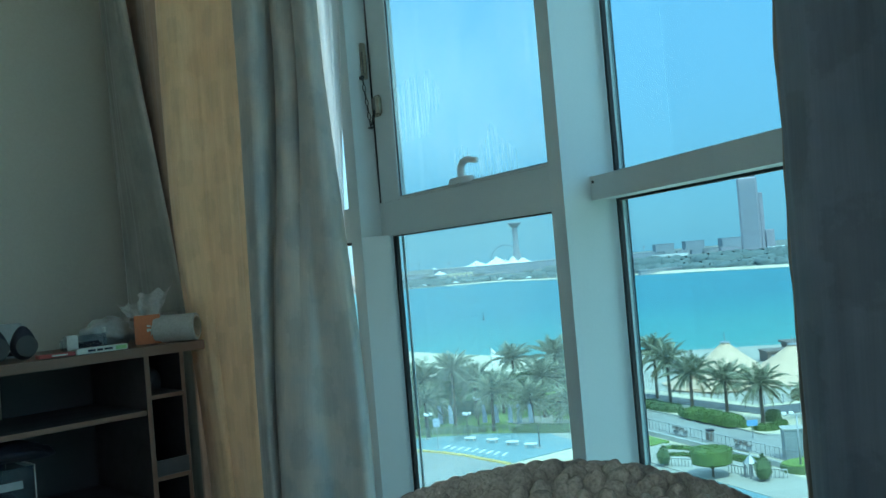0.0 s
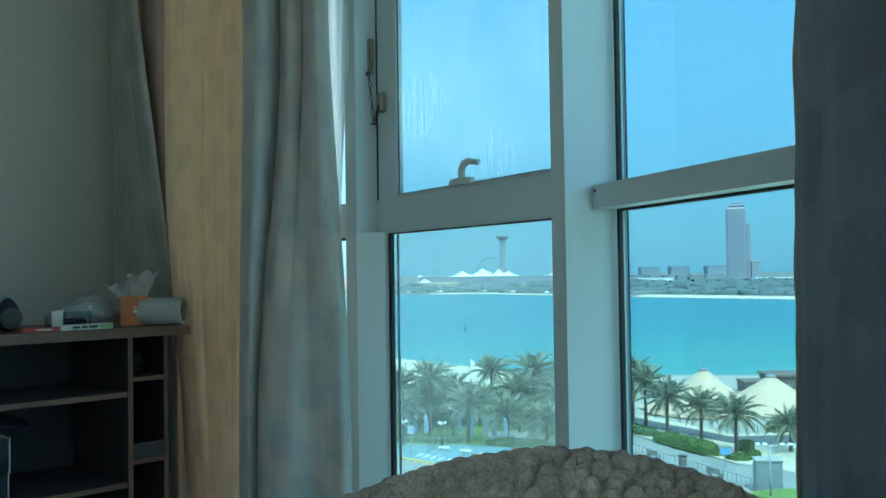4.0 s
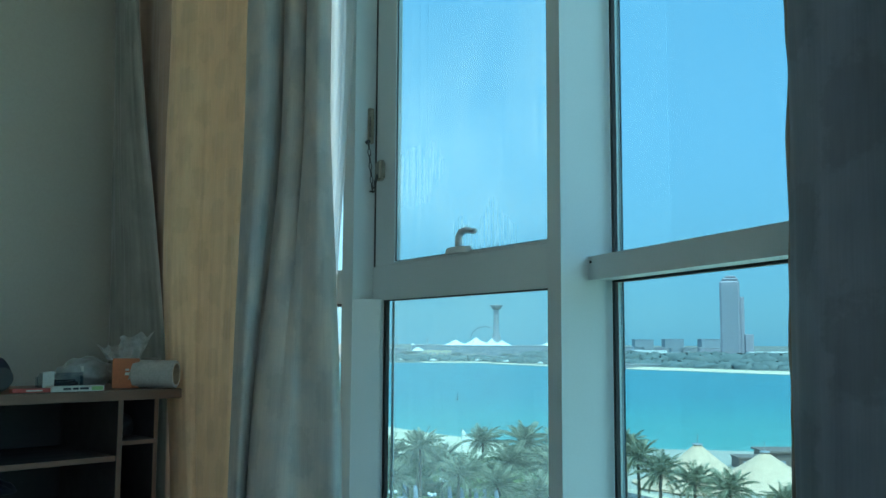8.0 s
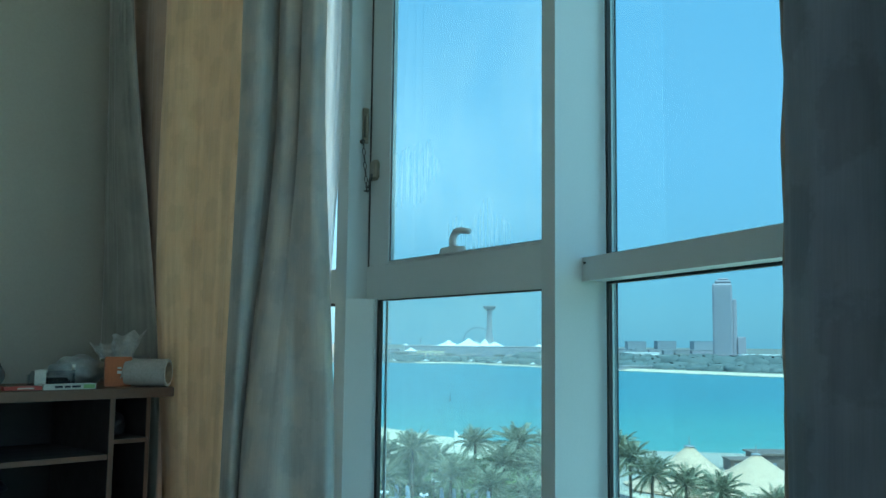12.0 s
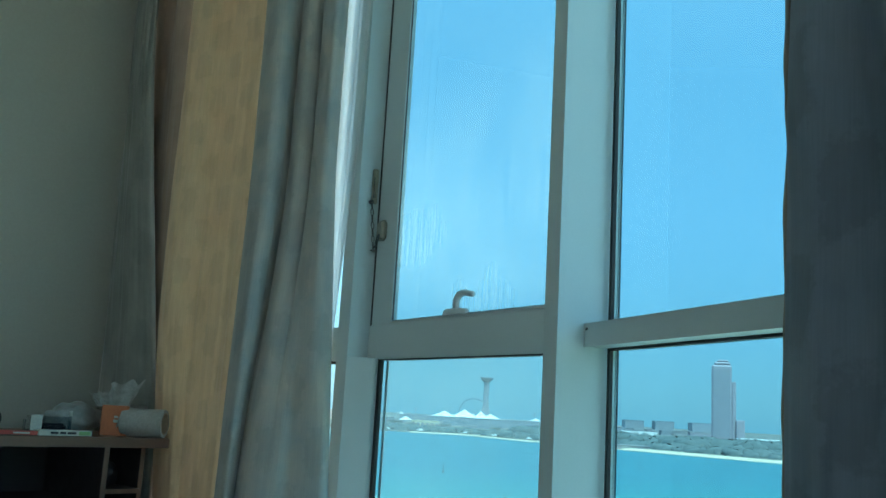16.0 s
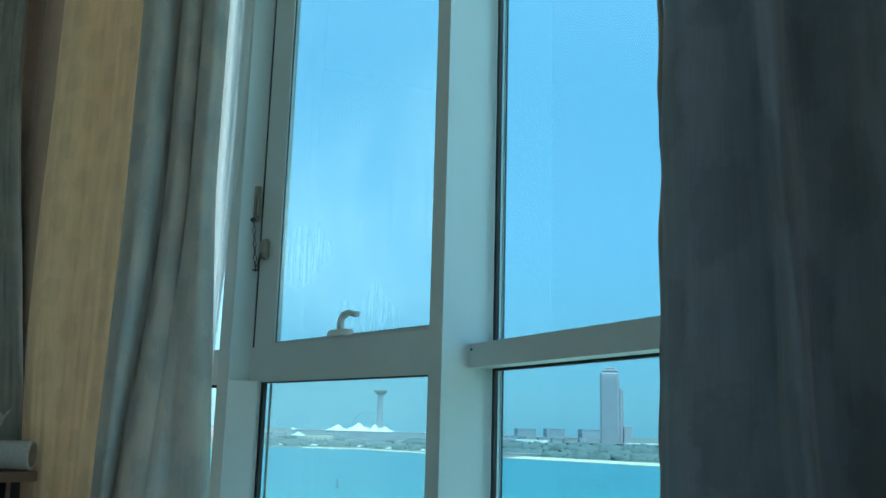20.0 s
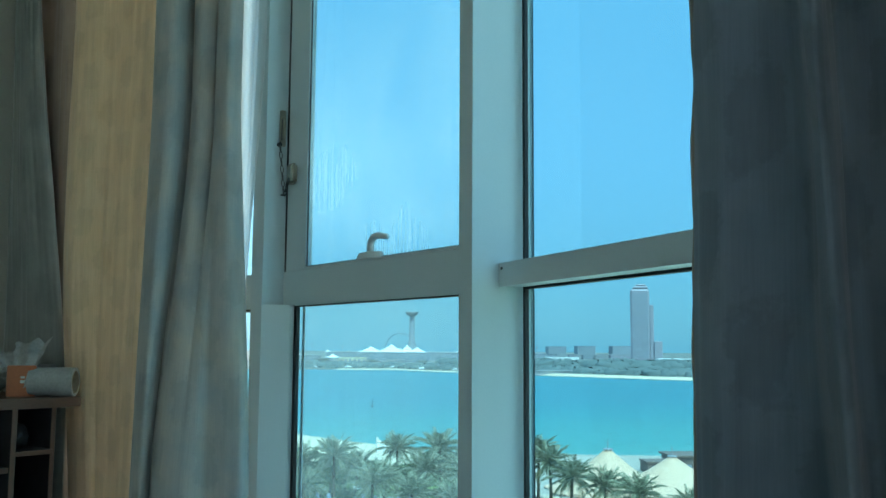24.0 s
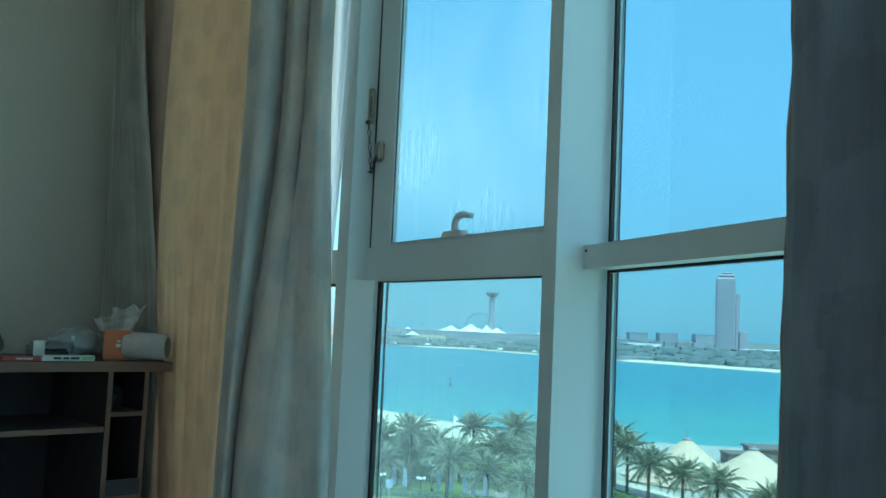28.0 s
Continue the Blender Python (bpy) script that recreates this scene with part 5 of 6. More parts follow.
def trunk_mesh(h, r, seed):
    rng = random.Random(seed)
    rings = max(14, int(h / 0.28))
    verts, faces = [], []
    n = 12
    lean = (rng.uniform(-0.02, 0.02), rng.uniform(-0.02, 0.02))
    for i in range(rings + 1):
        u = i / rings
        rr = r * (1.25 - 0.35 * u if u < 0.9 else 0.935 + (u - 0.9) * 2.0) * (1.0 + (0.07 if i % 2 else -0.05))
        for k in range(n):
            w = 2 * math.pi * (k + 0.5 * (i % 2)) / n
            verts.append((rr * math.cos(w) + lean[0] * h * u * u, rr * math.sin(w) + lean[1] * h * u * u, h * u))
    for i in range(rings):
        for k in range(n):
            faces.append((i * n + k, i * n + (k + 1) % n, (i + 1) * n + (k + 1) % n, (i + 1) * n + k))
    faces.append(tuple(range(rings * n, rings * n + n)))
    return mesh_from("trunk", verts, faces, M_TRUNK), (lean[0] * h, lean[1] * h)


def frond_places(seed, count):
    rng = random.Random(seed)
    out = []
    for i in range(count):
        lev = (0, 1, 1, 2, 2, 3, 3, 4, 4, 5, 5, 2)[i % 12]
        out.append((lev, rng.randrange(2), i * 137.5 + rng.uniform(-12, 12), rng.uniform(-9, 9), rng.uniform(0.86, 1.12)))
    return out


def palm(x, y, crown_z, size, seed, split=False, base=GZ + 0.05, count=52, label=""):
    crown_z -= 0.9
    h = crown_z - base
    t = thing("date_palm", label or "tall date palm with a feathery grey-green crown", "palm tree", group="promenade palms" if split else "park palms", at=(x, y, base))
    me, off = trunk_mesh(h, 0.175 * (0.8 + 0.2 * size), seed)
    attach("trunk", me, t)
    mats = []
    for lev, var, az, twist, sc in frond_places(seed, count):
        mats.append((lev, var, Matrix.Translation((off[0], off[1], h + 0.05)) @ pose(0, 0, 0, twist, 0, az) @ Matrix.Translation((0.12, 0, 0)) @ Matrix.Diagonal((size * sc * 1.1,) * 3 + (1,))))
    if split:
        for lev, var, m in mats:
            ob = attach("frond", FRONDS[lev][var], t)
            ob.matrix_local = m
    else:
        vs, fs = [], []
        for lev, var, m in mats:
            src = FRONDS[lev][var]
            co = np.empty(len(src.vertices) * 3)
            src.vertices.foreach_get("co", co)
            co = co.reshape(-1, 3)
            mm = np.array(m)
            k = sum(len(v) for v in vs)
            vs.append(co @ mm[:3, :3].T + mm[:3, 3])
            fs += [tuple(k + i for i in p.vertices) for p in src.polygons]
        attach("crown", mesh_from("crown", np.concatenate(vs).tolist(), fs, M_FROND), t)
    return t


for x, y, cz, size, seed in ((24.1, 114.0, -12.0, 1.0, 1), (26.0, 111.0, -13.4, 1.08, 2), (28.9, 106.5, -13.9, 0.95, 3), (30.5, 98.8, -13.5, 1.0, 4), (36.6, 99.5, -14.9, 0.85, 5), (24.0, 121.5, -11.6, 1.0, 6)):
    palm(x, y, cz - 0.35, size, seed, split=True, base=GZ + 0.19 if y < 116 else GZ + 0.03)
for x, y, cz, size, seed in ((-2.6, 112.5, -10.6, 1.05, 11), (0.1, 117.0, -12.7, 1.05, 12), (5.6, 126.0, -11.3, 0.95, 13), (10.7, 118.0, -10.5, 1.1, 14),
                             (1.9, 107.5, -13.0, 1.0, 15), (6.5, 107.0, -14.2, 1.1, 16), (10.9, 105.5, -14.9, 1.05, 17), (-6.2, 113.5, -11.6, 1.05, 18),
                             (-6.0, 109.5, -13.8, 0.95, 19), (8.4, 113.5, -12.4, 1.1, 20), (3.6, 119.5, -14.2, 1.0, 21), (13.2, 111.0, -12.6, 1.05, 22),
                             (15.0, 118.0, -11.0, 1.05, 23), (-10.0, 118.0, -11.4, 1.1, 24), (-3.2, 119.0, -13.2, 1.0, 25), (-9.5, 110.5, -13.0, 1.0, 26)):
    palm(x, y, cz - 0.6, size, seed, count=56)


# ---- hedges and shrubs ----
def leafy(name, label, category, path, width, height, material, seed, leaves=3000, group=""):
    """A clipped mass along a line, closed underneath, with a skin of small leaves."""
    rng = random.Random(seed)
    pts, total = catmull(path, 60)
    n, mseg = 60, 14
    verts, faces = [], []
    for i, p in enumerate(pts):
        d = (pts[min(i + 1, n - 1)] - pts[max(i - 1, 0)]).normalized()
        s = Vector((-d.y, d.x, 0))
        end = min(1.0, 4.0 * min(i, n - 1 - i) / n + 0.35)
        for k in range(mseg):
            a = math.pi * k / (mseg - 1)
            rough = 1 + 0.16 * noise.noise((p.x * 0.9 + k * 0.3, p.y * 0.9, seed)) + 0.03 * math.sin(i * 0.9)
            verts.append(p + s * (math.copysign(abs(math.cos(a)) ** 0.6, math.cos(a)) * width / 2 * end * rough) + Vector((0, 0, (max(math.sin(a), 0.0) ** 0.7) * height * end * rough)))
    for i in range(n - 1):
        for k in range(mseg - 1):
            q = i * mseg + k
            faces.append((q, q + 1, q + mseg + 1, q + mseg))
    faces.append(tuple(range(mseg)))
    faces.append(tuple(range((n - 1) * mseg + mseg - 1, (n - 1) * mseg - 1, -1)))
    base = len(faces)
    for _ in range(leaves):
        i, k = rng.randrange(n - 1), rng.randrange(mseg - 1)
        p = verts[i * mseg + k].lerp(verts[(i + 1) * mseg + k + 1], rng.random())
        o = Vector((rng.uniform(-1, 1), rng.uniform(-1, 1), rng.uniform(-0.3, 1))).normalized()
        t = o.cross(Vector((rng.uniform(-1, 1), rng.uniform(-1, 1), rng.uniform(-1, 1)))).normalized()
        z = rng.uniform(0.09, 0.2)
        q = len(verts)
        verts += [p, p + o * z * 0.6 + t * z * 0.35, p + o * z * 1.2, p + o * z * 0.6 - t * z * 0.35]
        faces.append((q, q + 1, q + 2, q + 3))
    ob = new(name, mesh_from(name, verts, faces, material))
    return tagged(ob, label, category, group)


HZ = GZ + 0.2


def lift(ob, z):
    ob.location.z = z
    return ob


lift(leafy("hedge", "bright green clipped hedge on the planting island", "hedge", [(23.9, 107.6), (25.4, 104.0), (26.9, 100.4), (28.3, 97.2)], 2.3, 1.05, M_LEAF, 2, 5000), HZ)
lift(leafy("hedge", "low clipped border hedge at the island's tip", "hedge", [(28.5, 96.0), (29.8, 95.0), (31.4, 95.9), (32.1, 97.6)], 1.0, 0.6, M_LEAF, 3, 2200), HZ)
lift(leafy("shrub_bed", "dark low shrubs round the palm trunks", "shrubs", [(20.8, 117.5), (22.6, 112.6), (24.3, 109.0)], 2.4, 0.7, M_LEAFD, 4, 2600), HZ)
lift(leafy("shrub", "dark rounded shrub at the foot of a palm", "shrub", [(31.2, 100.0), (32.4, 98.8)], 1.1, 1.1, M_LEAFD, 5, 1200), HZ)
for path, w, h, s in (([(-16, 121.5), (-8, 122), (0, 121), (3, 120.5)], 2.2, 1.7, 11), ([(-10, 108.6), (-4, 108.4), (1, 107.3)], 1.0, 0.8, 13), ([(4, 105.6), (8, 104.0), (11.5, 102.4)], 1.2, 0.9, 14), ([(6, 121.5), (11, 120.5), (14, 119)], 2.0, 1.6, 15), ([(-18, 140), (-4, 142), (14, 138)], 5.0, 2.2, 16), ([(-14, 131), (-4, 132), (3, 131)], 4.0, 2.4, 17)):
    lift(leafy("shrub_bed", "dark green park shrubs beside the lawn", "shrubs", path, w, h, M_LEAFD, s, 3000, "park shrubs"), GZ + 0.06)


# broad-leaved trees between the palms
def park_tree(x, y, h, r, seed):
    rng = random.Random(seed)
    t = thing("park_tree", "dense dark green broad-leaved park tree", "tree", group="park trees", at=(x, y, GZ + 0.05))
    attach("trunk", tube_mesh("trunk", [(0, 0, 0), (0.1, 0, h * 0.3), (0.05, 0.1, h * 0.6), (0, 0, h * 0.85)], [0.26, 0.2, 0.14, 0.05], M_TRUNK, 10), t)
    for k in range(4):
        a = k * 1.6 + rng.random()
        attach("limb", tube_mesh("limb", [(0.05, 0.05, h * 0.45), (math.cos(a) * r * 0.35, math.sin(a) * r * 0.35, h * 0.65), (math.cos(a) * r * 0.7, math.sin(a) * r * 0.7, h * 0.78)], [0.1, 0.07, 0.03], M_TRUNK, 8), t)
    verts, faces = [], []
    clumps = [(Vector((rng.gauss(0, 0.5) * r, rng.gauss(0, 0.5) * r, h * rng.uniform(0.62, 1.0))), rng.uniform(0.5, 1.0)) for _ in range(34)]
    for c, s in clumps:
        for _ in range(110):
            o = Vector((rng.gauss(0, 1), rng.gauss(0, 1), rng.gauss(0, 0.8))) * 0.45 * s
            p = c + o
            d = Vector((rng.uniform(-1, 1), rng.uniform(-1, 1), rng.uniform(-0.6, 0.6))).normalized()
            q = d.cross(Vector((rng.uniform(-1, 1), rng.uniform(-1, 1), rng.uniform(-1, 1)))).normalized()
            z = rng.uniform(0.12, 0.24)
            k = len(verts)
            verts += [p - d * z, p + q * z * 0.5, p + d * z, p - q * z * 0.5]
            faces.append((k, k + 1, k + 2, k + 3))
    attach("crown", mesh_from("crown", verts, faces, M_LEAFD), t)


for x, y, h, r, s in ((1.4, 121, 4.6, 2.0, 1), (7.6, 122, 4.8, 2.2, 2), (12.4, 121, 5.2, 2.2, 4), (-4.4, 117, 5.0, 2.1, 5), (-8.5, 121, 5.4, 2.2, 7)):
    park_tree(x, y, h, r, s)

# small yellowish tree and shrubs by the tents
lift(leafy("shrub", "dry yellowish shrub in front of the tents", "shrub", [(38.5, 112.6), (41.5, 112.4)], 2.2, 1.3, M_FROND2, 31, 1800), GZ + 0.03)


# ---- tents ----
def tent(x, y, r, h, seed):
    t = thing("event_tent", "large white peaked tent with a small crown on its mast", "tent", group="promenade tents", at=(x, y, GZ + 0.03), yaw=20)
    n, m = 48, 26
    verts, faces = [], []
    for j in range(m + 1):
        v = j / m
        rad = r * (0.055 + 0.945 * v)
        z = h * (1 - (1 - (1 - v) ** 1.28) * 0.96)
        for k in range(n):
            w = 2 * math.pi * k / n
            scallop = 1 + 0.06 * v * math.cos(8 * w)
            sag = -0.35 * v * (1 - v) * (1 + 0.5 * math.cos(8 * w))
            edge = 0.08 * (v ** 6) * math.cos(8 * w)
            verts.append((rad * scallop * math.cos(w), rad * scallop * math.sin(w), z + sag + edge))
    for j in range(m):
        for k in range(n):
            faces.append((j * n + k, j * n + (k + 1) % n, (j + 1) * n + (k + 1) % n, (j + 1) * n + k))
    faces.append(tuple(range(n - 1, -1, -1)))
    me = mesh_from("roof", verts, faces, M_TENT, True)
    attach("roof", me, t)
    part("mast_ring", cyl_bm((0, 0, h + 0.02), (0, 0, h + 0.18), r * 0.085, r * 0.08, 24), M_STEEL, t)
    part("mast", cyl_bm((0, 0, 0), (0, 0, h + 1.5), 0.10, 0.05, 10), M_STEEL, t)
    for k in range(8):
        w = 2 * math.pi * k / 8
        part("post", cyl_bm((r * 1.04 * math.cos(w), r * 1.04 * math.sin(w), 0), (r * 1.04 * math.cos(w), r * 1.04 * math.sin(w), h * 0.06), 0.07, None, 8), M_STEEL, t)
    # side walls of the same cloth
    verts, faces = [], []
    for k in range(n):
        w = 2 * math.pi * k / n
        rr = r * 0.93 * (1 + 0.015 * math.cos(24 * w))
        verts += [(rr * math.cos(w), rr * math.sin(w), 0), (rr * math.cos(w), rr * math.sin(w), h * 0.07)]
    faces = [(2 * k, 2 * ((k + 1) % n), 2 * ((k + 1) % n) + 1, 2 * k + 1) for k in range(n)]
    attach("side_wall", mesh_from("side_wall", verts, faces, M_TENT, True), t)


tent(35.6, 129.5, 8.8, 5.7, 1)
tent(45.3, 130.5, 8.8, 4.55, 2)
tent(57.5, 129.0, 9.6, 4.4, 3)

# low brown beach building behind the tents
bb = thing("beach_building", "low brown beach building with a flat roof", "building", at=(60, 152, GZ - 0.25))
part("wall", box_bm(-8, 10, -3, 3, 0, 2.6), M_BROWN, bb)
part("roof", box_bm(-8.4, 10.4, -3.4, 3.4, 2.6, 2.9), M_BROWN, bb)
for i in range(4):
    part("window", box_bm(-7 + i * 4.2, -5 + i * 4.2, -3.06, -3.0, 0.6, 1.4), M_FARGLASS, bb)
b2 = thing("beach_building", "small brown beach hut with a flat roof", "building", at=(49.0, 149, GZ - 0.25))
part("wall", box_bm(-2, 2, -2, 2, 0, 1.9), M_BROWN, b2)
part("roof", box_bm(-2.2, 2.2, -2.2, 2.2, 1.9, 2.15), M_BROWN, b2)
part("window", box_bm(-1.4, 1.4, -2.06, -2.0, 0.7, 1.5), M_FARGLASS, b2)


# ---- street furniture ----
def fence(a, b, step, label):
    f = thing("railing", label, "railing")
    a, b = Vector((*a, 0)), Vector((*b, 0))
    n = round((b - a).length / step)
    zb = GZ + 0.14
    for i in range(n + 1):
        p = a.lerp(b, i / n)
        big = i % 3 == 0
        part("post", cyl_bm((p.x, p.y, zb), (p.x, p.y, zb + (1.15 if big else 1.0)), 0.045 if big else 0.022, None, 6), M_STEEL, f)
    for z in (0.18, 1.02):
        bm = cyl_bm((a.x, a.y, zb + z), (b.x, b.y, zb + z), 0.035, None, 6)
        part("rail", bm, M_STEEL, f)
    return f


fence((16.0, 108.0), (27.6, 80.2), 0.62, "grey steel railing along the pavement")
sheet("low_wall", strip((14.6, 107.6), (26.6, 78.8), -0.35, 0.0), GZ + 0.5, M_KERB, "low pale wall below the railing", "wall", thick=0.52)
sheet("lawn", [(13.2, 108.0), (19.3, 93.6), (17.2, 92.2), (12.5, 104.0)], GZ + 0.22, M_GRASS, "small lawn below the railing", "lawn", thick=0.2)
# hotel garden below the railing: pale paving, clipped hedges, cones and white balustrades
sheet("garden_paving", [(17.2, 92.0), (19.4, 93.4), (26.2, 78.2), (24.5, 70), (12, 70), (12.5, 96)], GZ + 0.05, M_PAVE, "pale garden paving below the railing", "paving", thick=0.1)
sheet("garden_pool", [(15.5, 76.6), (19.7, 76.5), (22.7, 75.0), (22.5, 70.5), (15.5, 70.5)], GZ + 0.09, M_PLAZA, "light blue garden pool surround", "paving", thick=0.08)
for path, w_, h_, sd in (([(18.0, 91.2), (20.4, 89.0), (22.0, 86.0)], 0.7, 0.35, 51), ([(22.2, 84.8), (23.6, 83.2), (24.6, 81.0)], 0.9, 0.4, 52), ([(17.6, 87.6), (19.4, 86.8), (21.0, 85.0)], 0.6, 0.3, 53)):
    lift(leafy("border_hedge", "low clipped green border hedge in the garden", "hedge", path, w_, h_, M_LEAF, sd, 900, "garden hedges"), GZ + 0.06)


def cone_shrub(x, y, r, h, seed):
    """A clipped cone on a short stem, skinned with small leaves."""
    rng = random.Random(seed)
    t = thing("cone_shrub", "clipped green cone-shaped shrub in the garden", "shrub", group="garden cones", at=(x, y, GZ + 0.05))
    part("stem", cyl_bm((0, 0, 0), (0, 0, 0.4), 0.06, None, 8), M_TRUNK, t)
    verts, faces = [], []
    n, m = 20, 12
    prof = lambda v: r * (math.sin(math.pi * min(v * 0.62 + 0.12, 1.0)) ** 0.8) * (1 - v ** 3)
    for j in range(m + 1):
        v = j / m
        for k in range(n):
            w = 2 * math.pi * k / n
            rr = max(prof(v), 0.01) * rng.uniform(0.95, 1.05)
            verts.append(Vector((rr * math.cos(w), rr * math.sin(w), 0.28 + v * (h - 0.28))))
    for j in range(m):
        for k in range(n):
            faces.append((j * n + k, j * n + (k + 1) % n, (j + 1) * n + (k + 1) % n, (j + 1) * n + k))
    faces.append(tuple(range(n - 1, -1, -1)))
    for _ in range(1500):
        p = rng.choice(verts[:n * (m + 1)]) + Vector((rng.uniform(-0.1, 0.1), rng.uniform(-0.1, 0.1), rng.uniform(-0.1, 0.1)))
        o = Vector((rng.uniform(-1, 1), rng.uniform(-1, 1), rng.uniform(-0.5, 1))).normalized()
        q = o.cross(Vector((rng.uniform(-1, 1), rng.uniform(-1, 1), 0.3))).normalized()
        z = rng.uniform(0.06, 0.12)
        k = len(verts)
        verts += [p, p + o * z * 0.6 + q * z * 0.4, p + o * z * 1.2, p + o * z * 0.6 - q * z * 0.4]
        faces.append((k, k + 1, k + 2, k + 3))
    attach("crown", mesh_from("crown", verts, faces, M_LEAFD), t)


cone_shrub(16.6, 83.6, 0.62, 1.8, 61)
cone_shrub(23.0, 75.6, 0.68, 2.2, 62)
cone_shrub(15.2, 86.5, 0.6, 1.7, 63)


def umbrella_tree(x, y):
    """A tree clipped to a flat drum on forking limbs."""
    t = thing("clipped_tree", "clipped drum-shaped tree on forking limbs in the garden", "tree", at=(x, y, GZ + 0.05))
    attach("trunk", tube_mesh("trunk", [(0, 0, 0), (0.03, 0, 0.5), (0, 0, 0.9)], [0.13, 0.1, 0.09], M_TRUNK, 8), t)
    for k in range(5):
        a = k * 1.26
        attach("limb", tube_mesh("limb", [(0, 0, 0.7), (0.4 * math.cos(a), 0.4 * math.sin(a), 1.1), (0.9 * math.cos(a), 0.9 * math.sin(a), 1.6)], [0.06, 0.05, 0.03], M_TRUNK, 6), t)
    rng = random.Random(71)
    verts, faces = [], []
    n = 28
    rings = ((0.6, 1.25), (1.5, 1.2), (1.68, 1.35), (1.72, 2.3), (1.66, 2.42), (1.1, 2.5), (0.3, 2.53))
    for r, z in rings:
        for k in range(n):
            w = 2 * math.pi * k / n
            f = rng.uniform(0.97, 1.03)
            verts.append(Vector((r * f * math.cos(w), r * f * math.sin(w), z + rng.uniform(-0.02, 0.02))))
    for j in range(len(rings) - 1):
        for k in range(n):
            faces.append((j * n + k, j * n + (k + 1) % n, (j + 1) * n + (k + 1) % n, (j + 1) * n + k))
    faces.append(tuple(range(n - 1, -1, -1)))
    faces.append(tuple((len(rings) - 1) * n + k for k in range(n)))
    skin = len(faces) - 2
    for _ in range(4000):
        f = faces[rng.randrange(skin)]
        p = verts[f[0]].lerp(verts[f[1]], rng.random()).lerp(verts[f[3]].lerp(verts[f[2]], rng.random()), rng.random())
        o = Vector((rng.uniform(-1, 1), rng.uniform(-1, 1), rng.uniform(-0.3, 1))).normalized()
        q = o.cross(Vector((rng.uniform(-1, 1), rng.uniform(-1, 1), 0.3))).normalized()
        z = rng.uniform(0.05, 0.11)
        k = len(verts)
        verts += [p, p + o * z * 0.6 + q * z * 0.4, p + o * z * 1.2, p + o * z * 0.6 - q * z * 0.4]
        faces.append((k, k + 1, k + 2, k + 3))
    attach("crown", mesh_from("crown", verts, faces, M_LEAF), t)


umbrella_tree(19.6, 78.4)


def balustrade(a, b):
    t = thing("balustrade", "low white garden balustrade", "balustrade", group="garden balustrades")
    a, b = Vector((*a, GZ + 0.05)), Vector((*b, GZ + 0.05))
    n = max(3, round((b - a).length / 0.3))
    for i in range(n + 1):
        p = a.lerp(b, i / n)
        part("baluster", cyl_bm(p, p + Vector((0, 0, 0.75)), 0.05, 0.04, 6), M_KERB, t)
    part("top_rail", prism_bm(strip(a.xy, b.xy, -0.09, 0.09), GZ + 0.80, GZ + 0.90), M_KERB, t)
    part("bottom_rail", prism_bm(strip(a.xy, b.xy, -0.09, 0.09), GZ + 0.051, GZ + 0.12), M_KERB, t)


balustrade((17.2, 83.2), (18.8, 82.3))
balustrade((21.2, 79.3), (22.3, 77.7))
balustrade((23.6, 76.6), (25.0, 75.8))
gz_ = thing("garden_pavilion", "small pale garden pavilion with a pointed roof", "pavilion", at=(22.4, 77.0, GZ + 0.05), yaw=20)
for sx in (-0.34, 0.34):
    for sy in (-0.34, 0.34):
        part("post", box_bm(sx - 0.06, sx + 0.06, sy - 0.06, sy + 0.06, 0, 1.35), M_STEEL, gz_)
part("roof", cyl_bm((0, 0, 1.35), (0, 0, 1.95), 0.62, 0.05, 8), M_STEEL, gz_)
part("finial", cyl_bm((0, 0, 1.95), (0, 0, 2.35), 0.05, 0.01, 6), M_KERB, gz_)


def sign_post(x, y, h, w_, tall, material, label, base=GZ + 0.12):
    t = thing("sign_post", label, "sign", at=(x, y, base))
    part("post", cyl_bm((0, 0, 0), (0, 0, h), 0.05, None, 8), M_STEEL, t)
    part("panel", box_bm(-w_ / 2, w_ / 2, -0.08, -0.05, h - tall, h), material, t, bevel=0.01)


sign_post(-4.4, 99.4, 3.3, 0.75, 0.9, M_BANNER, "pale blue sign on a slim post at the kerb")
sign_post(27.4, 92.4, 1.9, 1.1, 0.6, M_BLUESIGN, "light blue sign on a short post by the road", GZ + 0.02)
for x, y, h in ((6.3, 95.7, 2.7), (-5.8, 105.4, 2.7)):
    t = thing("plaza_post", "slim dark post on the plaza", "post", group="plaza posts", at=(x, y, GZ + 0.12))
    part("shaft", cyl_bm((0, 0, 0), (0, 0, h), 0.075, 0.06, 10), M_BLACK, t)
    part("base", cyl_bm((0, 0, 0), (0, 0, 0.12), 0.3, None, 12), M_KERB, t)
gate_ = thing("plaza_railing", "short dark railing beside the plaza steps", "railing")
for i in range(7):
    p = Vector((-2.7, 102.5, GZ + 0.12)).lerp(Vector((-1.4, 103.2, GZ + 0.12)), i / 6)
    part("post", cyl_bm(p, p + Vector((0, 0, 1.0)), 0.035, None, 6), M_BLACK, gate_)
part("rail", cyl_bm((-2.7, 102.5, GZ + 1.1), (-1.4, 103.2, GZ + 1.1), 0.035, None, 6), M_BLACK, gate_)


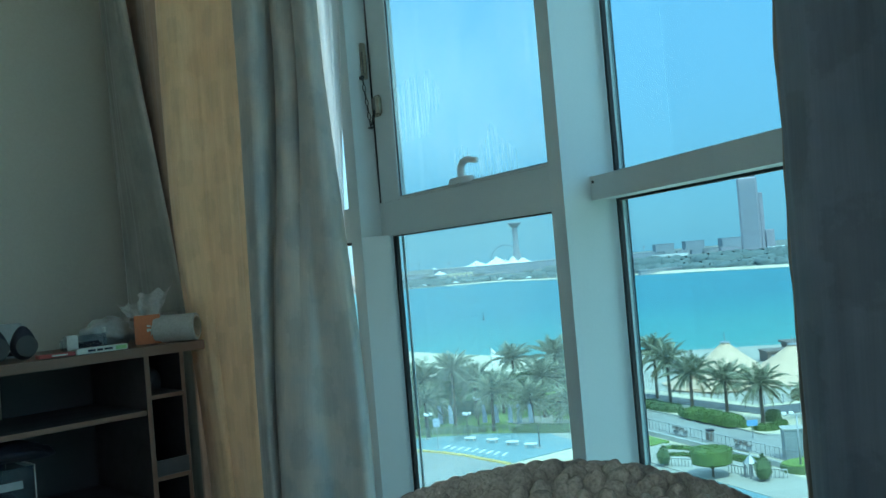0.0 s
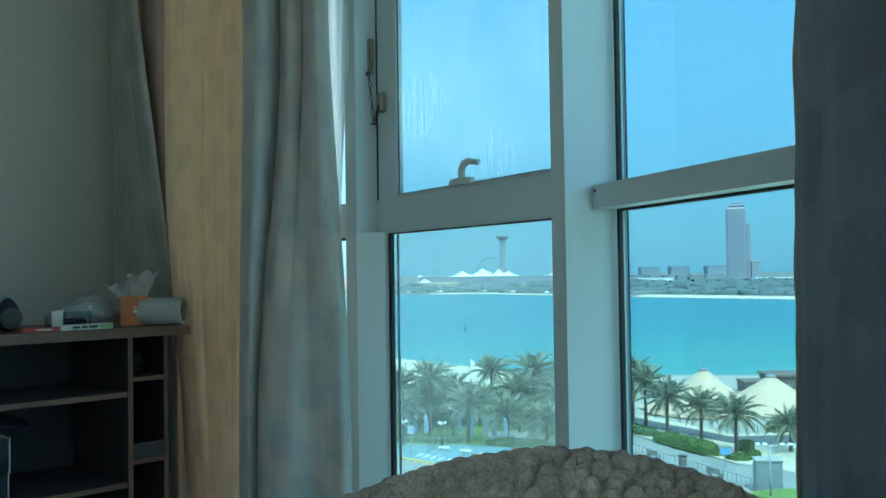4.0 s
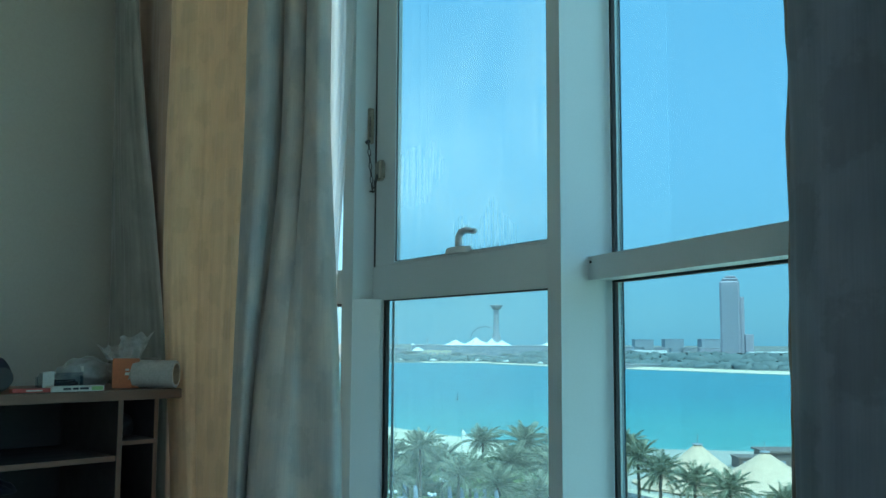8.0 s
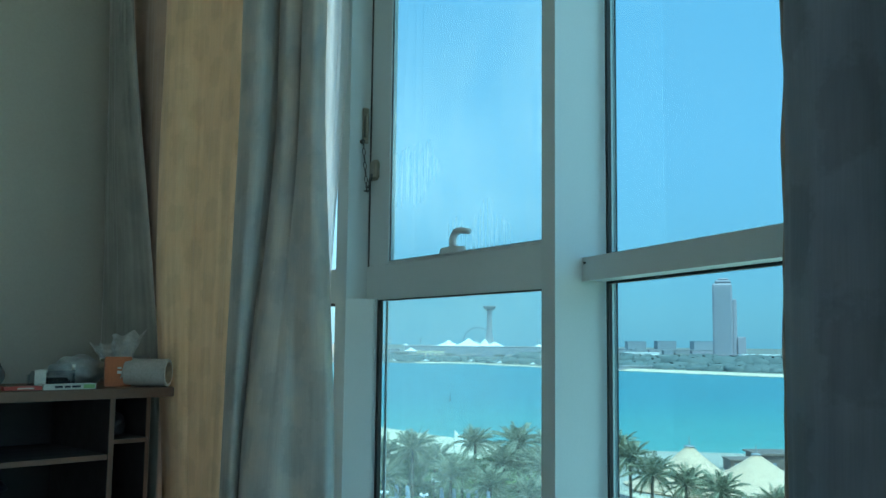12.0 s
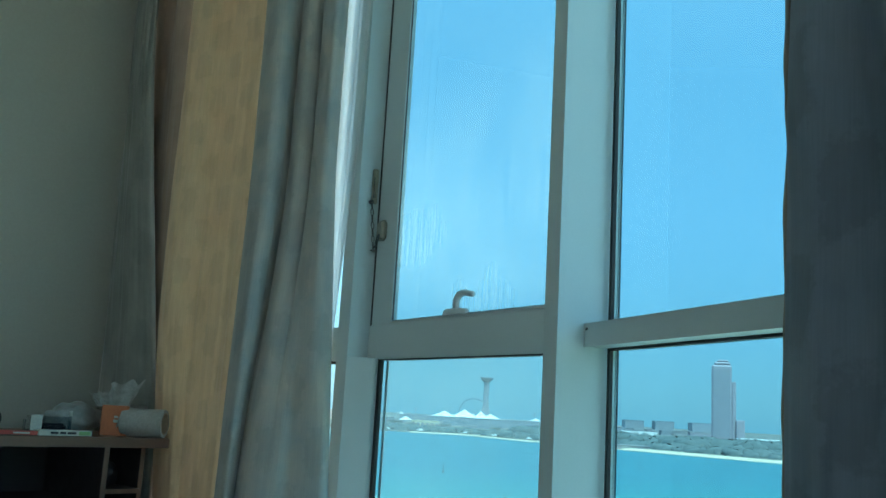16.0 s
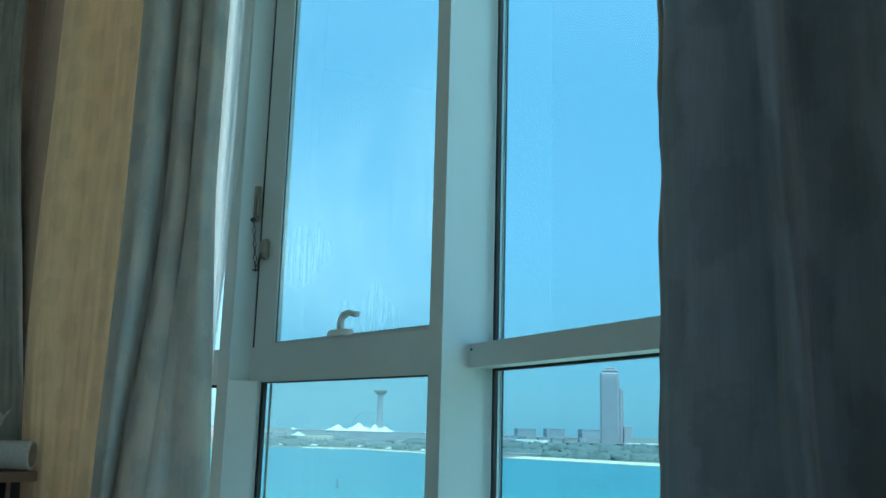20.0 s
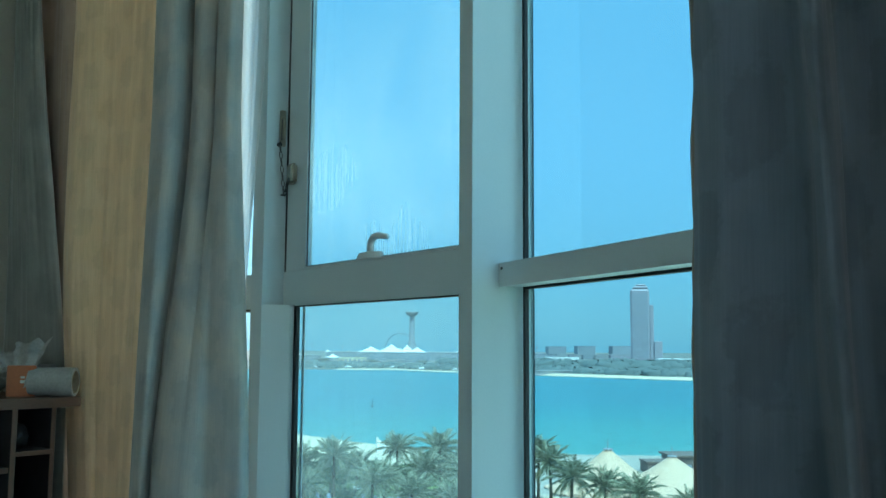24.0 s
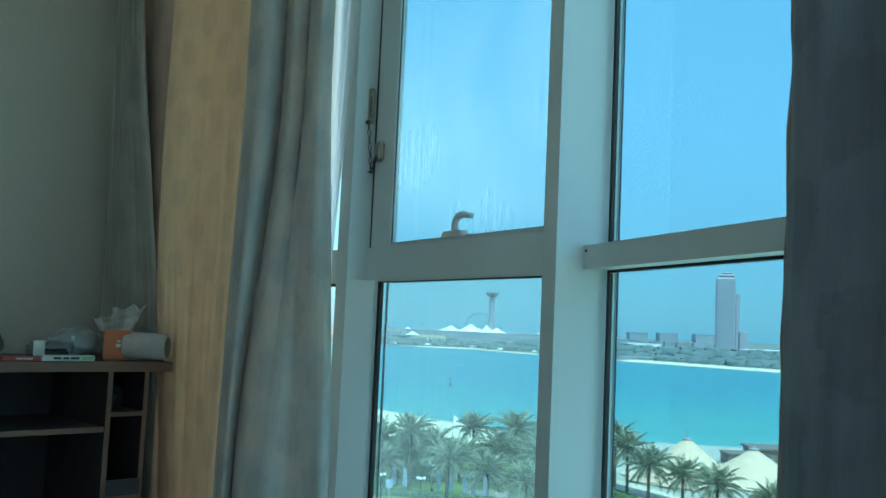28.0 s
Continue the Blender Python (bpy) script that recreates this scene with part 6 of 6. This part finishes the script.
def bin_(x, y):
    t = thing("litter_bin", "dark grey litter bin on the pavement", "litter bin", at=(x, y, GZ + 0.14), yaw=25)
    part("body", box_bm(-0.3, 0.3, -0.3, 0.3, 0.05, 1.0), M_BROWN, t, bevel=0.03)
    part("lid", box_bm(-0.34, 0.34, -0.34, 0.34, 1.0, 1.12), M_BLACK, t, bevel=0.03)
    part("foot", box_bm(-0.2, 0.2, -0.2, 0.2, 0, 0.05), M_BLACK, t)


bin_(23.2, 92.6)


def street_bench(x, y, yaw):
    t = thing("park_bench", "dark slatted bench behind the railing", "bench", group="promenade benches", at=(x, y, GZ + 0.14), yaw=yaw)
    for k in range(3):
        part("slat", box_bm(-1.0, 1.0, -0.25 + k * 0.18, -0.11 + k * 0.18, 0.42, 0.47), M_BROWN, t)
    for k in range(2):
        part("back_slat", box_bm(-1.0, 1.0, 0.28, 0.32, 0.60 + k * 0.16, 0.72 + k * 0.16), M_BROWN, t)
    for s in (-0.8, 0.8):
        part("leg", box_bm(s - 0.04, s + 0.04, -0.22, 0.33, 0, 0.42), M_STEEL, t)


street_bench(21.2, 96.6, 113)
street_bench(25.0, 87.6, 113)

# cabinet-like kiosk with a rounded lawn before it
kk = thing("utility_kiosk", "tall pale grey metal utility kiosk", "kiosk", at=(28.6, 82.4, GZ + 0.05), yaw=-8)
part("body", box_bm(-1.5, 0.75, -0.7, 0.9, 0, 2.75), M_KIOSK, kk, bevel=0.03)
part("cap", box_bm(-1.6, 0.82, -0.8, 1.0, 2.75, 2.86), M_KERB, kk)
part("vent", box_bm(-0.05, 0.45, -0.72, -0.701, 2.2, 2.45), M_STEEL, kk)
for k in range(2):
    part("door_panel", box_bm(-1.4 + k * 1.08, -0.36 + k * 1.08, -0.715, -0.702, 0.12, 2.1), M_KIOSK, kk)
bm = prism_bm([(29.0 + 3.6 * math.cos(a), 78.6 + 2.0 * math.sin(a)) for a in [2 * math.pi * i / 40 for i in range(40)]], GZ, GZ + 0.62)
solid("planter", bm, M_LEAFD, "round clipped hedge bed with bright lawn on top", "planter", bevel=0.05)
bm = prism_bm([(29.0 + 3.45 * math.cos(a), 78.6 + 1.85 * math.sin(a)) for a in [2 * math.pi * i / 40 for i in range(40)]], GZ + 0.6, GZ + 0.70)
solid("planter_lawn", bm, M_GRASS, "bright lawn filling a round planter", "lawn")


def street_lamp(x, y, h, yaw):
    t = thing("street_lamp", "grey street lamp with two floodlight arms", "street lamp", at=(x, y, GZ), yaw=yaw)
    part("pole", cyl_bm((0, 0, 0), (0, 0, h), 0.10, 0.07, 12), M_STEEL, t, smooth=True)
    part("base_plate", box_bm(-0.2, 0.2, -0.2, 0.2, 0, 0.05), M_STEEL, t)
    part("cross_arm", cyl_bm((-1.15, 0, h - 0.05), (2.0, 0, h + 0.06), 0.045, None, 8), M_STEEL, t)
    for x0 in (-1.0, -0.4, 1.0, 1.7):
        f = part("floodlight", box_bm(x0 - 0.17, x0 + 0.17, -0.12, 0.12, h + 0.06, h + 0.26), M_FARWHITE, t, "pale floodlight head", bevel=0.03)


street_lamp(26.9, 78.0, 4.9, -6)


def globe_lamp(x, y, h):
    t = thing("park_lamp", "black park lamp post with a cluster of white globes", "park lamp", group="park lamps", at=(x, y, GZ + 0.12))
    part("post", cyl_bm((0, 0, 0), (0, 0, h), 0.07, 0.045, 10), M_BLACK, t, smooth=True)
    part("foot", cyl_bm((0, 0, 0), (0, 0, 0.5), 0.13, 0.09, 10), M_BLACK, t)
    for k in range(3):
        a = k * 2.1 + 0.4
        part("arm", cyl_bm((0, 0, h - 0.2), (0.38 * math.cos(a), 0.38 * math.sin(a), h), 0.025, None, 6), M_BLACK, t)
        bm = bmesh.new()
        bmesh.ops.create_uvsphere(bm, u_segments=14, v_segments=10, radius=0.19, matrix=Matrix.Translation((0.38 * math.cos(a), 0.38 * math.sin(a), h + 0.17)))
        part("globe", bm, M_FARWHITE, t, "white globe", smooth=True)


globe_lamp(-1.1, 103.6, 2.7)
globe_lamp(0.2, 112.2, 3.0)
globe_lamp(-5.6, 105.6, 2.6)


def banner(x, y, h):
    t = thing("banner_flag", "tall pale blue feather banner on a thin pole", "banner", group="park banners", at=(x, y, GZ + 0.06), yaw=random.Random(int(x * 10)).uniform(-12, 12))
    part("pole", cyl_bm((0, 0, 0), (0, 0, h), 0.03, 0.018, 8), M_STEEL, t)
    verts, faces = [], []
    for j in range(14):
        v = j / 13
        z = h * 0.28 + v * h * 0.7
        w = 0.50 * (1 - 0.35 * v ** 3)
        for i in range(5):
            u = i / 4
            verts.append((0.03 + u * w, 0.06 * math.sin(u * 3 + v * 5), z))
    for j in range(13):
        for i in range(4):
            k = j * 5 + i
            faces.append((k, k + 1, k + 6, k + 5))
    N = len(verts)
    verts += [(a, b + 0.012, c) for a, b, c in verts]
    faces += [tuple(N + q for q in f[::-1]) for f in faces[:]]
    attach("cloth", mesh_from("cloth", verts, faces, M_BANNER, True), t)


for x, y in ((-4.6, 110.2), (-3.3, 109.6), (0.7, 108.6), (2.1, 107.9), (3.7, 107.2), (4.7, 106.6), (6.0, 106.2)):
    banner(x, y, 3.1)

# low park fence with slim posts along the lawn
fence2 = thing("park_fence", "slim white posts and rail along the lawn", "fence")
for i in range(22):
    x = -9 + i * 0.75
    y = 107.2 - 0.12 * (x + 9) - (0.02 * max(x, 0) ** 2)
    part("post", cyl_bm((x, y, GZ + 0.06), (x, y, GZ + 0.95), 0.03, None, 6), M_STEEL, fence2)
    if i < 21:
        x2 = x + 0.75
        y2 = 107.2 - 0.12 * (x2 + 9) - (0.02 * max(x2, 0) ** 2)
        part("rail", cyl_bm((x, y, GZ + 0.9), (x2, y2, GZ + 0.9), 0.02, None, 6), M_STEEL, fence2)

# bollards by the drive
for i in range(8):
    x = 34.5 + i * 2.3
    t = thing("bollard", "dark metal bollard beside the drive", "bollard", group="drive bollards", at=(x, 110.6 + 0.16 * i, GZ + 0.02))
    part("post", cyl_bm((0, 0, 0), (0, 0, 1.0), 0.07, 0.06, 8), M_STEEL, t)
    part("cap", cyl_bm((0, 0, 1.0), (0, 0, 1.1), 0.08, 0.03, 8), M_BLACK, t)

# beach sail shade
ss = thing("shade_sail", "small white triangular shade sail on the beach", "shade sail", at=(3.6, 168, GZ))
part("pole", cyl_bm((0, 0, 0), (0, 0, 4.2), 0.06, None, 8), M_STEEL, ss)
attach("cloth", mesh_from("cloth", [(0, 0, 4.2), (0, 0.05, 1.2), (3.0, 0.3, 1.0), (0, 0.08, 4.2), (0, 0.13, 1.2), (3.0, 0.38, 1.0)], [(0, 1, 2), (5, 4, 3), (0, 3, 4, 1), (1, 4, 5, 2), (2, 5, 3, 0)], M_FARWHITE), ss)
# marker buoy
by = thing("buoy", "small dark marker buoy on the sea", "buoy", at=(5.6, 338, SZ))
part("float", cyl_bm((0, 0, -0.4), (0, 0, 0.5), 0.5, 0.4, 12), M_BROWN, by)
part("staff", cyl_bm((0, 0, 0.5), (0, 0, 3.0), 0.16, 0.10, 8), M_BROWN, by)


# ---- the far shore ----
def far_land():
    """Low land with an uneven shore, rising a little inland."""
    verts, faces = [], []
    xs = np.linspace(-1600, 1500, 160)
    prof = [(0, -0.5), (10, 1.2), (40, 2.5), (120, 4.0), (800, 6.0), (3000, 8.0)]
    for x in xs:
        s = far_shore(x)
        for d, z in prof:
            verts.append((x, s + d, SZ + z))
    r = len(prof)
    for i in range(len(xs) - 1):
        for j in range(r - 1):
            k = i * r + j
            faces.append((k, k + r, k + r + 1, k + 1))
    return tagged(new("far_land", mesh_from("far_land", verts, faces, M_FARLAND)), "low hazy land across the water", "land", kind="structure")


def far_shore(x):
    base = 912 if x < 40 else 912 - 290 * min(max((x - 40) / 200, 0), 1) ** 0.8
    return base + 8 * noise.noise((x * 0.02, 0, 3))


far_land()


def far_ribbon(name, x0, x1, d0, d1, z, material, label, category):
    xs = np.linspace(x0, x1, 50)
    verts = [(x, far_shore(x) + d, SZ + (z if k else 0.12)) for x in xs for k, d in enumerate((d0, d1))]
    faces = [(2 * i, 2 * i + 2, 2 * i + 3, 2 * i + 1) for i in range(49)]
    return tagged(new(name, mesh_from(name, verts, faces, material)), label, category, kind="structure")


far_ribbon("far_beach", 150, 420, -5, 14, 1.8, M_SAND, "pale sandy beach on the far shore", "beach")
far_ribbon("far_beach", -20, 150, -3, 7, 1.0, M_SAND, "narrow pale beach on the far shore", "beach")


def far_trees(x0, x1, dist0, dist1, count, h0, h1, seed, z):
    rng = random.Random(seed)
    verts, faces = [], []
    for _ in range(count):
        x = rng.uniform(x0, x1)
        y = far_shore(x) + rng.uniform(dist0, dist1)
        h = rng.uniform(h0, h1)
        w = h * rng.uniform(1.0, 2.1)
        k = len(verts)
        n, m = 9, 5
        ph = rng.uniform(0, 9)
        for j in range(m + 1):
            v = j / m
            for i in range(n):
                a = 2 * math.pi * i / n
                f = 1 + 0.34 * noise.noise((math.cos(a) * 1.6 + ph, math.sin(a) * 1.6, v * 2.4 + ph))
                r = w * math.cos(v * 1.5) ** 0.6 * f
                verts.append((x + r * math.cos(a), y + r * math.sin(a), SZ + z + h * math.sin(v * 1.5) * f))
        for j in range(m):
            for i in range(n):
                faces.append((k + j * n + i, k + j * n + (i + 1) % n, k + (j + 1) * n + (i + 1) % n, k + (j + 1) * n + i))
        # loose sprays break the outline
        for c in range(12):
            a, u = rng.uniform(0, 6.28), rng.uniform(0.3, 1.05)
            p = Vector((x + math.cos(a) * w * (1.15 - 0.5 * u), y + math.sin(a) * w * 0.5, SZ + z + u * h))
            d = Vector((rng.uniform(-1, 1), 0.1, rng.uniform(-0.6, 0.6))).normalized() * h * 0.07
            e = Vector((-d.z, abs(d.x) * 0.5, d.x))
            k = len(verts)
            verts += [p - d, p + e, p + d, p - e]
            faces.append((k, k + 1, k + 2, k + 3))
    return tagged(new("far_trees", mesh_from("far_trees", verts, faces, M_FARTREE, True)), "bands of haze-greyed trees along the far shore", "trees", kind="stuff")


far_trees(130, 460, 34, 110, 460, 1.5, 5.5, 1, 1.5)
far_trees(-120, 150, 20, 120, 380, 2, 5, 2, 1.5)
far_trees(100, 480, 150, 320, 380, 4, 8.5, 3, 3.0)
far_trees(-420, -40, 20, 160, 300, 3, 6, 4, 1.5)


def far_block(name, x0, x1, y0, y1, z0, z1, material, label, category="building", bays=8, floors=3, glass=True):
    t = thing(name, label, category, at=((x0 + x1) / 2, (y0 + y1) / 2, z0))
    w, d, h = (x1 - x0) / 2, (y1 - y0) / 2, z1 - z0
    part("wall", box_bm(-w, w, -d, d, 0, h), material, t)
    part("roof", box_bm(-w - 0.5, w + 0.5, -d - 0.5, d + 0.5, h, h + 0.8), material, t)
    if glass:
        for f in range(floors):
            for b in range(bays):
                xa = -w + (b + 0.2) * 2 * w / bays
                xb = -w + (b + 0.8) * 2 * w / bays
                part("window", box_bm(xa, xb, -d - 0.12, -d, (f + 0.3) * h / floors, (f + 0.75) * h / floors), M_FARGLASS, t)
    return t


LZ = SZ + 2.5
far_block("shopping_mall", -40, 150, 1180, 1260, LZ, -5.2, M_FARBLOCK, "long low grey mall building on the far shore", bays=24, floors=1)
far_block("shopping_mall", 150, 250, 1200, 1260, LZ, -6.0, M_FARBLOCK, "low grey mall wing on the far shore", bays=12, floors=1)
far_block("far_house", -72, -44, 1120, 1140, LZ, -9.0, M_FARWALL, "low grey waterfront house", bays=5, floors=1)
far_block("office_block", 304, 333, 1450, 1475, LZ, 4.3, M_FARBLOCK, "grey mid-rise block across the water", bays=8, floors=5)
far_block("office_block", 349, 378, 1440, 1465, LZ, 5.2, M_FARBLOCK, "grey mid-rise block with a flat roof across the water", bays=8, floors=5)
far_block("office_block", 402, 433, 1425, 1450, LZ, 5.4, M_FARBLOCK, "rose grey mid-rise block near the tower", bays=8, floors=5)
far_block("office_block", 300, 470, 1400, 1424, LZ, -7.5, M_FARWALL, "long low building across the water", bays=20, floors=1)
far_block("white_pavilion", 205, 240, 985, 1000, LZ, -8.6, M_FARWHITE, "low white waterfront pavilion", bays=1, floors=1, glass=False)
far_block("white_pavilion", 330, 375, 985, 1000, LZ, -9.6, M_FARWHITE, "low white waterfront hall", bays=1, floors=1, glass=False)
far_block("quay_wall", 140, 215, 735, 742, SZ - 1, SZ + 3.4, M_FARWALL, "grey quay wall on the far shore", bays=1, floors=1, glass=False)
far_block("waterfront_house", -22, 10, 1080, 1094, LZ, -10.6, M_SAND, "sand-coloured waterfront house with a stepped roof", bays=6, floors=1)


# low mixed buildings along the far quay
rngh = random.Random(12)
for i in range(16):
    x = -70 + i * 15 + rngh.uniform(-4, 4)
    w_ = rngh.uniform(4, 9)
    far_block("quay_house", x - w_, x + w_, 1100, 1112, LZ, LZ + rngh.uniform(3.0, 6.5), (M_FARWALL, M_FARBLOCK, M_FARLAND, M_KERB)[i % 4], "low quayside building across the water", bays=4, floors=1)
for i in range(9):
    x = 292 + i * 20 + rngh.uniform(-5, 5)
    w_ = rngh.uniform(5, 10)
    far_block("quay_house", x - w_, x + w_, 1380, 1392, LZ, LZ + rngh.uniform(6, 13), (M_FARBLOCK, M_FARWALL, M_HOTEL)[i % 3], "low building behind the hazed far trees", bays=4, floors=2)


def peaked(name, x, y, z, r, h, label):
    t = thing(name, label, "tent", group="far tents", at=(x, y, z))
    n = 20
    verts, faces = [], []
    for j in range(9):
        v = j / 8
        rad = r * (0.03 + 0.97 * v)
        zz = h * (0.12 + 0.88 * (1 - v) ** 1.7)
        for k in range(n):
            w = 2 * math.pi * k / n
            verts.append((rad * math.cos(w), rad * math.sin(w) * 0.6, zz))
    for j in range(8):
        for k in range(n):
            faces.append((j * n + k, j * n + (k + 1) % n, (j + 1) * n + (k + 1) % n, (j + 1) * n + k))
    faces.append(tuple(range(n - 1, -1, -1)))
    faces.append(tuple(range(8 * n, 9 * n)))
    attach("canvas", mesh_from("canvas", verts, faces, M_FARWHITE, True), t)
    part("mast", cyl_bm((0, 0, h * 0.9), (0, 0, h * 1.15), 0.4, None, 6), M_FARWALL, t)


for x, r, h in ((16, 22, 9), (44, 24, 12), (66, 14, 11), (80, 18, 8)):
    peaked("mall_tent", x + 2, 1268, -6.0, r, h, "white peaked tent roof above the far mall")
part_z = -3.8
for x, r, h in ((-40, 5, 3), (140, 9, 4), (156, 8, 3)):
    peaked("mall_tent", x, 1240, -4.4, r, h, "small white peaked tent roof on the far shore")
peaked("yellow_tent", -29, 1085, -11.0, 10, 5, "small pale peaked pavilion by the far water")


def tower():
    t = thing("viewing_tower", "grey viewing tower with a disc-shaped cabin", "tower", at=(87.5, 1497, LZ))
    base = LZ
    h = 60.5 - base
    prof = [(14.5, 0), (12.0, 10), (8.6, 20), (5.6, 30), (4.6, 38), (4.3, h - 10), (4.4, h - 9)]
    n = 28
    bm = bmesh.new()
    rings = [[bm.verts.new((r * math.cos(2 * math.pi * k / n), r * math.sin(2 * math.pi * k / n), z)) for k in range(n)] for r, z in prof]
    for a, b in zip(rings[:-1], rings[1:]):
        for k in range(n):
            bm.faces.new((a[k], a[(k + 1) % n], b[(k + 1) % n], b[k]))
    bm.faces.new(rings[-1])
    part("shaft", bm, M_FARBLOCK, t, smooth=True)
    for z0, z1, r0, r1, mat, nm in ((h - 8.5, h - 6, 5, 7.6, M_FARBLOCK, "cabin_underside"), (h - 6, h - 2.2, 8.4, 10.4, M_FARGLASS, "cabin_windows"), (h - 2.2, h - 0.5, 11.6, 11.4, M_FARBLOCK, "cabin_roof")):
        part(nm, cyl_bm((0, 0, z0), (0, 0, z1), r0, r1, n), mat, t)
    part("mast", cyl_bm((0, 0, h), (0, 0, h + 5), 0.6, 0.3, 6), M_FARWALL, t)


tower()


def big_wheel():
    t = thing("observation_wheel", "slender white observation wheel before the tower", "observation wheel", at=(66, 1440, LZ))
    hub = 1.5 - LZ
    R = 22.0
    n = 60
    attach("rim", tube_mesh("rim", [(R * math.cos(2 * math.pi * k / n), 0, hub + R * math.sin(2 * math.pi * k / n)) for k in range(n + 1)], [0.5] * (n + 1), M_FARGLASS, 6), t)
    for k in range(16):
        a = 2 * math.pi * k / 16
        part("spoke", cyl_bm((0, 0, hub), (R * math.cos(a), 0, hub + R * math.sin(a)), 0.14, None, 5), M_FARWALL, t)
    for k in range(30):
        a = 2 * math.pi * k / 30
        part("cabin", box_bm(R * 1.05 * math.cos(a) - 0.9, R * 1.05 * math.cos(a) + 0.9, -0.9, 0.9, hub + R * 1.05 * math.sin(a) - 0.9, hub + R * 1.05 * math.sin(a) + 0.9), M_FARGLASS, t)
    for s in (-1, 1):
        part("leg", cyl_bm((s * 9, 0, 0), (0, 0, hub), 0.9, 0.6, 8), M_FARWHITE, t)


big_wheel()


def hotel():
    t = thing("hotel_tower", "tall rose-grey hotel tower with stepped sides", "tower", at=(391.5, 1240, LZ), yaw=-18)
    base = LZ
    h = 88 - base
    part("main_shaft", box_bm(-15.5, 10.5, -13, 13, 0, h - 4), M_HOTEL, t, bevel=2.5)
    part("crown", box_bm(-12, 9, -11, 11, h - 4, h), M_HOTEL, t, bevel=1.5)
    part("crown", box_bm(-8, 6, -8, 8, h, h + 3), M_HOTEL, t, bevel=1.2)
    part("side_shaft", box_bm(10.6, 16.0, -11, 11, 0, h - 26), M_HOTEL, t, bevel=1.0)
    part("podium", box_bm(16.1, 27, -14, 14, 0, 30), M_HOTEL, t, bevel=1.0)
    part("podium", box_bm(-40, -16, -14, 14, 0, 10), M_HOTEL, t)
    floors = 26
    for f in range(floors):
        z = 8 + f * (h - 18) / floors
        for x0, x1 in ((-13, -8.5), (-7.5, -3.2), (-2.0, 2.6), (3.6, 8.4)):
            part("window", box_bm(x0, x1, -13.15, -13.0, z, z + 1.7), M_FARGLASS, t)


hotel()

# thin light masts on the far shore
for x, y, h in ((-60, 1050, 22), (-52, 1060, 22), (-18, 1100, 20), (128, 1150, 22), (228, 1160, 20)):
    t = thing("light_mast", "thin grey light mast on the far shore", "light mast", group="far masts", at=(x, y, LZ))
    part("pole", cyl_bm((0, 0, 0), (0, 0, h), 0.5, 0.3, 6), M_FARWALL, t)
    part("head", box_bm(-1.3, 1.3, -0.5, 0.5, h, h + 1.6), M_FARWALL, t)
# moored white boats
rngb = random.Random(5)
for i in range(9):
    x = rngb.uniform(-46, 130)
    y = far_shore(x) + rngb.uniform(12, 40)
    t = thing("boat", "small white boat drawn up on the far shore", "boat", group="far boats", at=(x, y, SZ + 2.0), yaw=rngb.uniform(-20, 20))
    l = rngb.uniform(2.2, 4.5)
    part("hull", prism_bm([(-l, -1.4), (l * 0.6, -1.4), (l, 0), (l * 0.6, 1.4), (-l, 1.4)], 0, 0.9), M_FARWHITE, t)
    part("cabin", box_bm(-l * 0.4, l * 0.3, -1, 1, 0.9, 1.7), M_FARWHITE, t)
